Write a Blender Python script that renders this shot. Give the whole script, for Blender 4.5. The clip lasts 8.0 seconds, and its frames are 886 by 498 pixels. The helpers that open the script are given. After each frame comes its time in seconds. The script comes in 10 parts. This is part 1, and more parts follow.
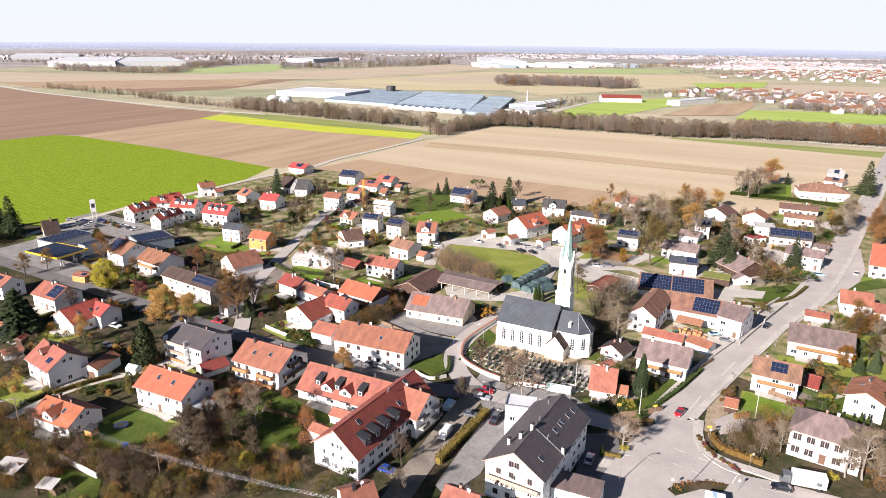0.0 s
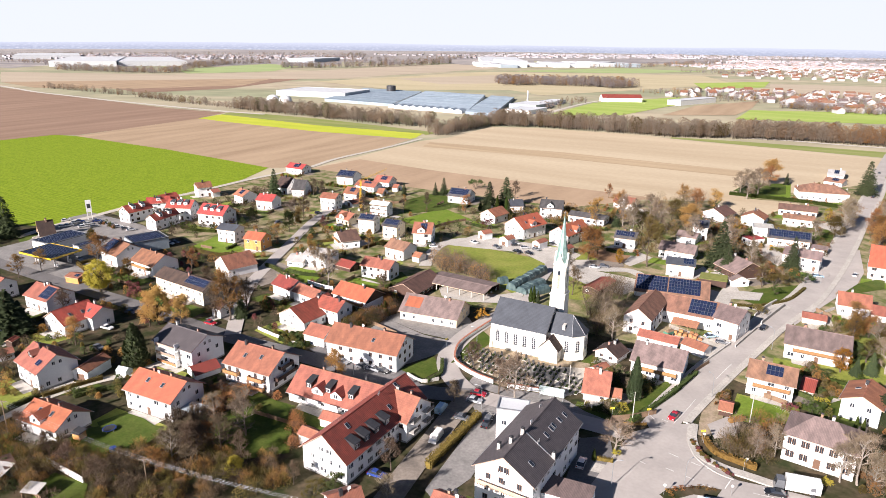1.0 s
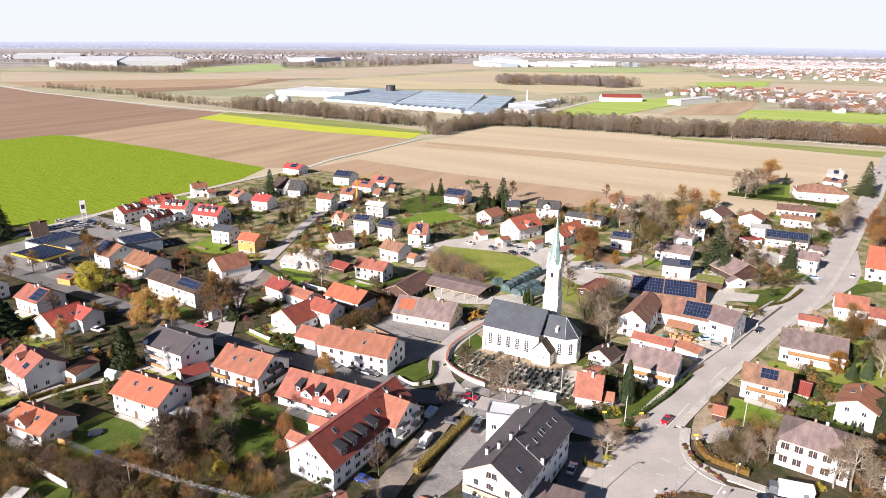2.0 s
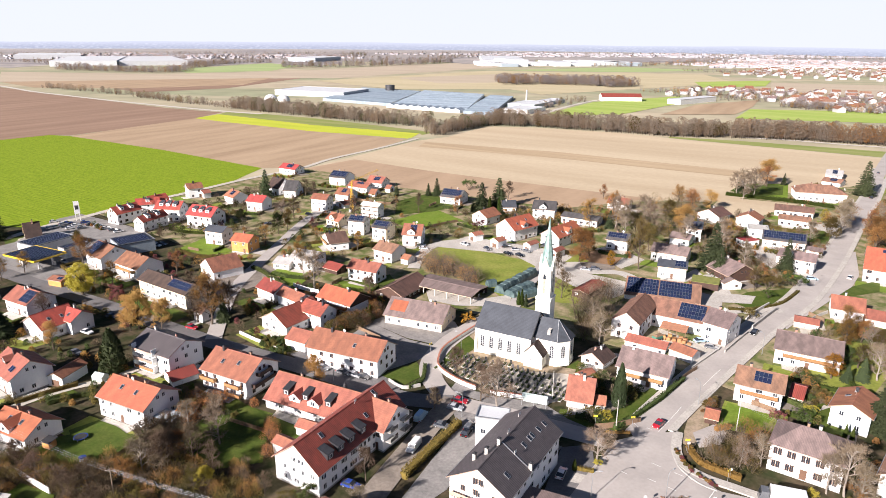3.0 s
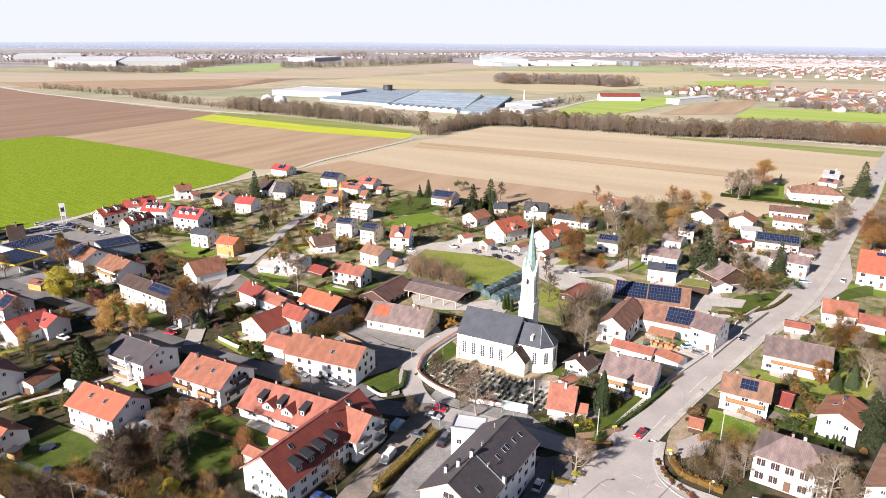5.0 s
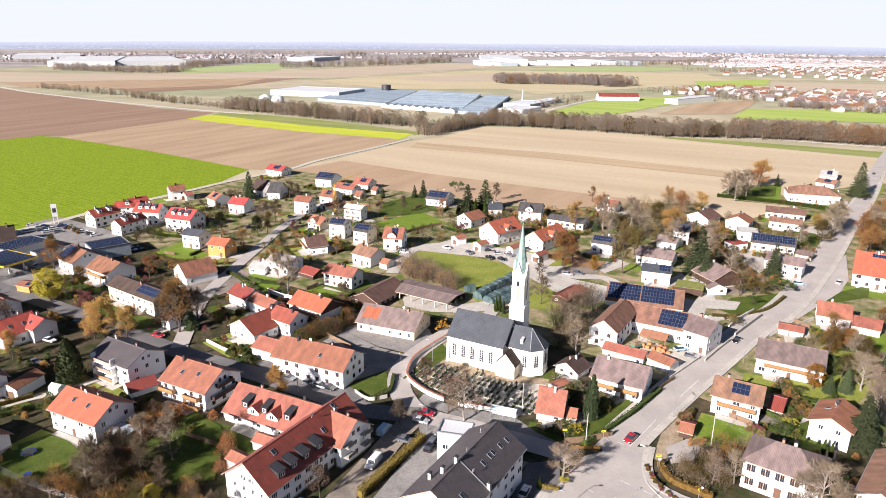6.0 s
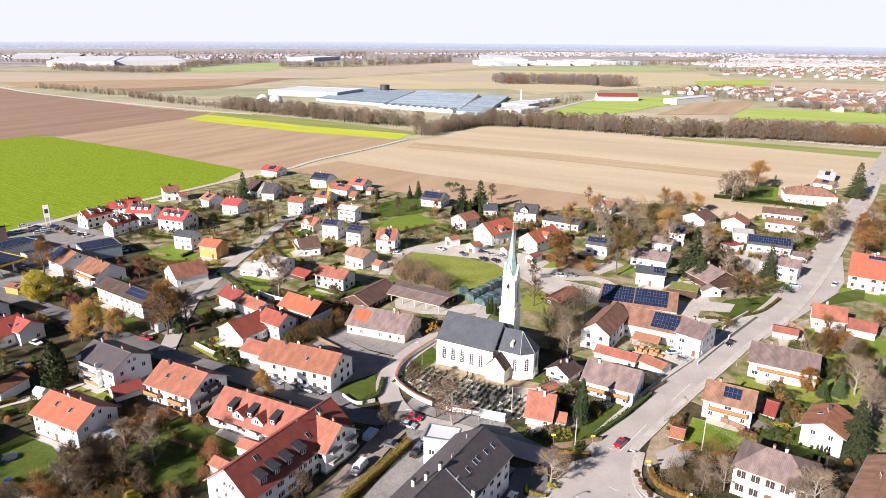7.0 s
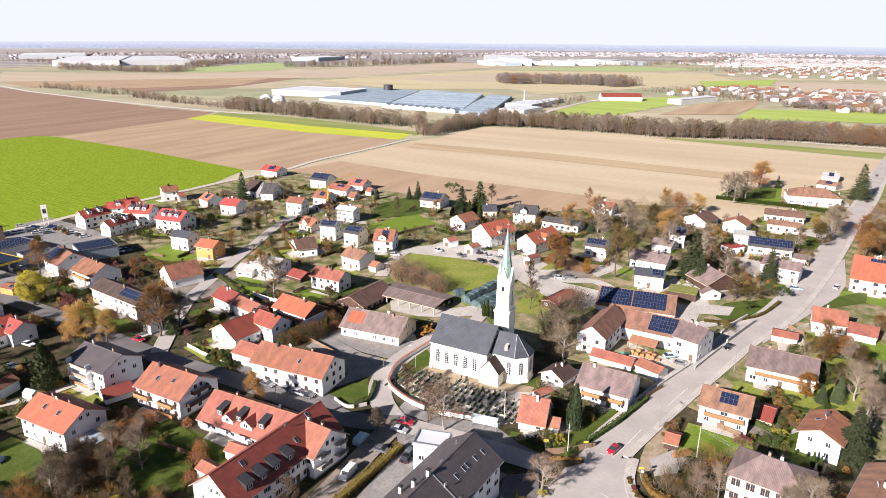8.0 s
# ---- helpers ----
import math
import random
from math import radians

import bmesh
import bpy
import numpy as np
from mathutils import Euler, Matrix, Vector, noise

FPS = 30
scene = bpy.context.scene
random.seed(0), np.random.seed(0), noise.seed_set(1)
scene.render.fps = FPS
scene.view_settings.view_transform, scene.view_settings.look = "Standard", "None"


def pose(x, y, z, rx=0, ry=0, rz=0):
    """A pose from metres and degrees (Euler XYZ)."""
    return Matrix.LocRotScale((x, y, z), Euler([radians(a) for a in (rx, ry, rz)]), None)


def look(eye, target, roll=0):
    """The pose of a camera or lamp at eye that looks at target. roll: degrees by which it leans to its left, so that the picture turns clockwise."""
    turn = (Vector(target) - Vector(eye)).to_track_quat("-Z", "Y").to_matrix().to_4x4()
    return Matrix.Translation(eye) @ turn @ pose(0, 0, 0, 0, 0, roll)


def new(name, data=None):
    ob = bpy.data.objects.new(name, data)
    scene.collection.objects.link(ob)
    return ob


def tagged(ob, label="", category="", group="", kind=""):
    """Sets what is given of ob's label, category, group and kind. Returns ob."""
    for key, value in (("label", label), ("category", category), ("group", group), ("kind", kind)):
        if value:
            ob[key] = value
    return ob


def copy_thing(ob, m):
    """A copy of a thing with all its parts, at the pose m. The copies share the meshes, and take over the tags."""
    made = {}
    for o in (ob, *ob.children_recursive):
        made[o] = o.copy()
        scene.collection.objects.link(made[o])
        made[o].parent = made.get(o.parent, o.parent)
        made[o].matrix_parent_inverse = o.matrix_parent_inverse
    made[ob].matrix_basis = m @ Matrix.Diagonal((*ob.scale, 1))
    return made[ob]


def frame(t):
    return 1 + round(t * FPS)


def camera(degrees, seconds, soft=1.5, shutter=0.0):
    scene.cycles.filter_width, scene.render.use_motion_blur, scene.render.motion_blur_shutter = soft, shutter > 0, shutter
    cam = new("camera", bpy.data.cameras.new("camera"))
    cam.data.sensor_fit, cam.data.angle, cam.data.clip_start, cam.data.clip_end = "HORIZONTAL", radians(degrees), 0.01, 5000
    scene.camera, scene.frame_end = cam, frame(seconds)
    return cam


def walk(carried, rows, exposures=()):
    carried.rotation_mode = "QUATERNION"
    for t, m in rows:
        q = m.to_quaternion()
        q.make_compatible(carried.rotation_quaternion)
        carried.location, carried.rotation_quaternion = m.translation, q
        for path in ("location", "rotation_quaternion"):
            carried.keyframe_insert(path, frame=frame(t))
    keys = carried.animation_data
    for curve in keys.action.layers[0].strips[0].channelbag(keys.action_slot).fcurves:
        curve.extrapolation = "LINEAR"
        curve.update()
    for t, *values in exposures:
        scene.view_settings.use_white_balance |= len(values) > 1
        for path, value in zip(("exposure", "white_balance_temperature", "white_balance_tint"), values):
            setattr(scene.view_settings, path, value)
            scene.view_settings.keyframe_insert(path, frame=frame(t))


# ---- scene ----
cam = camera(67.9, 8.0, 0.5)
EXPOSURE = 1.5
METRES, EYE, TILT, LEAN, TURN = 29.04, 92.4, 0.0, 0.0, 29.3
ROWS = [
    (0.0, 0.0, 0.0, 0.0, 0.2, -17.78, -0.63),
    (0.5, 0.0461, 0.0296, 0.0012, 0.28, -17.8, -0.62),
    (1.0, 0.0889, 0.0583, 0.0027, 0.35, -17.81, -0.61),
    (1.5, 0.1371, 0.091, 0.0055, 0.41, -17.83, -0.59),
    (3.0, 0.2882, 0.1943, 0.0081, 0.55, -17.89, -0.52),
    (3.5, 0.34, 0.2306, 0.0096, 0.59, -17.9, -0.49),
    (4.0, 0.3925, 0.2668, 0.0096, 0.63, -17.91, -0.46),
    (4.5, 0.4455, 0.3038, 0.0099, 0.67, -17.91, -0.43),
    (6.0, 0.6081, 0.4165, 0.0093, 0.71, -17.93, -0.42),
    (6.5, 0.6626, 0.4543, 0.0096, 0.74, -17.94, -0.41),
    (7.0, 0.7163, 0.4917, 0.0091, 0.76, -17.94, -0.42),
    (7.5, 0.7685, 0.529, 0.0086, 1.03, -17.95, -0.42),
    (8.0, 0.8234, 0.567, 0.0085, 1.21, -17.95, -0.44),
]
walk(cam, [(t, pose(0, 0, EYE, TILT, LEAN, TURN) @ pose(METRES * x, METRES * y, METRES * z, 90 + pitch, roll, yaw)) for t, x, y, z, yaw, pitch, roll in ROWS], exposures=((0.0, EXPOSURE, 6080, 19), (8.0, EXPOSURE, 6080, 19)))

# ---- light ----
SUN_AZ, SUN_EL = 256.0, 25.0
world = bpy.data.worlds.new("sky")
scene.world = world
world.use_nodes = True
wn = world.node_tree
sky = wn.nodes.new("ShaderNodeTexSky")
sky.sky_type, sky.sun_disc = "NISHITA", False
sky.sun_elevation, sky.sun_rotation = radians(SUN_EL), radians(90 - SUN_AZ)
sky.air_density, sky.dust_density, sky.ozone_density = 1.0, 0.6, 3.0
wn.links.new(sky.outputs[0], wn.nodes["Background"].inputs[0])
wn.nodes["Background"].inputs[1].default_value = 0.0245
sun_data = bpy.data.lights.new("sun", "SUN")
sun_data.energy, sun_data.angle, sun_data.color = 5.0, radians(0.53), (1.0, 0.92, 0.79)
sun = new("sun", sun_data)
sun_dir = Vector((math.cos(radians(SUN_AZ)) * math.cos(radians(SUN_EL)), math.sin(radians(SUN_AZ)) * math.cos(radians(SUN_EL)), math.sin(radians(SUN_EL))))
sun.matrix_world = look(sun_dir * 300, (0, 0, 0))

# ---- materials ----
MATS = {}


def mat(name, base, second=None, scale=2.0, rough=0.85, metal=0.0, fine=None, bump=0.3, vary=0.0, bands=None, amount=0.5, coat=0.0, stretch=None, grain=0.2):
    """A surface with two scales of variation, a fine relief, and optional bands (axis, size, depth) in the object's own metres."""
    if name in MATS:
        return MATS[name]
    m = bpy.data.materials.new(name)
    m.use_nodes = True
    nt = m.node_tree
    nd, ln = nt.nodes, nt.links
    bs = nd["Principled BSDF"]
    tc = nd.new("ShaderNodeTexCoord")
    second = second or tuple(c * 0.7 for c in base)
    n1 = nd.new("ShaderNodeTexNoise")
    n1.inputs["Scale"].default_value, n1.inputs["Detail"].default_value = 1.0 / scale, 6
    n2 = nd.new("ShaderNodeTexNoise")
    n2.inputs["Scale"].default_value, n2.inputs["Detail"].default_value = fine or 12.0 / scale, 4
    if stretch:
        # long streaks: the angle of their run, and how many times longer than wide
        mp = nd.new("ShaderNodeMapping")
        mp.vector_type = "TEXTURE"
        mp.inputs["Rotation"].default_value = (0, 0, radians(stretch[0]))
        mp.inputs["Scale"].default_value = (stretch[1], 1, 1)
        ln.new(tc.outputs["Object"], mp.inputs["Vector"])
        ln.new(mp.outputs[0], n1.inputs["Vector"])
    else:
        ln.new(tc.outputs["Object"], n1.inputs["Vector"])
    ln.new(tc.outputs["Object"], n2.inputs["Vector"])
    ramp = nd.new("ShaderNodeValToRGB")
    ramp.color_ramp.elements[0].position, ramp.color_ramp.elements[1].position = 0.5 - amount * 0.4, 0.5 + amount * 0.4
    ramp.color_ramp.elements[0].color, ramp.color_ramp.elements[1].color = (*base, 1), (*second, 1)
    ln.new(n1.outputs["Fac"], ramp.inputs[0])
    hsv = nd.new("ShaderNodeHueSaturation")
    ln.new(ramp.outputs[0], hsv.inputs["Color"])
    val = nd.new("ShaderNodeMapRange")
    val.inputs["From Min"].default_value, val.inputs["From Max"].default_value = 0.25, 0.75
    val.inputs["To Min"].default_value, val.inputs["To Max"].default_value = 1 - grain, 1 + grain
    ln.new(n2.outputs["Fac"], val.inputs["Value"])
    value = val.outputs[0]
    if vary:
        info = nd.new("ShaderNodeObjectInfo")
        rng = nd.new("ShaderNodeMapRange")
        rng.inputs["To Min"].default_value, rng.inputs["To Max"].default_value = 1 - vary, 1 + vary
        ln.new(info.outputs["Random"], rng.inputs["Value"])
        mul = nd.new("ShaderNodeMath")
        mul.operation = "MULTIPLY"
        ln.new(value, mul.inputs[0])
        ln.new(rng.outputs[0], mul.inputs[1])
        value = mul.outputs[0]
        hr = nd.new("ShaderNodeMapRange")
        hr.inputs["To Min"].default_value, hr.inputs["To Max"].default_value = 0.5 - vary * 0.06, 0.5 + vary * 0.06
        wr = nd.new("ShaderNodeMath")
        wr.operation = "FRACT"
        m7 = nd.new("ShaderNodeMath")
        m7.operation, m7.inputs[1].default_value = "MULTIPLY", 7.31
        ln.new(info.outputs["Random"], m7.inputs[0])
        ln.new(m7.outputs[0], wr.inputs[0])
        ln.new(wr.outputs[0], hr.inputs["Value"])
        ln.new(hr.outputs[0], hsv.inputs["Hue"])
    height = n2.outputs["Fac"]
    if bands:
        axis, size, depth = bands
        wave = nd.new("ShaderNodeTexWave")
        wave.bands_direction, wave.inputs["Scale"].default_value = axis, 0.314 / size
        wave.inputs["Distortion"].default_value, wave.inputs["Detail Scale"].default_value = 0.4, 2.0
        ln.new(tc.outputs["Object"], wave.inputs["Vector"])
        wm = nd.new("ShaderNodeMapRange")
        wm.inputs["To Min"].default_value, wm.inputs["To Max"].default_value = 1 - depth, 1 + depth * 0.4
        ln.new(wave.outputs["Fac"], wm.inputs["Value"])
        mul2 = nd.new("ShaderNodeMath")
        mul2.operation = "MULTIPLY"
        ln.new(value, mul2.inputs[0])
        ln.new(wm.outputs[0], mul2.inputs[1])
        value = mul2.outputs[0]
    ln.new(value, hsv.inputs["Value"])
    ln.new(hsv.outputs[0], bs.inputs["Base Color"])
    bs.inputs["Roughness"].default_value, bs.inputs["Metallic"].default_value = rough, metal
    bs.inputs["Coat Weight"].default_value = coat
    bs.inputs["Specular IOR Level"].default_value = 0.12 if rough >= 0.9 else 0.3 if rough > 0.7 else 0.5
    if bump:
        bp = nd.new("ShaderNodeBump")
        bp.inputs["Strength"].default_value, bp.inputs["Distance"].default_value = bump, 0.05
        ln.new(height, bp.inputs["Height"])
        ln.new(bp.outputs[0], bs.inputs["Normal"])
    MATS[name] = m
    return m


ROOFS = {
    "orange": mat("clay tiles orange", (0.268, 0.104, 0.065), (0.176, 0.07, 0.047), 1.5, 0.8, vary=0.16, bands=("X", 0.3, 0.14), stretch=(90, 4), amount=0.42),
    "vivid": mat("new clay tiles orange", (0.335, 0.102, 0.052), (0.25, 0.078, 0.043), 1.5, 0.75, vary=0.1, bands=("X", 0.3, 0.14), stretch=(90, 4), amount=0.42),
    "red": mat("clay tiles red", (0.32, 0.058, 0.044), (0.22, 0.045, 0.036), 1.5, 0.75, vary=0.12, bands=("X", 0.3, 0.14), stretch=(90, 4), amount=0.42),
    "darkred": mat("clay tiles dark red", (0.25, 0.055, 0.035), (0.1548, 0.0387, 0.0258), 1.5, 0.65, vary=0.1, bands=("X", 0.42, 0.35), stretch=(90, 3)),
    "brown": mat("concrete tiles brown", (0.125, 0.07, 0.053), (0.078, 0.046, 0.037), 1.5, 0.85, vary=0.15, bands=("X", 0.3, 0.14), stretch=(90, 4), amount=0.42),
    "darkbrown": mat("concrete tiles dark brown", (0.066, 0.042, 0.034), (0.04, 0.027, 0.023), 1.5, 0.85, vary=0.15, bands=("X", 0.3, 0.14), stretch=(90, 4), amount=0.42),
    "brownorange": mat("weathered clay tiles", (0.235, 0.124, 0.082), (0.135, 0.076, 0.053), 1.5, 0.85, vary=0.12, bands=("X", 0.3, 0.14), stretch=(90, 4), amount=0.42),
    "rustbrown": mat("rust brown tiles", (0.225, 0.10, 0.058), (0.13, 0.062, 0.04), 1.5, 0.85, vary=0.1, bands=("X", 0.3, 0.14), stretch=(90, 4), amount=0.42),
    "grey": mat("concrete tiles grey", (0.085, 0.079, 0.079), (0.048, 0.045, 0.046), 1.5, 0.8, vary=0.2, bands=("X", 0.3, 0.14), stretch=(90, 4), amount=0.42),
    "darkgrey": mat("concrete tiles anthracite", (0.085, 0.072, 0.074), (0.055, 0.047, 0.05), 1.5, 0.6, bands=("X", 0.5, 0.4)),
    "lightgrey": mat("fibre cement sheets", (0.42, 0.40, 0.38), (0.30, 0.29, 0.28), 3.0, 0.85, bands=("X", 0.4, 0.15)),
    "mauve": mat("faded concrete tiles", (0.18, 0.13, 0.122), (0.11, 0.082, 0.077), 1.5, 0.85, vary=0.15, bands=("X", 0.3, 0.14), stretch=(90, 4), amount=0.42),
    "slate": mat("slate", (0.05, 0.056, 0.068), (0.033, 0.037, 0.046), 2.5, 0.7, vary=0.1, bands=("Z", 0.28, 0.18)),
    "sheet": mat("roof underlay sheet", (0.50, 0.58, 0.55), (0.42, 0.5, 0.48), 2.0, 0.6),
}
WALLS = {
    "white": mat("white render", (0.84, 0.835, 0.83), (0.77, 0.765, 0.76), 5.0, 0.9, vary=0.05, bump=0.1, grain=0.05),
    "cream": mat("cream render", (0.78, 0.68, 0.50), (0.70, 0.60, 0.44), 5.0, 0.9, vary=0.05, bump=0.15),
    "wood": mat("orange stained boards", (0.55, 0.27, 0.07), (0.42, 0.20, 0.06), 1.5, 0.7, bands=("X", 0.18, 0.3)),
    # far village only: white walls greyed, haze put into the colour
    "pale": mat("hazed white render", (0.38, 0.37, 0.37), (0.31, 0.3, 0.305), 6.0, 0.9, vary=0.15),
    "darkwood": mat("dark stained boards", (0.075, 0.04, 0.03), (0.05, 0.03, 0.022), 1.5, 0.75, bands=("X", 0.18, 0.3)),
}
TIMBER = mat("weathered timber", (0.22, 0.14, 0.085), (0.15, 0.10, 0.065), 1.0, 0.85, bands=("X", 0.2, 0.25))
BALCONY = mat("honey balcony boards", (0.36, 0.18, 0.065), (0.26, 0.13, 0.05), 1.0, 0.7, bands=("X", 0.16, 0.3), vary=0.2)
FASCIA = mat("painted fascia board", (0.42, 0.30, 0.22), (0.30, 0.22, 0.16), 1.5, 0.7, vary=0.3)
PLINTH = mat("plinth render", (0.38, 0.37, 0.35), (0.30, 0.29, 0.28), 1.0, 0.9)
FRAME = mat("white window frame", (0.72, 0.71, 0.69), (0.6, 0.59, 0.57), 1.0, 0.5, bump=0.0)
WOODFRAME = mat("brown window frame", (0.16, 0.09, 0.055), (0.12, 0.07, 0.045), 1.0, 0.6, bump=0.0)
GLASS = mat("window glass", (0.018, 0.022, 0.03), (0.035, 0.04, 0.05), 0.8, 0.08, bump=0.0)
DOOR = mat("brown door", (0.14, 0.075, 0.045), (0.1, 0.055, 0.035), 0.8, 0.6)
METAL = mat("galvanised steel", (0.42, 0.43, 0.44), (0.33, 0.34, 0.35), 0.8, 0.45, metal=0.7, bump=0.05)
DARKMETAL = mat("dark sheet metal", (0.045, 0.045, 0.05), (0.07, 0.07, 0.075), 1.0, 0.45, metal=0.5, bump=0.05)
BRICK = mat("chimney brick", (0.34, 0.19, 0.14), (0.26, 0.16, 0.12), 0.5, 0.9, bands=("Z", 0.15, 0.2), vary=0.25)
CONCRETE = mat("concrete", (0.42, 0.40, 0.37), (0.33, 0.315, 0.29), 2.0, 0.9, vary=0.1)
SOLAR = mat("solar cells", (0.012, 0.018, 0.045), (0.02, 0.028, 0.06), 0.6, 0.16, bump=0.0, bands=("X", 0.17, 0.3), vary=0.15)
SOLARFRAME = mat("panel frame", (0.2, 0.21, 0.23), (0.16, 0.17, 0.19), 1.0, 0.4, metal=0.6, bump=0.0)
RUBBER = mat("tyre rubber", (0.02, 0.02, 0.02), (0.03, 0.03, 0.03), 0.3, 0.85)
CHROME = mat("lamp glass", (0.7, 0.7, 0.7), (0.6, 0.6, 0.6), 0.5, 0.15, bump=0.0)
REDLAMP = mat("tail lamp", (0.3, 0.01, 0.01), (0.22, 0.01, 0.01), 0.5, 0.25, bump=0.0)
BARK = mat("bark", (0.1, 0.078, 0.058), (0.065, 0.05, 0.04), 0.6, 0.95, bump=0.6)
PALEBARK = mat("birch bark", (0.27, 0.235, 0.20), (0.18, 0.155, 0.13), 0.5, 0.9, bump=0.4)
STONE = mat("grave granite", (0.07, 0.066, 0.065), (0.035, 0.034, 0.034), 0.5, 0.45, vary=0.5)
GRAVEL = mat("pale gravel", (0.46, 0.42, 0.36), (0.36, 0.33, 0.28), 2.0, 0.95, bump=0.5)
LEAF = {
    "bare": mat("winter twigs", (0.125, 0.086, 0.056), (0.08, 0.056, 0.038), 1.5, 0.95, vary=0.3),
    "pale": mat("pale twigs", (0.2, 0.155, 0.105), (0.14, 0.105, 0.072), 1.5, 0.95, vary=0.2),
    "olive": mat("thin olive leaves", (0.15, 0.115, 0.036), (0.095, 0.072, 0.025), 1.5, 0.9, vary=0.3),
    "rust": mat("rust brown leaves", (0.33, 0.175, 0.058), (0.23, 0.118, 0.042), 1.5, 0.9, vary=0.3),
    "tan": mat("tan autumn leaves", (0.44, 0.265, 0.095), (0.33, 0.19, 0.065), 1.5, 0.9, vary=0.2),
    "gold": mat("golden leaves", (0.50, 0.29, 0.03), (0.42, 0.20, 0.03), 1.5, 0.85, vary=0.15),
    "yellow": mat("yellow green leaves", (0.44, 0.375, 0.05), (0.33, 0.29, 0.04), 1.5, 0.85, vary=0.15),
    "conifer": mat("spruce needles", (0.052, 0.066, 0.028), (0.03, 0.04, 0.019), 1.5, 0.9, vary=0.35),
    "thuja": mat("thuja needles", (0.07, 0.095, 0.02), (0.045, 0.065, 0.015), 1.0, 0.9, vary=0.25),
    "green": mat("evergreen leaves", (0.05, 0.064, 0.018), (0.028, 0.038, 0.012), 1.0, 0.9, vary=0.35),
    # belt tones are lifted a little to hold haze
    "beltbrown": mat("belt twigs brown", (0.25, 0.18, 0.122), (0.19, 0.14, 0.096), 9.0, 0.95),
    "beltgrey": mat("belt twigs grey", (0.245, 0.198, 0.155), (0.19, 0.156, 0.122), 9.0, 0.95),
    "autumnhedge": mat("yellowing hedge leaves", (0.17, 0.12, 0.028), (0.09, 0.07, 0.02), 0.8, 0.9),
    # far woods greyed and lightened: haze put into the colour
    "farwood": mat("hazed bare wood", (0.25, 0.222, 0.22), (0.2, 0.178, 0.178), 20.0, 0.95),
    "beltgreen": mat("belt evergreens", (0.065, 0.075, 0.03), (0.1, 0.095, 0.045), 9.0, 0.95),
    "plum": mat("plum red leaves", (0.14, 0.045, 0.045), (0.09, 0.03, 0.035), 1.0, 0.9, vary=0.2),
}

for tone in ("yellow", "gold", "tan", "rust", "olive", "thuja", "beltbrown", "beltgrey", "farwood"):
    # thin leaves let part of the light through; on belt twigs it softens shade
    nt = LEAF[tone].node_tree
    bs, out = nt.nodes["Principled BSDF"], nt.nodes["Material Output"]
    thin, mix = nt.nodes.new("ShaderNodeBsdfTranslucent"), nt.nodes.new("ShaderNodeMixShader")
    nt.links.new(bs.inputs["Base Color"].links[0].from_socket, thin.inputs["Color"])
    mix.inputs[0].default_value = 0.42
    nt.links.new(bs.outputs[0], mix.inputs[1])
    nt.links.new(thin.outputs[0], mix.inputs[2])
    nt.links.new(mix.outputs[0], out.inputs["Surface"])

# ---- mesh helpers ----


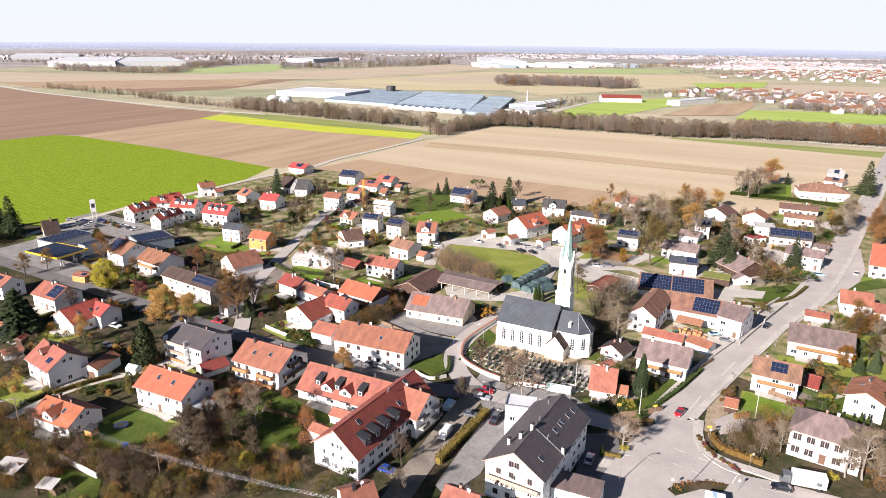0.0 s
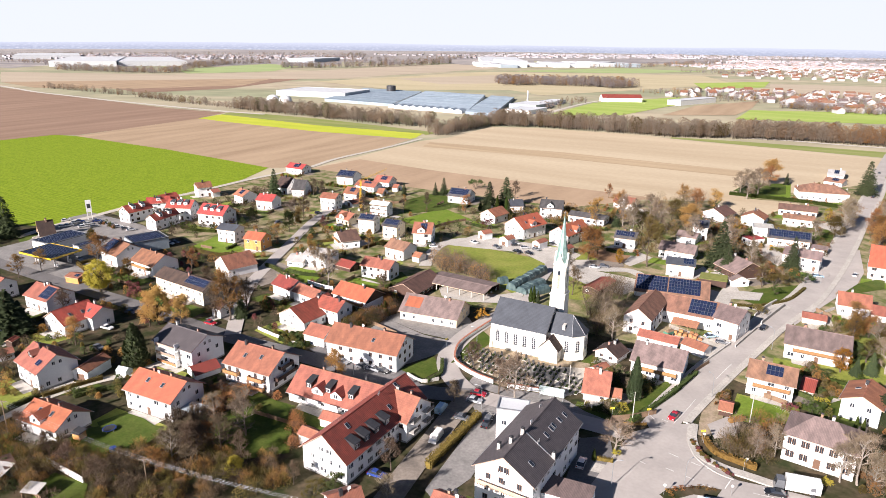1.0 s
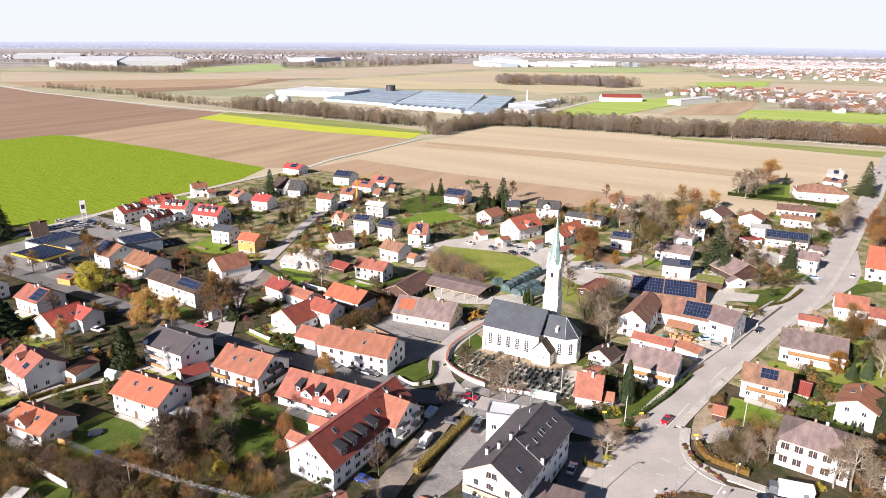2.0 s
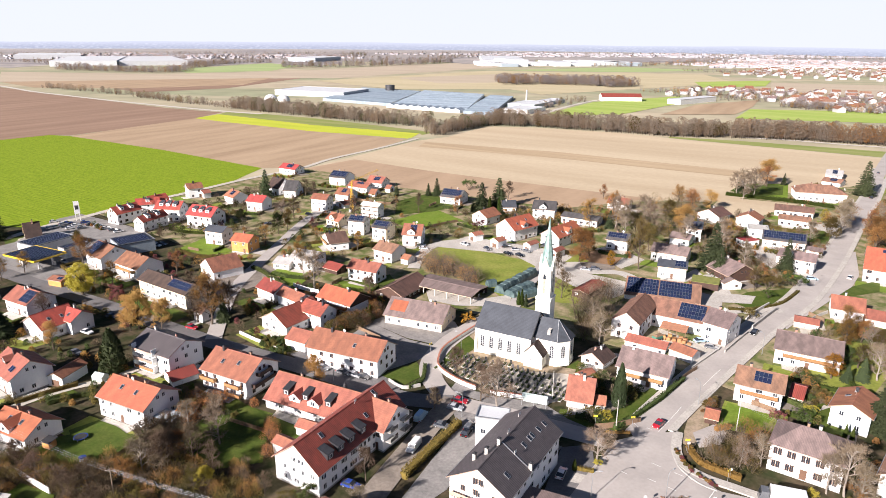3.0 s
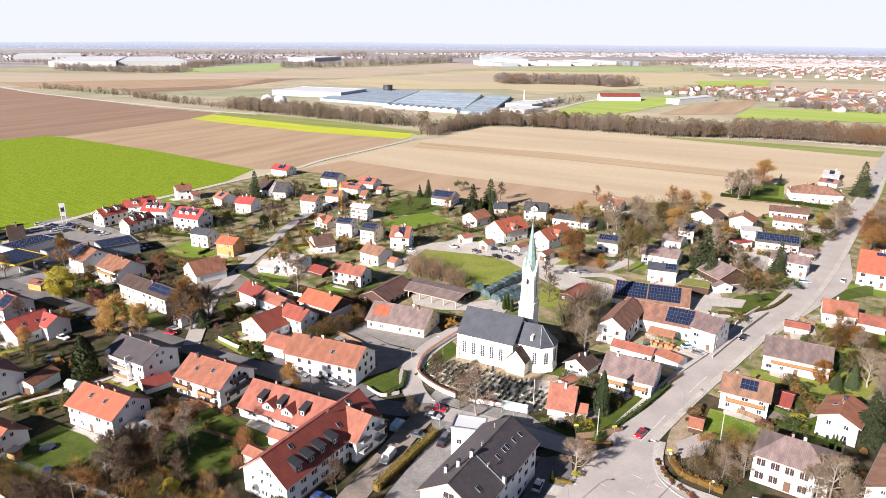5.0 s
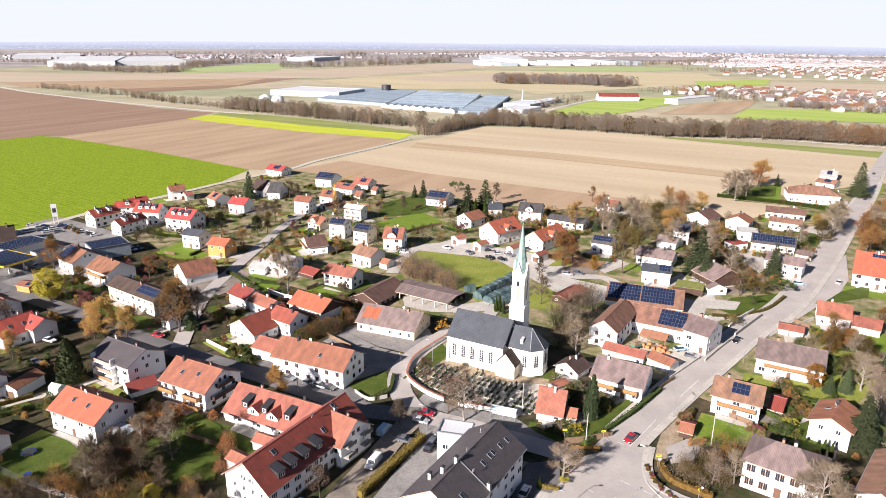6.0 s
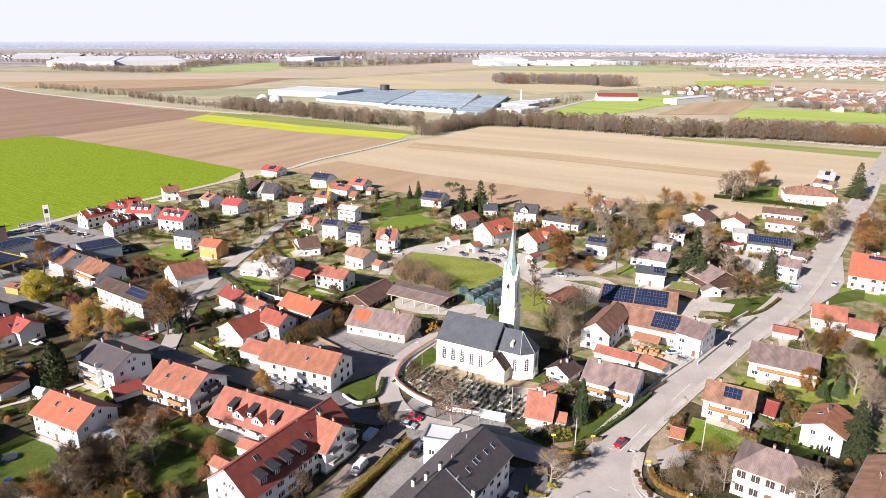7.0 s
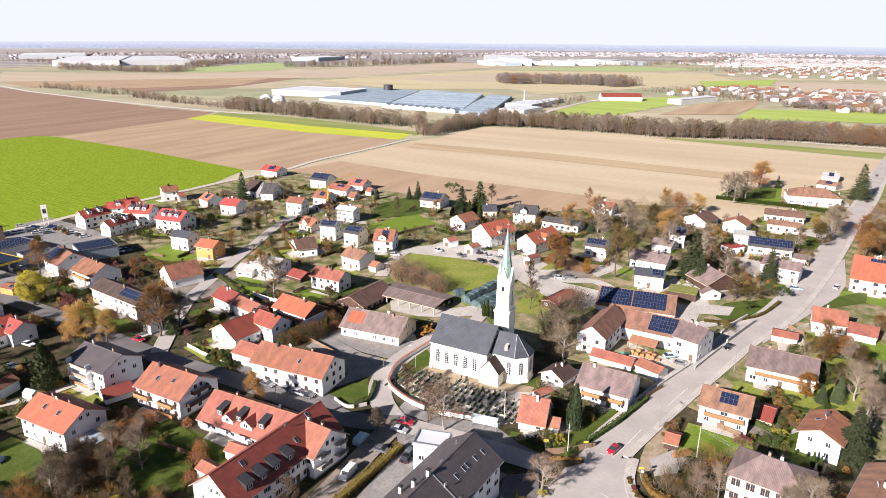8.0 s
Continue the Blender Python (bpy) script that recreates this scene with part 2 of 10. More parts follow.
class Geo:
    """Collects boxes, prisms and faces for one mesh; m is the material slot."""

    def __init__(self):
        self.v, self.f, self.m = [], [], []

    def face(self, pts, m=0):
        n = len(self.v)
        self.v.extend(tuple(p) for p in pts)
        self.f.append(tuple(range(n, n + len(pts))))
        self.m.append(m)

    def hull(self, low, top, m=0, mtop=None):
        """Closed prism between two rings of points (low counter-clockwise from above)."""
        n, k = len(self.v), len(low)
        self.v.extend(tuple(p) for p in low)
        self.v.extend(tuple(p) for p in top)
        for i in range(k):
            j = (i + 1) % k
            self.f.append((n + i, n + j, n + k + j, n + k + i))
            self.m.append(m)
        self.f.append(tuple(range(n + k - 1, n - 1, -1)))
        self.m.append(m)
        self.f.append(tuple(range(n + k, n + 2 * k)))
        self.m.append(m if mtop is None else mtop)
        return self

    def box(self, x0, y0, z0, x1, y1, z1, m=0):
        r = ((x0, y0), (x1, y0), (x1, y1), (x0, y1))
        return self.hull([(*p, z0) for p in r], [(*p, z1) for p in r], m)

    def along_x(self, profile, x0, x1, m=0, mend=None):
        """Extrudes a profile of (y, z) points, counter-clockwise seen from +x, from x0 to x1."""
        n, k = len(self.v), len(profile)
        self.v.extend((x0, *p) for p in profile)
        self.v.extend((x1, *p) for p in profile)
        for i in range(k):
            j = (i + 1) % k
            self.f.append((n + i, n + j, n + k + j, n + k + i))
            self.m.append(m)
        e = m if mend is None else mend
        self.f.append(tuple(range(n + k - 1, n - 1, -1)))
        self.f.append(tuple(range(n + k, n + 2 * k)))
        self.m.extend((e, e))
        return self

    def tube(self, a, b, ra, rb, sides=5, m=0):
        a, b = Vector(a), Vector(b)
        w = (b - a).normalized()
        u = w.orthogonal().normalized()
        v = w.cross(u)
        ring = [(math.cos(2 * math.pi * i / sides), math.sin(2 * math.pi * i / sides)) for i in range(sides)]
        return self.hull([a + (u * c + v * s) * ra for c, s in ring], [b + (u * c + v * s) * rb for c, s in ring], m)

    def turned(self, profile, sides=12, m=0):
        """Turns (radius, z) points about the z axis."""
        n = len(self.v)
        for r, z in profile:
            self.v.extend((r * math.cos(2 * math.pi * i / sides), r * math.sin(2 * math.pi * i / sides), z) for i in range(sides))
        for j in range(len(profile) - 1):
            for i in range(sides):
                k = (i + 1) % sides
                self.f.append((n + j * sides + i, n + j * sides + k, n + (j + 1) * sides + k, n + (j + 1) * sides + i))
                self.m.append(m)
        return self

    def data(self, name, *mats):
        me = bpy.data.meshes.new(name)
        me.from_pydata(self.v, [], self.f)
        for x in mats:
            me.materials.append(x)
        if len(mats) > 1:
            me.polygons.foreach_set("material_index", self.m)
        me.update()
        return me


def thing(name, x, y, yaw=0, z=0.0, label="", category="", group="", kind=""):
    ob = new(name)
    ob.matrix_world = pose(x, y, z, 0, 0, yaw)
    return tagged(ob, label, category, group, kind)


def part(name, geo, mats, parent, label="", at=None):
    """Links a mesh as one part under a thing. geo: a Geo or ready mesh data."""
    me = geo.data(name, *mats) if isinstance(geo, Geo) else geo
    ob = new(name, me)
    ob.parent = parent
    if at is not None:
        ob.matrix_local = at
    return tagged(ob, label)


SHARED = {}


def shared(key, make):
    if key not in SHARED:
        SHARED[key] = make()
    return SHARED[key]


def window_data(w, h, kind, fine):
    """A frame with a recessed opening; fine: an open frame for a pane of its own, else the glass lies in the recess."""
    def make():
        g = Geo()
        t, m = 0.1, 0.045
        x, y = w / 2, -0.05
        o = [(-x, y, 0), (x, y, 0), (x, y, h), (-x, y, h)]
        back = [(px, 0.03, pz) for px, _, pz in o]
        left = [(-x + t, y, t), (-m, y, t), (-m, y, h - t), (-x + t, y, h - t)]
        right = [(m, y, t), (x - t, y, t), (x - t, y, h - t), (m, y, h - t)]
        deep = 0.035
        n = len(g.v)
        g.v.extend(o + back + left + right + [(px, py + deep, pz) for px, py, pz in left] + [(px, py + deep, pz) for px, py, pz in right])
        L0, R0, L1, R1 = 8, 12, 16, 20
        quads = [(0, 1, R0 + 1, R0), (0, R0, L0 + 1, L0), (1, 2, R0 + 2, R0 + 1), (2, 3, L0 + 3, L0 + 2), (2, L0 + 2, R0 + 3, R0 + 2), (3, 0, L0, L0 + 3), (L0 + 1, R0, R0 + 3, L0 + 2)]
        quads += [(4, 5, 1, 0), (5, 6, 2, 1), (6, 7, 3, 2), (7, 4, 0, 3)]
        for i in range(4):
            j = (i + 1) % 4
            quads += [(L0 + i, L0 + j, L1 + j, L1 + i), (R0 + i, R0 + j, R1 + j, R1 + i)]
        g.f.extend(quads)
        g.m.extend([0] * len(quads))
        g.f.extend([(L1, L1 + 1, L1 + 2, L1 + 3), (R1, R1 + 1, R1 + 2, R1 + 3)])
        g.m.extend([1, 1])
        p = Geo().box(-x + t * 0.7, -0.03, t * 0.7, x - t * 0.7, -0.022, h - t * 0.7)
        return g.data("window", WOODFRAME if kind == "wood" else FRAME, GLASS), p.data("pane", GLASS)
    return shared(("win", w, h, kind), make)


def window(parent, x, y, z, turn, w=1.1, h=1.3, kind="white"):
    p = parent if parent.parent is None else parent.parent
    near = p.location.y < 165 and p.location.length < 185
    f, pane = window_data(w, h, kind, near)
    ob = part("window", f, (), parent, at=pose(x, y, z, 0, 0, turn))
    if near and parent.parent is None:
        part("pane", pane, (), ob)
    return ob


def panel_data():
    def make():
        g = Geo().box(-0.5, -0.82, 0, 0.5, 0.82, 0.045, 1)
        g.face([(-0.47, -0.79, 0.049), (0.47, -0.79, 0.049), (0.47, 0.79, 0.049), (-0.47, 0.79, 0.049)], 0)
        return g.data("solar_panel", SOLAR, SOLARFRAME)
    return shared("panel", make)


def slope(L, W, ze, zr, side):
    """Pose factory on a roof slope: u along the ridge from its middle, v down the slope from the ridge (metres on the slope)."""
    a = math.atan2(zr - ze, W / 2)

    def at(u, v, lift=0.0):
        y = side * v * math.cos(a)
        z = zr - v * math.sin(a)
        rx = math.degrees(a) * -side
        return pose(u, y, z, rx) @ pose(0, 0, lift)
    return at, W / 2 / math.cos(a)


def solar_array(parent, L, W, ze, zr, u0, u1, v0, v1, side=-1, pw=1.03, ph=1.68):
    at, depth = slope(L, W, ze, zr, side)
    nu, nv = max(1, int((u1 - u0) / pw)), max(1, int((v1 - v0) / ph))
    for i in range(nu):
        for j in range(nv):
            part("solar_panel", panel_data(), (), parent, at=at(u0 + (i + 0.5) * pw, v0 + (j + 0.5) * ph, 0.1))


ROOF_WORDS = {"vivid": "vivid orange tiled", "orange": "orange clay-tiled", "red": "bright red tiled", "darkred": "dark red tiled", "brown": "brown tiled", "darkbrown": "dark brown tiled",
              "rustbrown": "rust-brown tiled", "brownorange": "weathered red-brown tiled", "grey": "grey tiled", "darkgrey": "anthracite tiled", "lightgrey": "pale grey", "mauve": "faded mauve-brown tiled",
              "slate": "slate-grey", "sheet": "unfinished pale green"}
WALL_WORDS = {"pale": "pale rendered", "white": "white rendered", "cream": "cream rendered", "wood": "orange timber-clad", "darkwood": "dark timber-clad"}


def chimney(parent, x, y, z0, z1, s=0.34, material=None):
    g = Geo().box(-s, -s, z0, s, s, z1, 0).box(-s - 0.08, -s - 0.08, z1, s + 0.08, s + 0.08, z1 + 0.1, 1).box(-s * 0.5, -s * 0.5, z1 + 0.1, s * 0.5, s * 0.5, z1 + 0.28, 1)
    return part("chimney", g, (material or BRICK, DARKMETAL), parent, at=pose(x, y, 0))


def skylight(parent, at):
    def make():
        g = Geo().box(-0.45, -0.7, -0.02, 0.45, 0.7, 0.1, 1)
        g.face([(-0.36, -0.6, 0.104), (0.36, -0.6, 0.104), (0.36, 0.6, 0.104), (-0.36, 0.6, 0.104)], 0)
        return g.data("skylight", GLASS, METAL)
    return part("skylight", shared("skylight", make), (), parent, at=at)


def dish(parent, x, y, z):
    def make():
        g = Geo()
        g.tube((0, 0, 0), (0, 0, 1.3), 0.03, 0.03, 5)
        for i in range(12):
            a, b = 2 * math.pi * i / 12, 2 * math.pi * (i + 1) / 12
            g.face([(0, -0.12, 1.3), (0.45 * math.cos(a), -0.28, 1.3 + 0.45 * math.sin(a)), (0.45 * math.cos(b), -0.28, 1.3 + 0.45 * math.sin(b))])
        return g.data("satellite_dish", FRAME)
    return part("satellite_dish", shared("dish", make), (), parent, at=pose(x, y, z))


def balcony(parent, x0, x1, y, z, depth=1.4):
    """Timber balcony along the wall at y, facing -y."""
    g = Geo().box(x0, y - depth, z - 0.15, x1, y, z, 1)
    for s in (x0, x1 - 0.08):
        g.box(s, y - depth, z, s + 0.08, y, z + 1.0)
    g.box(x0 + 0.08, y - depth, z + 0.12, x1 - 0.08, y - depth + 0.06, z + 0.95)
    g.box(x0, y - depth - 0.04, z + 0.95, x1, y - depth + 0.1, z + 1.03)
    return part("balcony", g, (BALCONY, TIMBER), parent, "honey-coloured timber balcony")


def gable_dormer(parent, u, W, ze, zr, side, roof, wall, width=2.6, rise=1.9, v=0.55):
    """A dormer with its own little gable roof on one slope."""
    tp = (zr - ze) / (W / 2)
    y0 = W / 2 * (0.5 + v / 2)
    zb = zr - tp * y0
    h = rise
    top = zb + h
    yb = (zr - (top + width * 0.35)) / tp
    yb = max(0.15, yb)
    w = width / 2
    g = Geo()
    f = side
    p = [(-w, f * y0, zb - 0.2), (w, f * y0, zb - 0.2), (w, f * y0, top - 0.4), (0, f * y0, top + w * 0.7 - 0.4), (-w, f * y0, top - 0.4)]
    q = [(x, f * yb, z) for x, _, z in p]
    n = len(g.v)
    g.v.extend(p + q)
    for i in range(5):
        j = (i + 1) % 5
        g.f.append((n + i, n + j, n + 5 + j, n + 5 + i))
        g.m.append(0)
    g.f.extend([(n, n + 1, n + 2, n + 3, n + 4), (n + 9, n + 8, n + 7, n + 6, n + 5)])
    g.m.extend([0, 0])
    body = part("dormer", g, (WALLS[wall],), parent, at=pose(u, 0, 0))
    r = Geo()
    o = 0.25
    zt, zs = top + (w) * 0.7 - 0.35, top - 0.4 - o * 0.7
    for s in (-1, 1):
        a = [(0, f * (y0 + o), zt), (s * (w + o), f * (y0 + o), zs), (s * (w + o), f * yb, zs), (0, f * yb, zt)]
        r.hull([(x, y, z - 0.12) for x, y, z in a], a)
    part("dormer_roof", r, (ROOFS[roof],), body)
    window(body, 0, f * (y0 + 0.02), zb + 0.25, 0 if side < 0 else 180, 1.2, 1.2)
    return body


def shed_dormer(parent, u, W, ze, zr, side, width=1.9, depth=0.5, dark=True):
    """A small dormer with a flat sheet-metal roof."""
    tp = (zr - ze) / (W / 2)
    y0 = W / 2 * depth
    z0 = zr - tp * y0
    y1 = y0 - 1.75 / (tp - 0.12) if tp > 0.4 else y0 - 2.6
    z1 = z0 + 1.45
    zback = zr - tp * y1
    w = width / 2
    f = side
    g = Geo()
    n = len(g.v)
    g.v.extend([(-w, f * y0, z0 - 0.1), (w, f * y0, z0 - 0.1), (w, f * y0, z1), (-w, f * y0, z1), (-w, f * y1, zback + 0.02), (w, f * y1, zback + 0.02)])
    g.f.extend([(n, n + 1, n + 2, n + 3), (n, n + 3, n + 4), (n + 1, n + 5, n + 2), (n, n + 4, n + 5, n + 1)])
    g.m.extend([0, 0, 0, 0])
    b = part("dormer", g, (DARKMETAL if dark else WALLS["white"],), parent, at=pose(u, 0, 0))
    r = Geo()
    a = [(-w - 0.15, f * (y0 + 0.2), z1), (w + 0.15, f * (y0 + 0.2), z1), (w + 0.15, f * (y1 - 0.1), zback + 0.1), (-w - 0.15, f * (y1 - 0.1), zback + 0.1)]
    r.hull(a, [(x, y, z + 0.1) for x, y, z in a])
    part("dormer_roof", r, (DARKMETAL if dark else ROOFS["slate"],), b)
    window(b, 0, f * (y0 + 0.02), z0 + 0.15, 0 if side < 0 else 180, 1.1, 1.05)


# roof windows, flues, dishes and dormers at their own places on some roofs
ROOF_ITEMS = {
    109: (("sky", 0.408, 0.489), ("sky", 0.305, 0.465), ("sky", 0.194, 0.44), ("sky", 0.145, 0.44), ("sky", 0.043, 0.444), ("sky", -0.33, 0.59), ("dish", -0.115, 0.42), ("flue", -0.103, 0.93),
          ("flue", -0.312, -0.48), ("flue", -0.258, -0.2), ("dish", 0.334, -0.27), ("dish", 0.02, -0.06), ("flue", -0.14, -0.04)),
    59: (("dorm", 0.01, 0.83), ("dorm", -0.115, 0.83), ("dorm", -0.23, 0.83), ("dorm", -0.34, 0.83), ("sky", -0.282, 0.21), ("sky", 0.132, 0.495), ("sky", 0.33, 0.11), ("dish", 0.12, 0.06)),
}


def house(name, x, y, yaw, L, W, ze, zr, roof="orange", wall="white", extra="", seed=0, category="house", group="", label="", windows=True):
    """A gabled building; its ridge runs along its own x, its front faces its own -y. ze, zr: heights of eaves and ridge."""
    rnd = random.Random(seed)
    ex = extra.split(",")
    storeys = "two-storey" if ze > 4.3 else "single-storey"
    big = category in ("house", "apartment house")
    text = label or (f"{WALL_WORDS[wall]} {storeys} {category} with {ROOF_WORDS[roof]} gable roof" + (", solar panels" if "solar" in extra else ", timber balcony" if "balc" in extra else ""))
    top = thing(name, x, y, yaw, 0, text, category, group)
    if category == "house" and windows and Vector((x, y)).length < 520 and "garden" not in ex:
        # the house's own lawn and terrace on its sunny side
        c_, s_ = math.cos(radians(yaw)), math.sin(radians(yaw))

        def spot(px, py):
            return (x + px * c_ - py * s_, y + px * s_ + py * c_)
        zz = 0.004 + 0.0045 * (seed % 6)
        side = -1 if abs(yaw) < 45 else 1 if yaw > 45 else -1
        if side < 0:
            area = [(-L * 0.6, -W / 2 - 1), (L * 0.62, -W / 2 - 1), (L * 0.66, -W / 2 - rnd.uniform(7, 11)), (0, -W / 2 - rnd.uniform(8, 12)), (-L * 0.62, -W / 2 - rnd.uniform(7, 10))]
            deck = [(-L * 0.35, -W / 2 + 0.4), (L * 0.3, -W / 2 + 0.4), (L * 0.28, -W / 2 - rnd.uniform(2, 3.5)), (-L * 0.33, -W / 2 - rnd.uniform(2, 3.5))]
        else:
            area = [(-L / 2 + 1, -W * 0.6), (-L / 2 + 1, W * 0.6), (-L / 2 - rnd.uniform(6, 10), W * 0.62), (-L / 2 - rnd.uniform(7, 10), -W * 0.5)]
            deck = [(-L / 2 + 0.4, -W * 0.35), (-L / 2 + 0.4, W * 0.35), (-L / 2 - rnd.uniform(2, 3.5), W * 0.3), (-L / 2 - rnd.uniform(2, 3.5), -W * 0.3)]
        PLOTS.append(([spot(*p) for p in area], seed))
        # near lawns take the darker green, back ones the brighter: light set by colour
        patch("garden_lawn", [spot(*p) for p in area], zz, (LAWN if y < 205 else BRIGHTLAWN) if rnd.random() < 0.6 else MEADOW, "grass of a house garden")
        patch("terrace", [spot(*p) for p in deck], zz + 0.03, PAVING, "pale paved terrace before a house")
        drive = [(L / 2 - 0.2, -W * 0.3), (L / 2 + rnd.uniform(4, 7), -W * 0.34), (L / 2 + rnd.uniform(4, 7), W * 0.3), (L / 2 - 0.2, W * 0.25)]
        if rnd.random() < 0.55:
            patch("driveway", [spot(*p) for p in drive], zz + 0.028, PAVING if rnd.random() < 0.5 else LANE, "pale driveway beside a house")
    FOOT.append((x, y, math.cos(radians(yaw)), math.sin(radians(yaw)), L / 2 + 0.8, W / 2 + 0.8))
    ox, oy = (0.55, 0.6) if big else (0.3, 0.3)
    tp = (zr - ze) / (W / 2)
    hx, hy = L / 2 - ox, W / 2 - oy
    zw = zr - 0.24 - hy * tp
    wm = WALLS[wall]
    if "open" in ex:
        g = Geo().box(-hx, hy - 0.2, 0, hx, hy, zw)
        part("back_wall", g, (wm,), top)
        k = max(2, int(L / 5))
        for i in range(k + 1):
            px = -hx + 0.12 + i * (2 * hx - 0.24) / k
            part("post", shared(("post", round(zw, 1)), lambda: Geo().box(-0.14, -0.14, 0, 0.14, 0.14, zw).data("post", CONCRETE)), (), top, at=pose(px, -hy + 0.15, 0))
    else:
        g = Geo()
        if "hip" in ex:
            g.box(-hx, -hy, 0, hx, hy, ze - 0.1)
            zw = ze - 0.1
        else:
            g.along_x([(-hy, 0), (hy, 0), (hy, zw), (0, zr - 0.24), (-hy, zw)], -hx, hx)
        part("wall", g, (wm,), top)
        if big and "far" not in ex:
            part("plinth", Geo().box(-hx - 0.03, -hy - 0.03, 0, hx + 0.03, hy + 0.03, 0.45), (PLINTH,), top)
    r = Geo()
    if "hip" in ex:
        e = [(-L / 2, -W / 2, ze), (L / 2, -W / 2, ze), (L / 2, W / 2, ze), (-L / 2, W / 2, ze)]
        k = min(W / 2 * 0.9, L / 2 - 1.0)
        n = len(r.v)
        r.v.extend(e + [(-L / 2 + k, 0, zr), (L / 2 - k, 0, zr)] + [(a, b, ze - 0.22) for a, b, _ in e])
        r.f.extend([(n, n + 1, n + 5, n + 4), (n + 2, n + 3, n + 4, n + 5), (n + 3, n, n + 4), (n + 1, n + 2, n + 5),
                    (n, n + 6, n + 7, n + 1), (n + 1, n + 7, n + 8, n + 2), (n + 2, n + 8, n + 9, n + 3), (n + 3, n + 9, n + 6, n), (n + 9, n + 8, n + 7, n + 6)])
        r.m.extend([0, 0, 0, 0, 1, 1, 1, 1, 1])
    else:
        # one folded slab with visible edges
        r.v.extend([(px, py, pz) for px in (-L / 2, L / 2) for py, pz in ((-W / 2, ze), (0, zr), (W / 2, ze), (W / 2, ze - 0.2), (0, zr - 0.2), (-W / 2, ze - 0.2))])
        r.f.extend([(0, 6, 7, 1), (1, 7, 8, 2), (2, 8, 9, 3), (3, 9, 10, 4), (4, 10, 11, 5), (5, 11, 6, 0), (0, 1, 4, 5), (1, 2, 3, 4), (7, 6, 11, 10), (8, 7, 10, 9)])
        r.m.extend([0, 0, 1, 1, 1, 1, 1, 1, 1, 1])
        if Vector((x, y)).length < 260:
            part("ridge_tiles", Geo().along_x([(-0.17, zr - 0.08), (0.17, zr - 0.08), (0.1, zr + 0.07), (-0.1, zr + 0.07)], -L / 2 - 0.02, L / 2 + 0.02), (ROOFS[roof],), top)
    part("roof", r, (ROOFS[roof], FASCIA), top, ROOF_WORDS[roof] + " roof")
    if big:
        if Vector((x, y)).length < 210:
            for s in (-1, 1):
                part("gutter", Geo().box(-L / 2, -0.07, -0.07, L / 2, 0.07, 0.06), (METAL,), top, at=pose(0, s * (W / 2 + 0.06), ze - 0.13))
        cu = rnd.uniform(-0.3, 0.3) * L
    if big and "far" not in ex and seed not in ROOF_ITEMS:
        chimney(top, cu, rnd.choice((-0.5, 0.6)), zr - 1.0, zr + rnd.uniform(0.7, 1.1), 0.32, rnd.choice((BRICK, CONCRETE, DARKMETAL)))
        if rnd.random() < 0.45:
            chimney(top, -cu * 0.8, 0.5, zr - 1.0, zr + 0.7, 0.26)
        if rnd.random() < 0.35:
            dish(top, cu * 0.5 + 1.2, -0.4, zr - 0.4)
    if windows:
        kind = "wood" if rnd.random() < 0.2 else "white"
        floors = [1.0] if zw < 4.2 else [0.95, 3.65] if zw < 7.6 else [0.95, 3.65, 6.3]
        wh = 1.3 if zw > 3 else 0.9
        for side, turn in ((-1, 0), (1, 180)):
            nwin = max(1, int(2 * hx / 3.1))
            if category in ("garage", "shed"):
                nwin = 0
            for fl in floors:
                if fl + wh + 0.2 > zw:
                    continue
                for i in range(nwin):
                    if rnd.random() < (0.12 if side < 0 else 0.3):
                        continue
                    ww = 1.1 if rnd.random() < 0.75 else 1.7
                    wx = -hx + (i + 0.5) * 2 * hx / nwin + rnd.uniform(-0.25, 0.25)
                    if side < 0 and fl == 0.95 and i == nwin // 2 and big:
                        d = Geo().box(-0.55, -0.07, 0, 0.55, 0.02, 2.1)
                        part("door", d, (DOOR,), top, at=pose(wx, -hy, 0.1))
                        continue
                    window(top, wx, side * hy, fl, turn, ww, wh, kind)
        if category != "garage":
            for side, turn in ((-1, -90), (1, 90)):
                ng = 3 if hy > 5.2 else 2
                for fl in floors:
                    if fl + wh + 0.2 > zw:
                        continue
                    for i in range(ng):
                        if rnd.random() < 0.25:
                            continue
                        window(top, side * hx, (-hy + (i + 0.5) * 2 * hy / ng) * 0.86, fl, turn, 1.1, wh, kind)
                az = max(floors) + 2.65
                if zr - 0.3 - az > 1.9 and big:
                    for s in (-0.9, 0.9):
                        window(top, side * hx, s, az, turn, 0.9, 1.1, kind)
        if category == "garage":
            for side in (-1, 1):
                gd = Geo().box(-0.04, -min(hy - 0.4, 1.25), 0, 0.04, min(hy - 0.4, 1.25), 2.05)
                part("garage_door", gd, (FRAME if rnd.random() < 0.5 else DOOR,), top, at=pose(side * hx, 0, 0.02))
    depth = W / 2 / math.cos(math.atan(tp))
    for kind_, u, v in ROOF_ITEMS.get(seed, ()):
        # u: share of the length from the middle; v: share of the slope from the ridge, negative on the far side
        side = -1 if v >= 0 else 1
        at, _ = slope(L, W, ze, zr, side)
        if kind_ == "sky":
            skylight(top, at(u * L, abs(v) * depth, 0.02))
        elif kind_ == "dorm":
            shed_dormer(top, u * L, W, ze, zr, side, 2.0, abs(v))
        elif kind_ == "dish":
            dish(top, u * L, side * abs(v) * W / 2, zr - abs(v) * (zr - ze) - 0.3)
        else:
            zb = zr - abs(v) * (zr - ze)
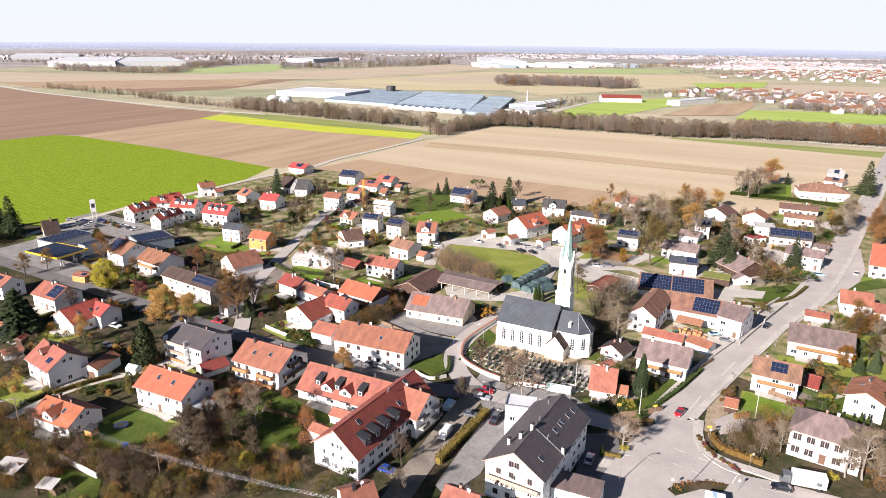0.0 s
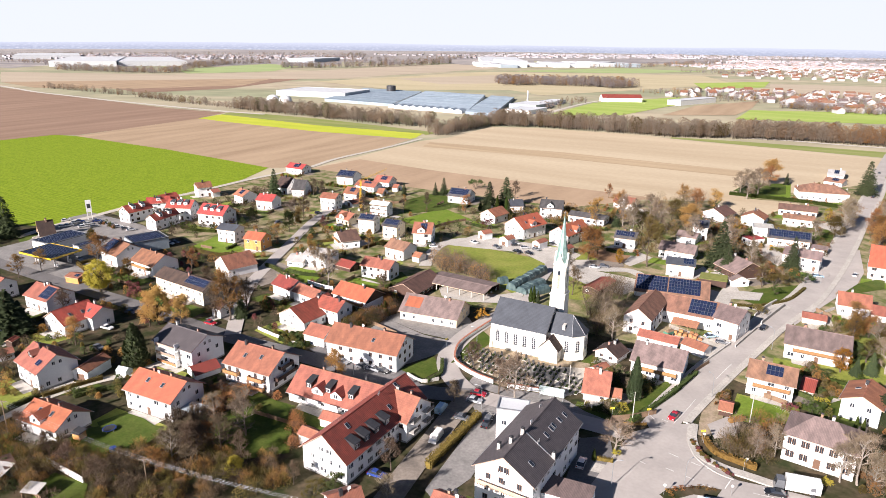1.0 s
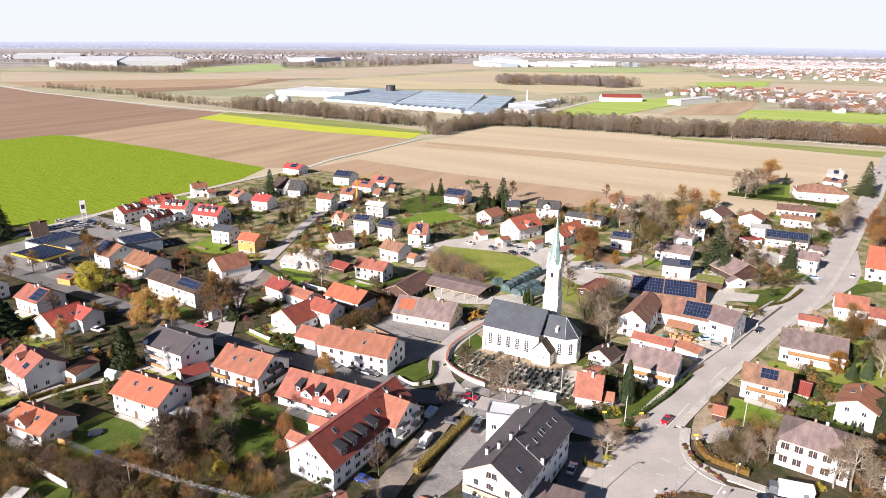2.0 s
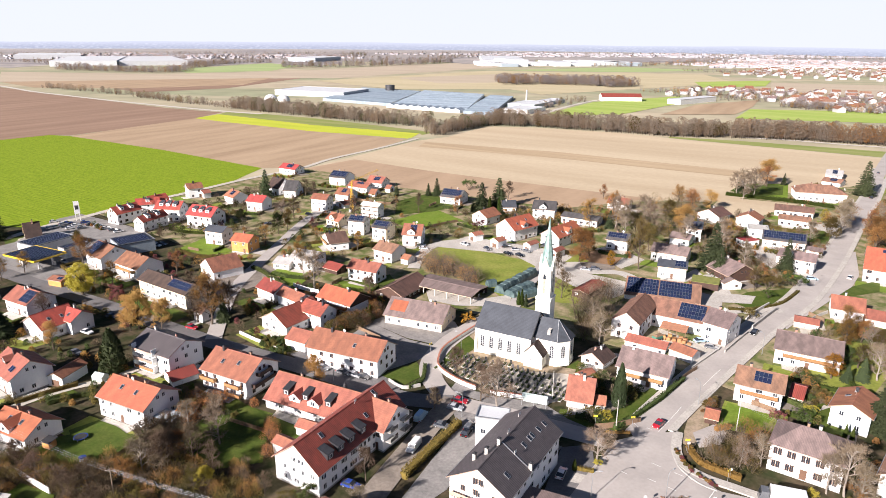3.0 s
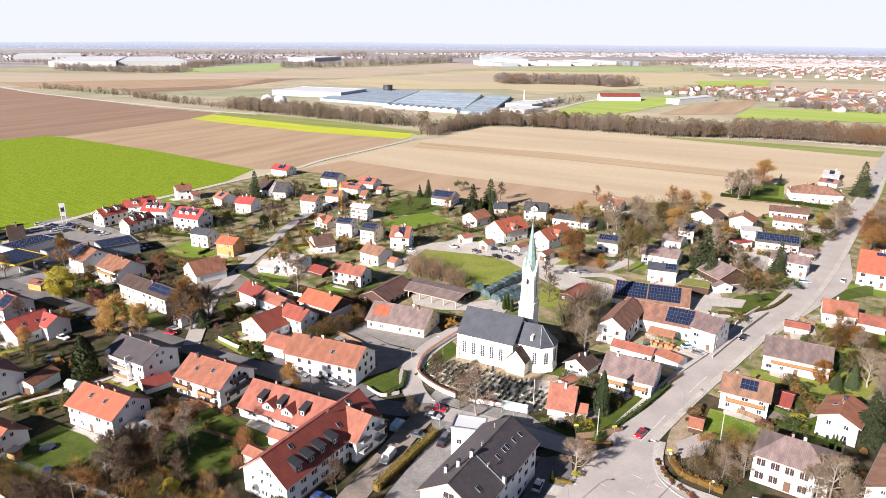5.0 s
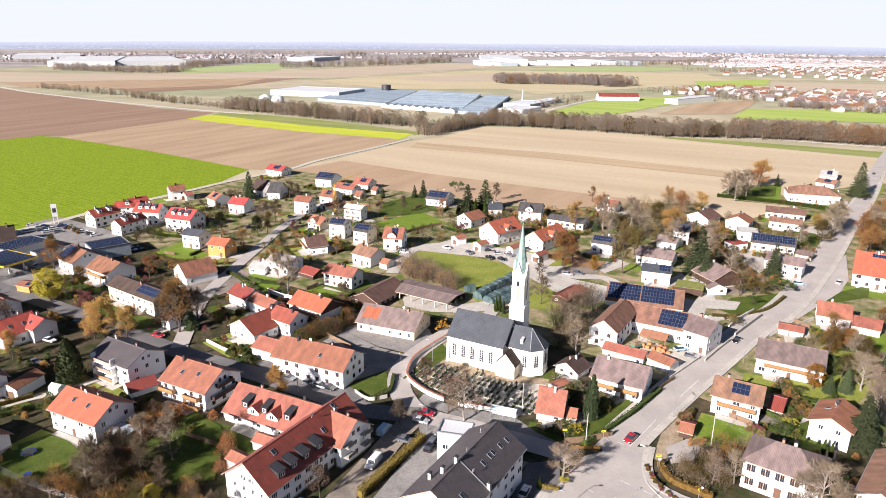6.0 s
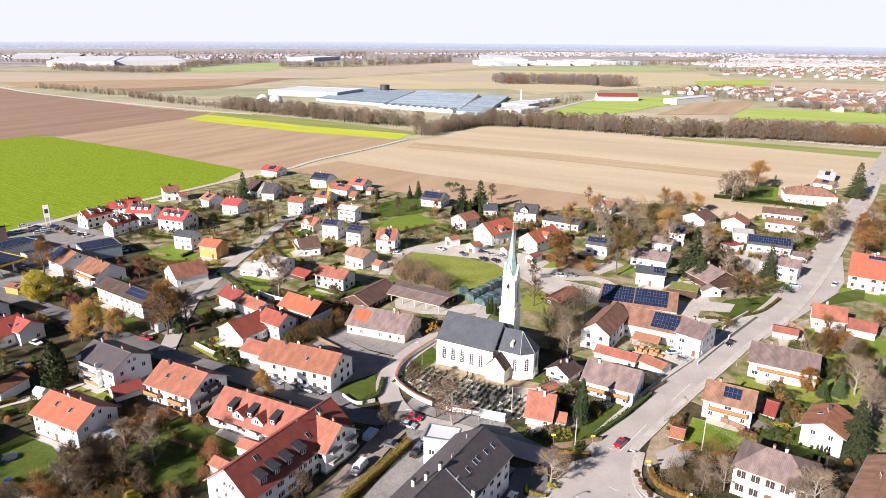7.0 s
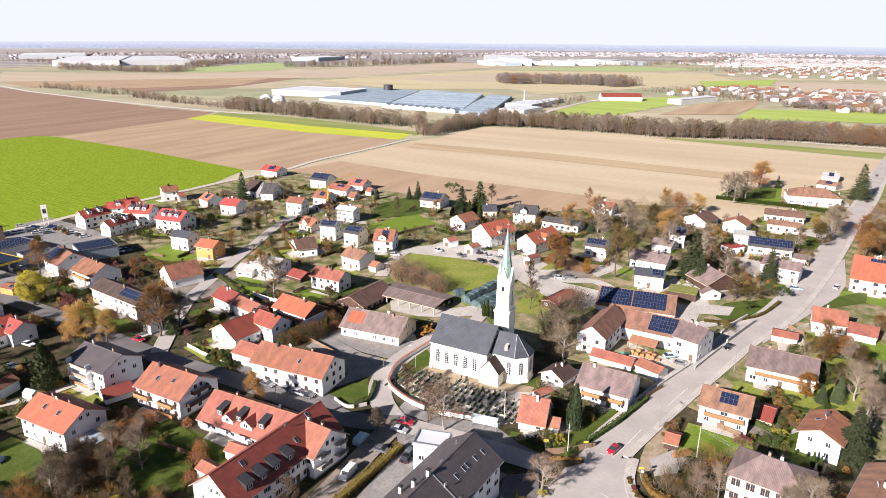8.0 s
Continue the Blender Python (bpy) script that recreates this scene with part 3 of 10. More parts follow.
            chimney(top, u * L, side * abs(v) * W / 2, zb - 0.6, zb + 1.5, 0.34, CONCRETE if kind_ == "flue" else BRICK)
    for e in ex:
        if e == "gablewood":
            part("gable_boards", Geo().along_x([(-hy, zw - 1.0), (hy, zw - 1.0), (hy, zw), (0, zr - 0.26), (-hy, zw)], hx + 0.003, hx + 0.07), (WALLS["darkwood"],), top, "dark stained boards on the gable")
        elif e == "balcR":
            # dark board colour stands in for the shade on these balconies
            for fl, w_ in ((2.9, 0.7), (5.5, 0.4)):
                part("balcony", Geo().box(hx, -hy * w_, fl - 0.12, hx + 1.3, hy * w_, fl).box(hx + 1.22, -hy * w_, fl, hx + 1.3, hy * w_, fl + 0.95).box(hx, -hy * w_, fl, hx + 1.22, -hy * w_ + 0.07, fl + 0.95).box(hx, hy * w_ - 0.07, fl, hx + 1.22, hy * w_, fl + 0.95), (WALLS["darkwood"],), top, "gable balcony with shade-darkened boards")
        elif e == "seam":
            at, _ = slope(L, W, ze, zr, -1)
            part("roof_seam", Geo().box(-0.12, -depth * 0.5, 0, 0.12, depth * 0.5, 0.1), (METAL,), top, "pale sheet strip between two roof halves", at=at(-0.11 * L, depth * 0.5, 0.01))
        elif e == "retiled":
            at, _ = slope(L, W, ze, zr, -1)
            part("new_tiles", Geo().box(-2.8, -2.0, 0.0, 2.8, 2.6, 0.035), (ROOFS["vivid"],), top, "patch of newer orange tiles", at=at(-L * 0.3, depth * 0.45, 0.005))
        elif e == "solarS":
            solar_array(top, L, W, ze, zr, L * 0.18, L * 0.36, depth * 0.45, depth * 0.72)
        elif e == "loggia":
            for fl in (0.5, 3.1, 5.7):
                b_ = part("balcony", Geo().box(-hx * 0.75, -hy - 1.5, fl - 0.15, hx * 0.35, -hy, fl).box(-hx * 0.75, -hy - 1.5, fl, -hx * 0.75 + 0.15, -hy, fl + 2.0).box(hx * 0.35 - 0.15, -hy - 1.5, fl, hx * 0.35, -hy, fl + 2.0), (WALLS["white"],), top, "white balcony with side walls")
                part("railing", Geo().box(-hx * 0.75 + 0.16, -hy - 1.48, fl + 0.02, hx * 0.35 - 0.16, -hy - 1.42, fl + 0.95), (BALCONY if fl < 1 else FASCIA,), b_)
        elif e == "solarA":
            solar_array(top, L, W, ze, zr, -L / 2 + 0.7, L / 2 - 0.6, 0.5, depth - 0.5)
        elif e == "solar2":
            solar_array(top, L, W, ze, zr, -L / 2 + 0.6, -L * 0.05, 0.4, depth - 0.2)
            solar_array(top, L, W, ze, zr, -L * 0.045, L * 0.38, 0.4, depth - 0.2)
        elif e == "solarL":
            solar_array(top, L, W, ze, zr, -L / 2 + 0.5, 0.0, 0.5, depth - 0.5)
        elif e == "solarR":
            solar_array(top, L, W, ze, zr, L * 0.08, L / 2 - 0.5, 0.5, depth - 0.7)
        elif e == "solarT":
            solar_array(top, L, W, ze, zr, -L * 0.1, L * 0.45, 0.9, 2.7)
        elif e == "solarM":
            solar_array(top, L, W, ze, zr, -L * 0.12, L * 0.25, 0.8, depth * 0.72)
        elif e == "balc":
            balcony(top, -hx * 0.75, hx * 0.85, -hy, 3.2 if zw > 4.6 else 2.6)
        elif e == "balc2":
            balcony(top, hx * 0.15, hx * 0.8, -hy, 3.2)
            balcony(top, -hx * 0.95, -hx * 0.3, -hy, 3.2)
            balcony(top, hx * 0.15, hx * 0.8, -hy, 0.6)
        elif e == "balcL":
            g = Geo().box(-hx - 1.3, -hy * 0.8, 3.0, -hx, hy * 0.8, 3.15, 1).box(-hx - 1.3, -hy * 0.8, 3.15, -hx - 1.22, hy * 0.8, 4.05)
            part("balcony", g, (BALCONY, TIMBER), top)
        elif e.startswith("dorm") and e[4:].isdigit():
            k = int(e[4:])
            for i in range(k):
                shed_dormer(top, (-0.5 + (i + 0.5) / k) * L * 0.75, W, ze, zr, -1, 1.9, 0.62, name != "townhouse")
        elif e == "dormrow":
            for u in (-0.15, 0.07):
                gable_dormer(top, u * L, W, ze, zr, -1, "darkred", wall, 3.4, 1.7, 0.62)
            for u in (-0.275, -0.045, 0.22):
                shed_dormer(top, u * L, W, ze, zr, -1, 1.7, 0.67)
            for u in (-0.36, -0.14, 0.08):
                g = Geo().box(u * L - 1.6, -hy - 1.8, 2.3, u * L + 1.6, -hy + 1.5, 2.45).box(u * L - 1.6, -hy - 1.8, 2.45, u * L + 1.6, -hy - 1.72, 3.4)
                part("balcony", g, (WALLS["white"],), top, "white rendered balcony")
        elif e == "dormbig":
            gable_dormer(top, -L * 0.12, W, ze, zr, -1, roof, "darkwood", 2.8, 1.4, 0.1)
        elif e == "cross":
            gable_dormer(top, -L * 0.03, W, ze, zr, -1, roof, wall, 3.6, 1.9, 0.85)
        elif e.startswith("sky"):
            at, _ = slope(L, W, ze, zr, -1)
            for i in range(int(e[3:])):
                skylight(top, at(-L * 0.32 + L * 0.62 * (i + 0.5) / int(e[3:]), depth * rnd.uniform(0.35, 0.6), 0.02))
        elif e == "hatch":
            at, _ = slope(L, W, ze, zr, -1)
            skylight(top, at(L * 0.12, depth * 0.5, 0.02))
        elif e == "gwin":
            for fl in (1.1, 3.7, 6.2):
                k = 4 if fl < 6 else 2
                for i in range(k):
                    window(top, -hx - 0.03, (i - (k - 1) / 2) * (2.6 if k == 4 else 2.2) - 0.6, fl + 0.02, -90, 0.9, 1.2)
            for i in range(9):
                for fl in (1.0, 3.5):
                    window(top, -hx + 1.8 + i * (2 * hx - 3.6) / 8, -hy - 0.03, fl, 0, 1.0, 1.35)
        elif e == "balcG":
            bg = Geo().box(-hx - 1.2, -hy + 0.6, 5.45, -hx, hy - 0.6, 5.57)
            for k in range(int((2 * hy - 1.2) / 0.6)):
                bg.box(-hx - 1.35, -hy + 0.75 + k * 0.6, 5.25, -hx, -hy + 0.95 + k * 0.6, 5.45)
            gallery = part("balcony", bg, (FASCIA,), top, "long pale timber gallery on joists across the gable")
            part("railing", Geo().box(-hx - 1.2, -hy + 0.6, 5.6, -hx - 1.14, hy - 0.6, 6.4), (FASCIA,), gallery)
            for fl, ys in ((1.4, (-4, -1.2, 1.2, 4)), (6.6, (-3.6, 0.5, 3.4)), (9.3, (-0.6, 0.6))):
                for py in ys:
                    window(top, -hx - 0.03, py, fl, -90, 1.1, 1.3, "wood")
        elif e == "scaffold":
            for k in range(5):
                for zz in (0, 2, 4):
                    part("scaffold_tube", shared("scaf", lambda: Geo().tube((0, 0, 0), (0, 0, 2.2), 0.05, 0.05, 5).data("scaffold_tube", METAL)), (), top, at=pose(-hx + k * hx / 2, -hy - 0.9, zz))
            for zz in (2, 4, 6):
                part("scaffold_deck", Geo().box(-hx, -hy - 1.0, zz, hx, -hy - 0.25, zz + 0.06), (TIMBER,), top)
    return top


# ---- ground pieces ----


def patch(name, pts, z, material, label="", kind="structure"):
    g = Geo()
    if name in ("terrace", "driveway", "lawn", "yard", "junction", "churchyard"):
        LAWNS.append(pts)
    a = sum(p[0] * q[1] - q[0] * p[1] for p, q in zip(pts, pts[1:] + pts[:1]))
    g.face([(px, py, z) for px, py in (pts if a > 0 else pts[::-1])])
    ob = new(name, g.data(name, material))
    return tagged(ob, label, kind=kind)


def smooth_line(pts, step=4):
    out = []
    for i in range(len(pts) - 1):
        p0, p1, p2, p3 = (Vector(pts[max(0, min(len(pts) - 1, k))]) for k in (i - 1, i, i + 1, i + 2))
        for s in range(step):
            t = s / step
            out.append(0.5 * (2 * p1 + (p2 - p0) * t + (2 * p0 - 5 * p1 + 4 * p2 - p3) * t * t + (3 * p1 - p0 - 3 * p2 + p3) * t ** 3))
    out.append(Vector(pts[-1]))
    return out


def offset_line(line, d):
    out = []
    for i, p in enumerate(line):
        a = line[max(0, i - 1)]
        b = line[min(len(line) - 1, i + 1)]
        t = (b - a).normalized()
        out.append(p + Vector((-t.y, t.x)) * d)
    return out


def strip(name, pts, d0, d1, z, material, label="", height=0.0, category="", kind="structure", rough=0.0):
    """A band beside a line, from d0 to d1 metres to its left, z its top, height its thickness."""
    line = smooth_line(pts)
    if name in ("road", "lane", "track"):
        for a, b in zip(line, line[1:]):
            k = max(1, int((b - a).length / 3))
            LANES.extend((a.lerp(b, i / k), d1 + 0.6) for i in range(k))
    lo, hi = offset_line(line, d0), offset_line(line, d1)
    g = Geo()
    n = len(line)
    for p, q in zip(lo, hi):
        g.v.extend([(p.x, p.y, z), (q.x, q.y, z), (p.x, p.y, z - height), (q.x, q.y, z - height)])
    for i in range(n - 1):
        a, b = 4 * i, 4 * i + 4
        g.f.append((a, b, b + 1, a + 1))
        g.m.append(0)
        if height:
            g.f.extend([(a + 1, b + 1, b + 3, a + 3), (b, a, a + 2, b + 2)])
            g.m.extend([0, 0])
    if height:
        g.f.extend([(0, 1, 3, 2), (4 * n - 4, 4 * n - 2, 4 * n - 1, 4 * n - 3)])
        g.m.extend([0, 0])
    return tagged(new(name, g.data(name, material)), label, category, kind=kind)


# ---- plants ----


def grow(rnd, g, tips, p, d, length, r, level, top):
    """Tapered limbs that fork; collects the tips."""
    q = p + d * length
    g.tube(p, q, r, r * 0.62, 5 if level < 2 else 3)
    if level >= top:
        tips.append((q, d))
        return
    for i in range(rnd.choice((2, 3, 3)) if level else 4):
        a = Vector((rnd.gauss(0, 1), rnd.gauss(0, 1), rnd.gauss(0.25, 0.6))).normalized()
        nd = (d * (0.9 if level else 0.6) + a * (0.75 if level else 0.85)).normalized()
        if nd.z < -0.1:
            nd.z = 0.1
        grow(rnd, g, tips, p + d * length * rnd.uniform(0.65, 1.0), nd, length * rnd.uniform(0.6, 0.82), r * 0.55, level + 1, top)


def twig_cloud(rnd, g, tips, n, width, length):
    """Thin twigs that leave the branch ends and fork once more."""
    p, e = tips[0][0], Vector((0, 0, 0.1))
    for k in range(n):
        if k % 3 == 0:
            t, d = rnd.choice(tips)
            p = t - d * rnd.uniform(-0.1, 0.9) + Vector((rnd.gauss(0, 0.08), rnd.gauss(0, 0.08), rnd.gauss(0, 0.08)))
            f = 1.0
        else:
            p, d, f = p + e * rnd.uniform(0.25, 0.8), e.normalized(), 0.7
        e = (d + Vector((rnd.gauss(0, 0.55), rnd.gauss(0, 0.55), rnd.gauss(0.15, 0.45)))).normalized() * length * f * rnd.uniform(0.5, 1.3)
        s = e.cross(Vector((rnd.gauss(0, 1), rnd.gauss(0, 1), rnd.gauss(0, 1)))).normalized() * width
        g.face([p - s, p + s, p + e])


def leaf_cloud(rnd, g, tips, n, reach, size):
    for _ in range(n):
        t, d = rnd.choice(tips)
        p = t + Vector((rnd.gauss(0, 1), rnd.gauss(0, 1), rnd.gauss(0, 0.8))) * reach
        u = Vector((rnd.gauss(0, 1), rnd.gauss(0, 1), rnd.gauss(0, 1))).normalized() * size * rnd.uniform(0.6, 1.3)
        v = u.orthogonal().normalized() * size * rnd.uniform(0.5, 0.9)
        g.face([p - u, p - v * 0.8, p + u, p + v])


def tree_meshes(kind, variant):
    """Trunk and crown of one tree about 10 m high."""
    def make():
        rnd = random.Random(hash_of(kind) + variant)
        g, c, tips = Geo(), Geo(), []
        if kind in ("conifer", "thuja"):
            narrow = kind == "thuja"
            g.tube((0, 0, 0), (0, 0, 9.6), 0.2, 0.03, 6)
            if narrow:
                for k in range(2600):
                    f, a = rnd.random() ** 1.2, rnd.uniform(0, 6.283)
                    q = (1.2 * (1 - f ** 2.4) * (0.8 + 0.2 * min(1, f * 6)) + 0.08) * rnd.uniform(0.6, 1.06) * (1 + 0.1 * math.sin(a * 3 + f * 9))
                    p = Vector((math.cos(a) * q, math.sin(a) * q, 0.2 + 9.3 * f))
                    e = Vector((math.cos(a) * 0.16, math.sin(a) * 0.16, rnd.uniform(0.3, 0.75)))
                    s = Vector((-math.sin(a) + rnd.gauss(0, 0.5), math.cos(a) + rnd.gauss(0, 0.5), rnd.gauss(0, 0.3))) * 0.11
                    c.face([p - s, p + s, p + e])
            else:
                rows = 46
                for i in range(rows):
                    f = i / rows
                    for k in range(max(6, int(21 * (1 - f)))):
                        a = rnd.uniform(0, 6.283)
                        out = Vector((math.cos(a), math.sin(a), 0))
                        side = Vector((-math.sin(a), math.cos(a), 0))
                        z = 0.7 + 9.0 * f + rnd.uniform(-0.2, 0.2)
                        r2 = (2.7 * (1 - f) ** 0.85) * rnd.uniform(0.6, 1.12) + 0.15
                        root, tip = out * 0.05 + Vector((0, 0, z)), out * r2 + Vector((0, 0, z - 0.28 * r2 + rnd.uniform(-0.15, 0.15)))
                        c.face([root, root.lerp(tip, 0.5) - side * 0.1 * r2, tip, root.lerp(tip, 0.5) + side * 0.1 * r2])
                        for w in (0.4, 0.6, 0.78, 0.92):
                            p = root.lerp(tip, w + rnd.uniform(-0.07, 0.07)) + Vector((0, 0, 0.04 * math.sin(w * 3)))
                            for sg in (-1, 1):
                                e = (out * rnd.uniform(0.3, 0.8) + side * sg * rnd.uniform(0.5, 1.0) + Vector((0, 0, rnd.uniform(-0.55, 0.1)))) * (0.22 + 0.17 * r2 * (1.15 - w))
                                s = e.cross(Vector((rnd.gauss(0, 0.6), rnd.gauss(0, 0.6), 1))).normalized() * 0.13
                                c.face([p - s, p + s, p + e])
        elif kind == "full":
            # a dense rounded crown of leaf clumps on forking limbs
            g.tube((0, 0, 0), (0, 0, 4.5), 0.28, 0.16, 6)
            for k in range(95):
                a, z = rnd.uniform(0, 6.283), rnd.uniform(-0.95, 1.0)
                q = math.sqrt(1 - z * z) * rnd.uniform(0.55, 1.0) ** 0.5 * rnd.uniform(0.8, 1.08)
                p = Vector((math.cos(a) * q * 2.7, math.sin(a) * q * 2.7, 5.4 + z * 4.0))
                tips.append((p, p.normalized()))
                if k % 3 == 0:
                    g.tube((0, 0, min(4.5, max(1.5, p.z - 2.5))), p, 0.07, 0.02, 3)
            leaf_cloud(rnd, c, tips, 7200, 0.34, 0.14)
        else:
            bushy = kind in ("bush", "shrub")
            if bushy:
                for k in range(7):
                    d = Vector((rnd.gauss(0, 0.5), rnd.gauss(0, 0.5), 1)).normalized()
                    grow(rnd, g, tips, Vector((rnd.gauss(0, 0.3), rnd.gauss(0, 0.3), 0)), d, 3.6, 0.12, 1, 3)
            else:
                # a leader with limbs from low down, an upright oval crown
                p = Vector((0, 0, 0))
                for k in range(6):
                    q = p + Vector((rnd.gauss(0, 0.12), rnd.gauss(0, 0.12), 1.45))
                    g.tube(p, q, 0.2 * (1 - k * 0.15), 0.2 * (1 - (k + 1) * 0.15), 6)
                    if k:
                        for _ in range(4 if k < 5 else 5):
                            a = rnd.uniform(0, 6.283)
                            up = rnd.uniform(0.45, 0.9) + 0.12 * k
                            d = Vector((math.cos(a), math.sin(a), up)).normalized()
                            reach = (1.35, 1.75, 1.75, 1.4, 1.0)[k - 1] * rnd.uniform(0.75, 1.15)
                            grow(rnd, g, tips, p.lerp(q, rnd.random()), d, reach, 0.09, 2, 4)
                    p = q
                tips.append((p, Vector((0, 0, 1))))
            if kind in ("bare", "shrub"):
                twig_cloud(rnd, c, tips, 4500 if kind == "bare" else 3000, 0.021 if kind == "bare" else 0.03, 0.8)
            else:
                twig_cloud(rnd, c, tips, 500, 0.03, 0.8)
                if kind == "leafy":
                    leaf_cloud(rnd, c, tips, 5600, 0.5, 0.125)
                else:
                    leaf_cloud(rnd, c, tips, 2400, 0.42, 0.17)
        return g, c
    return shared(("treegeo", kind, variant), make)


def hash_of(s):
    return sum(ord(ch) * (i + 3) for i, ch in enumerate(s))


TREE_LABELS = {
    ("full", "tan"): "tall autumn tree with tan leaves", ("leafy", "tan"): "thin autumn tree with tan leaves", ("bare", "tan"): "nearly bare tree with tan twigs", ("full", "conifer"): "broad dark evergreen tree in a garden", ("full", "yellow"): "round dense tree with yellow-green autumn leaves", ("full", "rust"): "dense autumn tree with rust-brown leaves", ("full", "gold"): "dense autumn tree with golden leaves",
    ("bare", "bare"): "leafless deciduous tree with grey-brown branches in a garden", ("bare", "pale"): "leafless pale-barked tree with thin twigs",
    ("bare", "rust"): "nearly bare tree with rust-brown remaining twigs", ("leafy", "rust"): "autumn tree with rust-brown leaves", ("leafy", "gold"): "autumn tree with golden orange leaves",
    ("leafy", "yellow"): "broad tree with yellow-green autumn leaves", ("leafy", "olive"): "tree with thin olive-brown autumn leaves", ("conifer", "conifer"): "dark green spruce tree in a garden",
    ("thuja", "thuja"): "slim green columnar conifer", ("shrub", "bare"): "leafless brown garden shrub", ("shrub", "pale"): "pale leafless shrub in rough grass", ("shrub", "olive"): "twiggy olive-brown garden shrub",
    ("bush", "green"): "dark evergreen garden bush", ("bush", "olive"): "olive-brown autumn garden bush", ("bush", "yellow"): "yellow-leaved autumn garden bush", ("bush", "rust"): "rust-brown autumn garden bush",
    ("bush", "plum"): "plum-red leaved garden bush", ("bush", "gold"): "golden-leaved autumn garden bush", ("shrub", "rust"): "rust-brown leafless shrub in a garden", ("leafy", "green"): "green-leaved tree in a garden",
    ("thuja", "conifer"): "dark green columnar conifer in a garden", ("bush", "thuja"): "light green clipped bush"}
TREES = {}
tree_count = [0]


def tree(kind, tone, x, y, h, spread=1.0):
    tree_count[0] += 1
    rnd = random.Random(tree_count[0] * 77)
    variant = tree_count[0] % (3 if kind != "thuja" else 2)
    key = (kind, tone, variant)
    m = pose(x, y, 0, 0, 0, rnd.uniform(0, 360)) @ Matrix.Diagonal((1, 1, 1, 1))
    if key not in TREES:
        g, c = tree_meshes(kind, variant)
        name = "shrub" if kind in ("bush", "shrub") else "tree"
        top = thing(name, x, y, 0, 0, TREE_LABELS.get(key[:2], "garden tree in autumn"), "shrub" if name == "shrub" else "tree")
        part("trunk", g, (PALEBARK if tone == "pale" else BARK,), top)
        part("crown", c, (LEAF[tone],), top)
        TREES[key] = top
        ob = top
        ob.matrix_world = m
    else:
        ob = copy_thing(TREES[key], m)
    s = h / 10.0
    ob.scale = (s * spread * rnd.uniform(0.9, 1.1), s * spread * rnd.uniform(0.9, 1.1), s)
    return ob


def belt(name, pts, width, h, n, tone_a, tone_b, label, seed=1, low=0.35, detail=1.0):
    """A wood or tree belt along a line: many crowns of twigs and leaves with stems, joined as stuff."""
    rnd = random.Random(seed)
    line = [Vector(p) for p in pts]
    seg = [(b - a).length for a, b in zip(line, line[1:])]
    total = sum(seg)
    g = Geo()
    for i in range(n):
        s = rnd.uniform(0, total)
        k = 0
        while s > seg[k] and k < len(seg) - 1:
            s -= seg[k]
            k += 1
        t = (line[k + 1] - line[k]).normalized()
        p = line[k] + t * s + Vector((-t.y, t.x)) * rnd.uniform(-0.5, 0.5) * width
        hh = h * rnd.uniform(low, 1.0)
        r = hh * rnd.uniform(0.24, 0.36)
        m = 0 if rnd.random() < 0.5 else 1 if rnd.random() < 0.8 else 2
        g.tube((p.x, p.y, 0), (p.x, p.y, hh * 0.6), 0.25, 0.1, 3, 3)
        cz = hh * 0.58
        near = detail >= 0.8
        for _ in range(230 if near else int(110 * detail)):
            a, z = rnd.uniform(0, 6.283), rnd.uniform(-0.95, 1)
            q = rnd.uniform(0.25, 1.0) ** 0.5 * math.sqrt(max(0.04, 1 - z * z))
            c = Vector((p.x + math.cos(a) * q * r, p.y + math.sin(a) * q * r, max(0.4, cz + z * hh * 0.42)))
            u = Vector((rnd.gauss(0, 0.8), rnd.gauss(0, 0.8), rnd.gauss(0.3, 0.9))).normalized() * r * (rnd.uniform(0.1, 0.24) if near else rnd.uniform(0.18, 0.36))
            v = u.orthogonal().normalized() * r * (rnd.uniform(0.05, 0.1) if near else rnd.uniform(0.1, 0.24))
            g.face([c - v, c + v, c + u], m)
    # low-detail far belts take the hazed tone
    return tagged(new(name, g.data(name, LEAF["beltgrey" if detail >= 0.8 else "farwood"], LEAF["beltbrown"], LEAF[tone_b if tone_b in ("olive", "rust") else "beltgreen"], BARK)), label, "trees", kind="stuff")


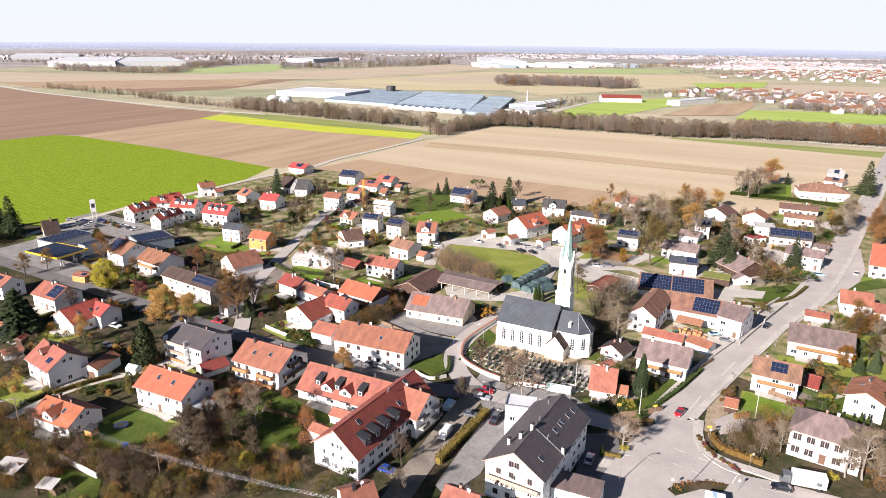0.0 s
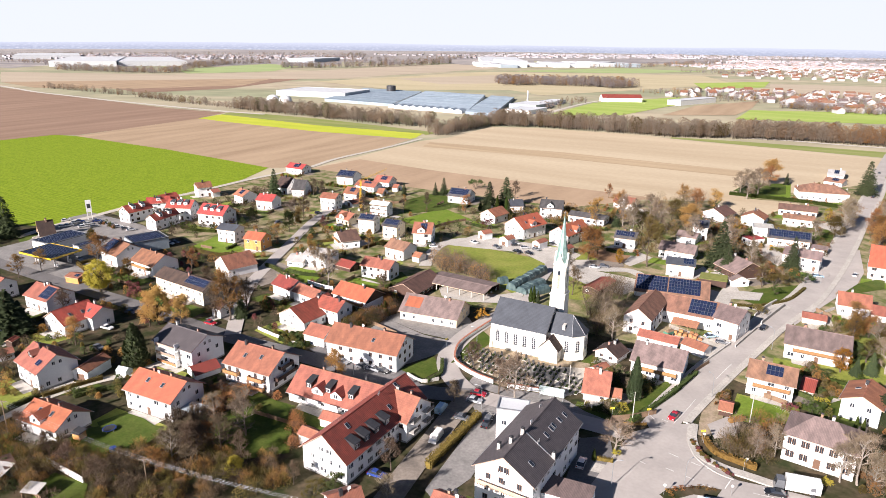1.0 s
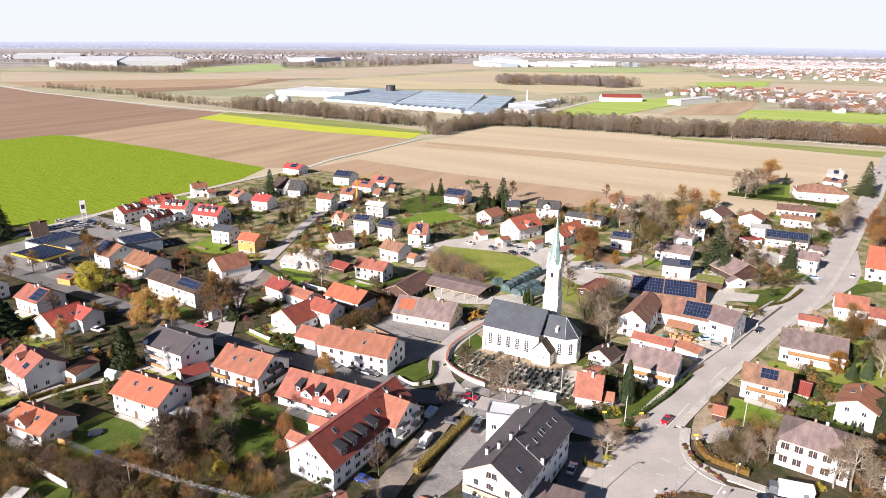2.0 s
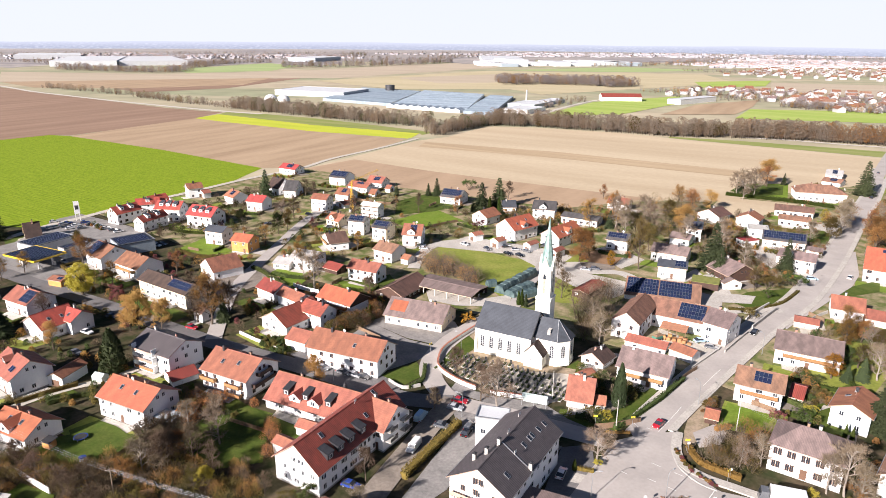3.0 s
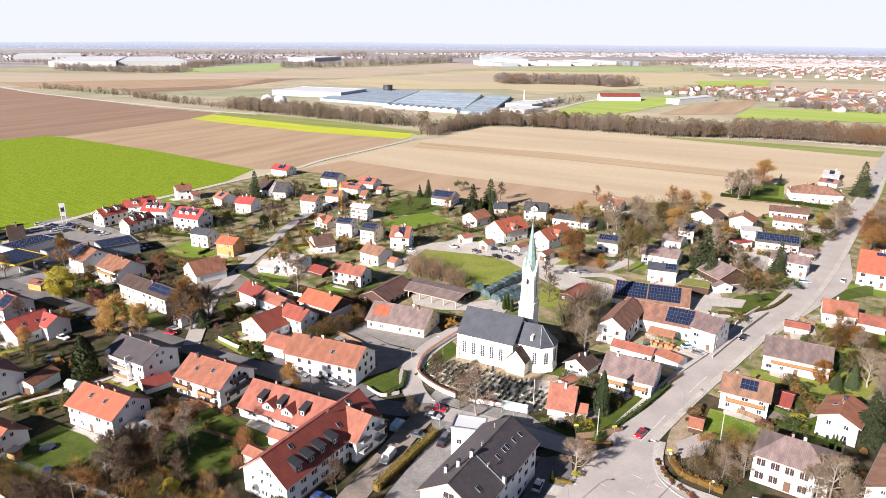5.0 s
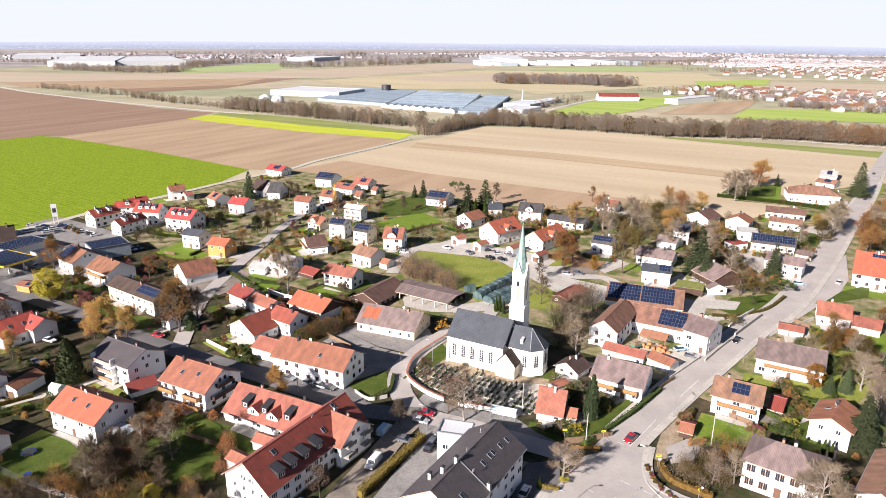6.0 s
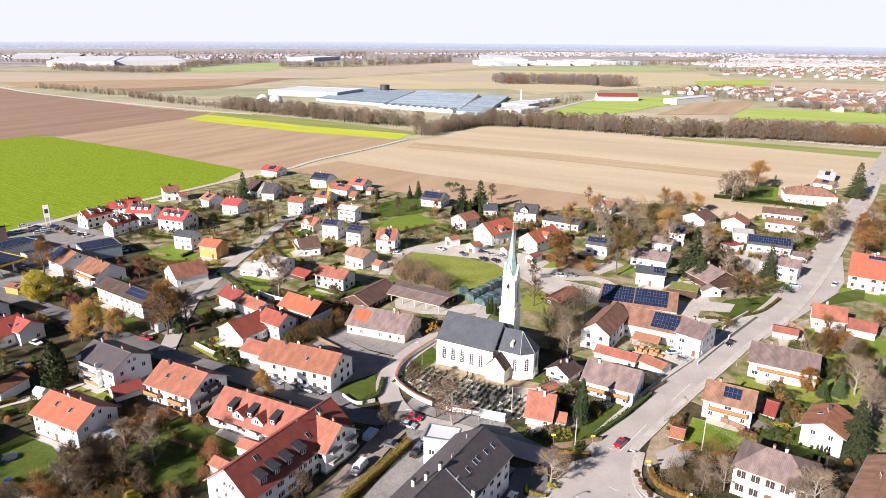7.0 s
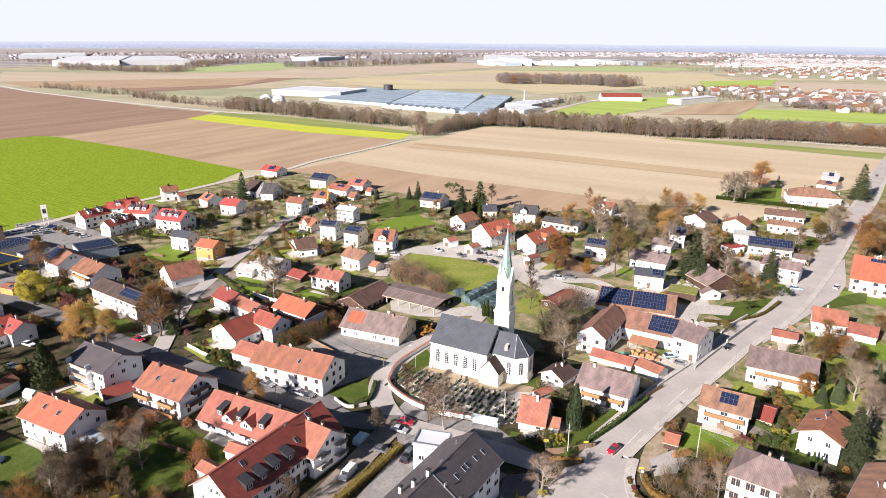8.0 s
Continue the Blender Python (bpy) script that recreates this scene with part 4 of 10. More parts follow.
def thicket(pts, tones, h0, h1, n, seed, label="thicket of leafless shrubs and autumn bushes in the gardens", avoid=2.5):
    """Many garden shrubs inside an outline, clear of the houses, joined as stuff; tones: pairs of (twiggy or leafy, tone)."""
    rnd = random.Random(seed)
    poly = [Vector(p) for p in pts]
    lo_x, hi_x = min(p.x for p in poly), max(p.x for p in poly)
    lo_y, hi_y = min(p.y for p in poly), max(p.y for p in poly)
    names = sorted({t for _, t in tones})
    g = Geo()
    done = tries = 0
    while done < n and tries < n * 40:
        tries += 1
        q = Vector((rnd.uniform(lo_x, hi_x), rnd.uniform(lo_y, hi_y)))
        inside = False
        for a, b in zip(poly, poly[1:] + poly[:1]):
            if (a.y > q.y) != (b.y > q.y) and q.x < (b.x - a.x) * (q.y - a.y) / (b.y - a.y) + a.x:
                inside = not inside
        if not inside or taken(q):
            continue
        done += 1
        form, tone = rnd.choice(tones)
        m = names.index(tone)
        h = rnd.uniform(h0, h1)
        r = h * rnd.uniform(0.38, 0.6)
        for _ in range(4):
            a = rnd.uniform(0, 6.283)
            g.tube((q.x, q.y, 0), (q.x + math.cos(a) * r * 0.5, q.y + math.sin(a) * r * 0.5, h * 0.75), 0.05 + h * 0.008, 0.02, 3, len(names))
        for _ in range(290 if form == "twiggy" else 300):
            a, f = rnd.uniform(0, 6.283), rnd.random() ** 0.5
            z = rnd.uniform(0.08, 1.0)
            w = r * f * (1.15 - 0.75 * z ** 2) * (0.6 + 0.4 * min(1, z * 3))
            c = Vector((q.x + math.cos(a) * w, q.y + math.sin(a) * w, z * h * 0.92))
            if form == "twiggy":
                e = Vector((math.cos(a) * 0.5 + rnd.gauss(0, 0.35), math.sin(a) * 0.5 + rnd.gauss(0, 0.35), 0.8 + rnd.gauss(0, 0.3))).normalized() * h * rnd.uniform(0.16, 0.34)
                s = e.cross(Vector((rnd.gauss(0, 1), rnd.gauss(0, 1), rnd.gauss(0, 1)))).normalized() * 0.025
                g.face([c - s, c + s, c + e], m)
            else:
                u = Vector((rnd.gauss(0, 1), rnd.gauss(0, 1), rnd.gauss(0, 1))).normalized() * rnd.uniform(0.09, 0.2)
                v = u.orthogonal().normalized() * rnd.uniform(0.07, 0.13)
                g.face([c - u, c - v, c + u, c + v], m)
    return tagged(new("shrubs", g.data("shrubs", *[LEAF[t] for t in names], BARK)), label, "shrubs", kind="stuff")


FOOT = []
PLOTS = []
LANES = []
LAWNS = []


def taken(q):
    for x, y, c, s, a, b in FOOT:
        dx, dy = q.x - x, q.y - y
        if abs(dx * c + dy * s) < a and abs(dy * c - dx * s) < b:
            return True
    for poly in LAWNS:
        inside = False
        for a, b in zip(poly, poly[1:] + poly[:1]):
            if (a[1] > q.y) != (b[1] > q.y) and q.x < (b[0] - a[0]) * (q.y - a[1]) / (b[1] - a[1]) + a[0]:
                inside = not inside
        if inside:
            return True
    return any((q - p).length < w for p, w in LANES)


def hedge(pts, w, h, tone, label="clipped green garden hedge row"):
    line = smooth_line(pts, 6)
    rnd = random.Random(int(abs(pts[0][0]) * 10))
    g = Geo()
    total = sum((b - a).length for a, b in zip(line, line[1:]))
    core = Geo()
    for a, b in zip(line, line[1:]):
        t = (b - a).normalized()
        nrm = Vector((-t.y, t.x)) * w * 0.3
        low = [(*(a - nrm), 0), (*(b - nrm), 0), (*(b + nrm), 0), (*(a + nrm), 0)]
        core.hull(low, [(p, q, h * 0.78) for p, q, _ in low])
    for _ in range(min(9000, int(total * h * (60 if total > 25 else 42)))):
        k = rnd.randrange(len(line) - 1)
        p = line[k].lerp(line[k + 1], rnd.random())
        t = (line[k + 1] - line[k]).normalized()
        c = Vector((*p, 0)) + Vector((-t.y, t.x, 0)) * rnd.choice((-0.45, 0.45, rnd.uniform(-0.45, 0.45))) * w + Vector((0, 0, rnd.uniform(0.1, 1) * h))
        u = Vector((rnd.gauss(0, 1), rnd.gauss(0, 1), rnd.gauss(0, 1))).normalized() * rnd.uniform(0.1, 0.22)
        v = u.orthogonal().normalized() * rnd.uniform(0.08, 0.15)
        g.face([c - u, c - v, c + u, c + v])
    g.v, n = g.v + core.v, len(g.v)
    g.f += [tuple(i + n for i in f) for f in core.f]
    g.m += core.m
    return tagged(new("hedge", g.data("hedge", LEAF[tone])), label, "hedge")


# ---- vehicles ----
PAINT = {n: mat("car paint " + n, c, tuple(v * 0.9 for v in c), 1.0, 0.25, bump=0.0, coat=0.6, metal=0.1) for n, c in
         (("red", (0.36, 0.02, 0.03)), ("black", (0.015, 0.016, 0.018)), ("white", (0.75, 0.75, 0.74)), ("silver", (0.42, 0.43, 0.45)), ("blue", (0.03, 0.06, 0.25)),
          ("lightblue", (0.35, 0.5, 0.62)), ("grey", (0.12, 0.125, 0.135)), ("beige", (0.5, 0.44, 0.3)))}
CARS = {}


def car(x, y, yaw, paint, style="car", label=""):
    key = (paint, style)
    words = {"car": "passenger car", "van": "delivery van", "estate": "estate car"}[style]
    if key in CARS:
        ob = copy_thing(CARS[key], pose(x, y, 0.19, 0, 0, yaw))
        return tagged(ob, label)
    top = thing("van" if style == "van" else "car", x, y, yaw, 0.19, label or f"{paint} {words} parked on the asphalt", "van" if style == "van" else "car", "parked cars")
    l, w = (2.5, 0.95) if style == "van" else (2.15, 0.88)
    hb, hr = (1.15, 1.95) if style == "van" else (0.9, 1.42)
    g = Geo()
    sides = [(-l, 0.32), (-l + 0.05, hb - 0.12), (-l + 0.5, hb), (l - 1.1, hb), (l - 0.15, hb - 0.22), (l, 0.55), (l - 0.05, 0.3)]
    n = len(g.v)
    g.v.extend([(px, -w, pz) for px, pz in sides] + [(px, w, pz) for px, pz in sides])
    k = len(sides)
    for i in range(k):
        j = (i + 1) % k
        g.f.append((n + i, n + j, n + k + j, n + k + i))
        g.m.append(0)
    g.f.extend([tuple(range(n + k - 1, n - 1, -1)), tuple(range(n + k, n + 2 * k))])
    g.m.extend([0, 0])
    body = part("body", g, (PAINT[paint],), top)
    r0, r1, f1, f0 = (-l + 0.1, -l + 0.2, l - 1.5, l - 1.0) if style == "van" else ((-l + 0.05, -l + 0.45, l - 2.0, l - 1.2) if style == "estate" else (-l + 0.25, -l + 1.0, l - 2.0, l - 1.2))
    cab = Geo().hull([(r0, -w + 0.03, hb - 0.02), (f0, -w + 0.03, hb - 0.02), (f0, w - 0.03, hb - 0.02), (r0, w - 0.03, hb - 0.02)],
                     [(r1, -w + 0.18, hr), (f1, -w + 0.18, hr), (f1, w - 0.18, hr), (r1, w - 0.18, hr)])
    part("glazing", cab, (GLASS if style != "van" else PAINT[paint],), top)
    part("car_roof", Geo().hull([(r1 - 0.03, -w + 0.16, hr - 0.02), (f1 + 0.03, -w + 0.16, hr - 0.02), (f1 + 0.03, w - 0.16, hr - 0.02), (r1 - 0.03, w - 0.16, hr - 0.02)],
                                [(r1 + 0.1, -w + 0.26, hr + 0.05), (f1 - 0.1, -w + 0.26, hr + 0.05), (f1 - 0.1, w - 0.26, hr + 0.05), (r1 + 0.1, w - 0.26, hr + 0.05)]), (PAINT[paint],), top)
    if style == "van":
        part("windscreen", Geo().hull([(f0 - 0.02, -w + 0.12, hb), (f0 + 0.02, -w + 0.12, hb), (f0 + 0.02, w - 0.12, hb), (f0 - 0.02, w - 0.12, hb)],
                                      [(f1 + 0.03, -w + 0.22, hr - 0.1), (f1 + 0.06, -w + 0.22, hr - 0.1), (f1 + 0.06, w - 0.22, hr - 0.1), (f1 + 0.03, w - 0.22, hr - 0.1)]), (GLASS,), top)
    for sx in (-l + 0.75, l - 0.8):
        for sy in (-1, 1):
            wh = part("wheel", shared("tyre", lambda: Geo().tube((0, -0.1, 0), (0, 0.1, 0), 0.32, 0.32, 12).data("wheel", RUBBER)), (), top, at=pose(sx, sy * (w - 0.08), 0.32))
            part("rim", shared("rim", lambda: Geo().tube((0, -0.112, 0), (0, 0.112, 0), 0.19, 0.19, 10).data("rim", METAL)), (), wh)
    for sy in (-1, 1):
        part("headlight", shared("headlight", lambda: Geo().box(-0.06, -0.18, -0.07, 0.06, 0.18, 0.07).data("headlight", CHROME)), (), top, at=pose(l - 0.05, sy * (w - 0.25), 0.62))
        part("tail_light", shared("tail_light", lambda: Geo().box(-0.05, -0.15, -0.1, 0.05, 0.15, 0.1).data("tail_light", REDLAMP)), (), top, at=pose(-l + 0.01, sy * (w - 0.2), 0.72))
    CARS[key] = top
    return top

# ---- ground and fields ----
ASPHALT = mat("sun-bleached asphalt", (0.37, 0.338, 0.312), (0.3, 0.275, 0.255), 9.0, 0.9, fine=1.2, bump=0.15, grain=0.06)
# darker copy of the street asphalt; lasting shade is put into its colour
SHADEASPHALT = mat("shade-darkened asphalt", (0.155, 0.146, 0.143), (0.105, 0.1, 0.1), 8.0, 0.9, fine=2.5, bump=0.2)
PAVING = mat("concrete paving", (0.42, 0.39, 0.35), (0.33, 0.31, 0.28), 6.0, 0.9, fine=2.0, bump=0.2)
LANE = mat("patchy lane", (0.24, 0.205, 0.17), (0.13, 0.112, 0.097), 7.0, 0.95, fine=1.5, bump=0.3)
CONCRETEROAD = mat("pale road", (0.48, 0.45, 0.40), (0.42, 0.39, 0.35), 20.0, 0.9, fine=0.5)
LINEPAINT = mat("road marking paint", (0.62, 0.61, 0.58), (0.45, 0.44, 0.42), 1.5, 0.7, bump=0.0)
GREENFIELD = mat("young green crop", (0.125, 0.19, 0.005), (0.195, 0.255, 0.014), 1.3, 0.9, fine=0.8, bump=0.5, stretch=(-2, 12), grain=0.3, bands=("Y", 2.4, 0.1))
BROWNFIELD = mat("ploughed soil", (0.195, 0.127, 0.09), (0.265, 0.18, 0.128), 22.0, 0.95, fine=0.3, bump=0.4, stretch=(87, 8), grain=0.06)
TANFIELD = mat("tilled tan soil", (0.265, 0.19, 0.122), (0.365, 0.272, 0.178), 20.0, 0.95, fine=0.3, bump=0.4, stretch=(88, 7), grain=0.06)
BARESOIL = mat("bare reddish soil", (0.25, 0.15, 0.085), (0.19, 0.115, 0.065), 4.0, 0.95, fine=1.0, bump=0.5)
TILLED = mat("dark tilled soil", (0.285, 0.203, 0.132), (0.36, 0.26, 0.172), 18.0, 0.95, fine=0.3, bump=0.4, stretch=(88, 7), grain=0.06)
# lighter lawn copy for back gardens; their brighter light is in the colour
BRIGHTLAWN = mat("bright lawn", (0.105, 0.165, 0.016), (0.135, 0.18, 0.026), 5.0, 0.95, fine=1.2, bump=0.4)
STUBBLE = mat("pale dry soil", (0.44, 0.362, 0.252), (0.37, 0.295, 0.198), 28.0, 0.95, fine=0.3, bump=0.4, stretch=(0, 9), grain=0.06)
STRIPFIELD = mat("striped stubble", (0.3, 0.225, 0.14), (0.4, 0.31, 0.2), 5.0, 0.95, fine=0.3, stretch=(-1, 40), grain=0.06)
YELLOWFIELD = mat("flowering mustard", (0.42, 0.43, 0.045), (0.32, 0.37, 0.035), 12.0, 0.9, fine=0.6, stretch=(0, 5), grain=0.06)
VERGE = mat("grass verge", (0.16, 0.2, 0.05), (0.25, 0.25, 0.1), 12.0, 0.95, fine=0.5, stretch=(5, 6), grain=0.06)
PALEGREEN = mat("pale green crop", (0.25, 0.32, 0.13), (0.31, 0.35, 0.17), 40.0, 0.95, fine=0.2, stretch=(20, 8), grain=0.06)
LIGHTGREEN = mat("bright green crop", (0.23, 0.32, 0.055), (0.32, 0.37, 0.11), 30.0, 0.95, fine=0.2, stretch=(0, 8), grain=0.06)
PALEFIELD = mat("straw field", (0.4, 0.335, 0.25), (0.34, 0.285, 0.215), 60.0, 0.95, fine=0.15, stretch=(20, 8), grain=0.06)
OLIVEFIELD = mat("olive stubble", (0.36, 0.315, 0.195), (0.43, 0.365, 0.24), 50.0, 0.95, fine=0.15, stretch=(10, 8), grain=0.06)
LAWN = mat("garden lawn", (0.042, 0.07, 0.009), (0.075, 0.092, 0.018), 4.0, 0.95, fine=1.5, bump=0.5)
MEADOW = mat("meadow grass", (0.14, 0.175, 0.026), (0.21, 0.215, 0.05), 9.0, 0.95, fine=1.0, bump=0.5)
GREYYARD = mat("grey yard asphalt", (0.235, 0.222, 0.21), (0.165, 0.157, 0.15), 4.0, 0.9, fine=1.5, bump=0.2)
YARDSOIL = mat("trodden churchyard ground", (0.33, 0.255, 0.185), (0.20, 0.165, 0.10), 2.5, 0.95, fine=1.5, bump=0.4)
# garden ground in two tones: SOIL holds tree shade in its colour, GARDENS lighter
SOIL = mat("garden ground", (0.026, 0.032, 0.011), (0.075, 0.056, 0.035), 5.0, 0.95, fine=0.8, bump=0.6, amount=0.35)
GARDENS = mat("thin grass and pale paths", (0.085, 0.105, 0.028), (0.27, 0.215, 0.135), 6.0, 0.95, fine=0.9, bump=0.5, amount=0.3)
FARLAND = mat("distant farmland", (0.36, 0.31, 0.22), (0.25, 0.255, 0.16), 160.0, 0.95, fine=0.02, amount=0.3, stretch=(25, 5))

g = Geo()
g.face([(4980 * math.cos(2 * math.pi * i / 96), 4980 * math.sin(2 * math.pi * i / 96), -0.02) for i in range(96)])
tagged(new("ground", g.data("ground", FARLAND)), "flat farmland plain reaching to the horizon", kind="structure")
# near gardens: tree shade is held in the dark ground colour
patch("village_ground", [(-387.3, 122.1), (-350, 168.1), (-329, 187.3), (-328, 215), (-240, 200), (-150, 196), (-90, 200), (-40, 200), (10, 185), (52, 185), (49.8, 163.5), (17.4, 96.8), (-71.9, 45.3), (-166.1, 37.4)], 0.0, SOIL, "garden ground with patchy grass and bare soil")
patch("village_ground", [(-328, 215), (-324.8, 261.8), (-327.2, 331), (-318.4, 371.2), (-273.9, 369.8), (-227.2, 355.6), (-141.2, 358.2), (-114.6, 361.9), (-87.7, 398.6), (-48.7, 419.7), (-37.6, 433.6), (47.9, 601.8), (91.3, 557.5), (52, 185), (10, 185), (-40, 200), (-90, 200), (-150, 196), (-240, 200)], 0.0, GARDENS, "open gardens with thin grass, paths and pale soil")
patch('field_green', [(-653.6, 241.7), (-639.6, 321.5), (-633.2, 369.5), (-611.1, 375.2), (-474.1, 370.2), (-345.8, 356.1), (-328, 308.2), (-327.2, 263.8), (-327.9, 205.3), (-328.7, 181.3), (-355.4, 171), (-368.8, 128.1)], 0.0400, GREENFIELD, 'bright green young crop field')
patch('field_brown', [(-1721.9, 610.4), (-1277.8, 659.3), (-1058.3, 628.3), (-889.6, 608.7), (-749, 592.3), (-648.9, 596.1), (-628.9, 536.2), (-618, 451), (-614.6, 377.5), (-633.2, 369.5), (-639.6, 321.5), (-653.6, 241.7)], 0.0425, BROWNFIELD, 'ploughed reddish brown field')
patch('field_tan', [(-628.9, 536.2), (-579.4, 531.1), (-445.1, 526.1), (-334.4, 534.1), (-328.2, 477.4), (-322.7, 376.4), (-335.5, 362.8), (-345.8, 356.1), (-474.1, 370.2), (-611.1, 375.2)], 0.0450, TANFIELD, 'harrowed tan field')
patch('field_yellow', [(-628.9, 536.2), (-638.5, 580.1), (-477.4, 564.8), (-345.6, 573.4), (-336.7, 546), (-336.4, 537.2), (-445.1, 526.1), (-579.4, 531.1)], 0.0475, YELLOWFIELD, 'flowering yellow mustard strip')
patch('field_verge', [(-638.5, 580.1), (-650.2, 611.4), (-518.2, 613.6), (-395.7, 597.6), (-337.9, 588.7), (-337, 564.6), (-345.6, 573.4), (-477.4, 564.8)], 0.0500, VERGE, 'dark green grass strip beside the mustard')
patch('field_stubble', [(-322.1, 529.3), (-310.2, 568.4), (-311.5, 661), (-266.3, 680.5), (-181.9, 689.2), (-90.6, 675.2), (-17.6, 671.1), (66.5, 657.5), (59.2, 559.2), (-37.6, 433.6), (-48.7, 419.7), (-88.5, 401.6), (-114.6, 361.9), (-141.2, 358.2), (-227.2, 355.6), (-273.9, 369.8), (-318.4, 371.2)], 0.0525, STUBBLE, 'pale bare field behind the village')
patch('field_ploughed', [(-318.4, 371.2), (-311.3, 421), (-234.1, 412.5), (-179.7, 411.5), (-139, 411.5), (-76.9, 410.7), (-87.7, 398.6), (-114.6, 361.9), (-141.2, 358.2), (-227.2, 355.6), (-273.9, 369.8)], 0.0550, TILLED, 'darker freshly tilled field edge')
patch('field_strip', [(-311, 528.3), (-185.4, 542.6), (-45.5, 536.4), (-36.8, 526.6), (-42.7, 510.6), (-174.9, 513), (-302.5, 502)], 0.0575, STRIPFIELD, 'brown striped band in the field')
patch('field_verge', [(-126.5, 690.7), (-61.8, 699.4), (69.2, 702.7), (66.8, 664), (-48.8, 674), (-125.4, 682)], 0.0600, VERGE, 'grass verge along the tree belt')
patch('field_far', [(-1233.4, 790), (-1235.8, 1236.4), (-1059.1, 1261.1), (-943, 871.2), (-984.8, 726.9)], 0.188, BROWNFIELD, 'dark brown distant field')
patch('field_far', [(-1576.4, 1279.5), (-1690.8, 1803.9), (-1527.6, 1763.8), (-1321.6, 1386.2), (-1394.8, 1164.7)], 0.200, PALEGREEN, 'pale green distant field')
patch('field_far', [(-1780.3, 925.3), (-1384, 1105.3), (-1256.9, 1404.2), (-1259.6, 1906.3), (-1178.4, 2428.7), (-928, 1997), (-977.1, 1242.8), (-1226.6, 978.2), (-1410.8, 729.7)], 0.212, PALEFIELD, 'pale straw distant field')
patch('field_far', [(-1410.8, 729.7), (-1226.6, 978.2), (-1092.7, 1144.6), (-983.1, 951.6), (-1072.2, 769.7), (-1221.2, 686.6)], 0.224, TANFIELD, 'tan distant field')
patch('field_far', [(-951.7, 1132.5), (-857.7, 1769.5), (-303.7, 1984.4), (-177.6, 1645.7), (-278.2, 1413.4), (-418.2, 1086.7), (-518.2, 1169), (-686.3, 1037.8)], 0.236, OLIVEFIELD, 'olive distant meadow')
patch('field_far', [(-877.4, 1327.4), (-743.1, 1672.1), (-584.4, 1670.9), (-599.2, 1350.2), (-697.1, 1224.6)], 0.248, PALEFIELD, 'straw-coloured distant field')
patch('field_far', [(-847.1, 1823.7), (-608.6, 2303.9), (-329.6, 2252.7), (-514.6, 1953.3)], 0.260, PALEGREEN, 'green distant strip')
patch('field_far', [(-264.8, 1623.5), (-119.5, 1794.6), (-113.2, 1564), (-217.5, 1441.7)], 0.272, LIGHTGREEN, 'bright green distant meadow')
patch('field_far', [(-303.7, 793.2), (-304.2, 1006.3), (-215.4, 1197.4), (-177.4, 1134.9), (-221.4, 858.9)], 0.284, LIGHTGREEN, 'green meadow behind the tree belt')
patch('field_far', [(-178.3, 889.3), (-164, 1054.4), (-91.9, 1198), (-88, 1068.5), (-96.8, 946.7)], 0.296, TANFIELD, 'tan field near the far village')
patch('field_far', [(-91.2, 897.5), (-88.1, 1030.3), (100.5, 1110.9), (88.7, 954.2)], 0.308, LIGHTGREEN, 'bright green meadow by the far village')
patch('field_far', [(-112.4, 1698.5), (149.9, 1772.4), (120.6, 1380.8), (-91.2, 1413.7)], 0.320, PALEFIELD, 'pale field')
# grey-lilac ground tone with the haze of distance put into it
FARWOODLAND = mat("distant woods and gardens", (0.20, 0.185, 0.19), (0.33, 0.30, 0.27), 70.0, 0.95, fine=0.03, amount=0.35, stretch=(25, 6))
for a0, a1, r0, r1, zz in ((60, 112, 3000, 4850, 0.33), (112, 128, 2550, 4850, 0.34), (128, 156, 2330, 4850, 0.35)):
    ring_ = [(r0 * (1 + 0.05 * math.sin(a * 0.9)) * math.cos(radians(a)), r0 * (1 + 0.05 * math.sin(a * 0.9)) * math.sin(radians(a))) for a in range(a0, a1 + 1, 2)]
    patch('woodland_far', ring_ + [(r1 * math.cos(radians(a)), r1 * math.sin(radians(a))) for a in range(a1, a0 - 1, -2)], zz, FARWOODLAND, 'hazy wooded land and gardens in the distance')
patch('churchyard', [(-85.5, 166.8), (-86.2, 189), (-84.1, 190.3), (-77.5, 173.9), (-46.9, 178.7), (-43.9, 161.1), (-47.1, 156.3), (-63.4, 153.2), (-73.8, 154.6), (-81.6, 158.1)], 0.0925, YARDSOIL, 'pale gravel churchyard')
patch('yard', [(-11.3, 162.2), (-7, 169.4), (-4, 166.5), (-4.7, 160.2), (-8.8, 156.4)], 0.0975, ASPHALT, 'grey asphalt forecourt behind the hedge')
patch('yard', [(-68.2, 166.1), (-62.1, 168.9), (-46.7, 175.5), (-43.9, 161.1), (-47.2, 156.6), (-62.4, 153.7)], 0.1000, GRAVEL, 'pale gravel paths of the churchyard')
patch('yard', [(-30.4, 263.8), (-17.6, 260.9), (-16.7, 245.2), (-27, 248.6)], 0.1025, PAVING, 'pale yard')
patch('yard', [(-40.5, 265.2), (-32.4, 290.6), (-29.1, 284.1), (-35.9, 264.2)], 0.1050, PAVING, 'pale yard')
patch('yard', [(-16.8, 328.3), (-11.8, 341.9), (-1.1, 323.2), (-4.7, 307.4)], 0.1075, PAVING, 'pale driveway')
patch('yard', [(6.4, 395), (22.4, 411.7), (19.3, 372.1), (8, 377)], 0.1100, PAVING, 'pale yard')
patch('yard', [(-79.5, 289.9), (-72.9, 304.4), (-54, 290.9), (-59.8, 273.9)], 0.1125, PAVING, 'pale yard')
patch('yard', [(-80.2, 275), (-70.5, 295.5), (-61.9, 272.6), (-70.2, 259.1)], 0.1150, LANE, 'brown bare yard')
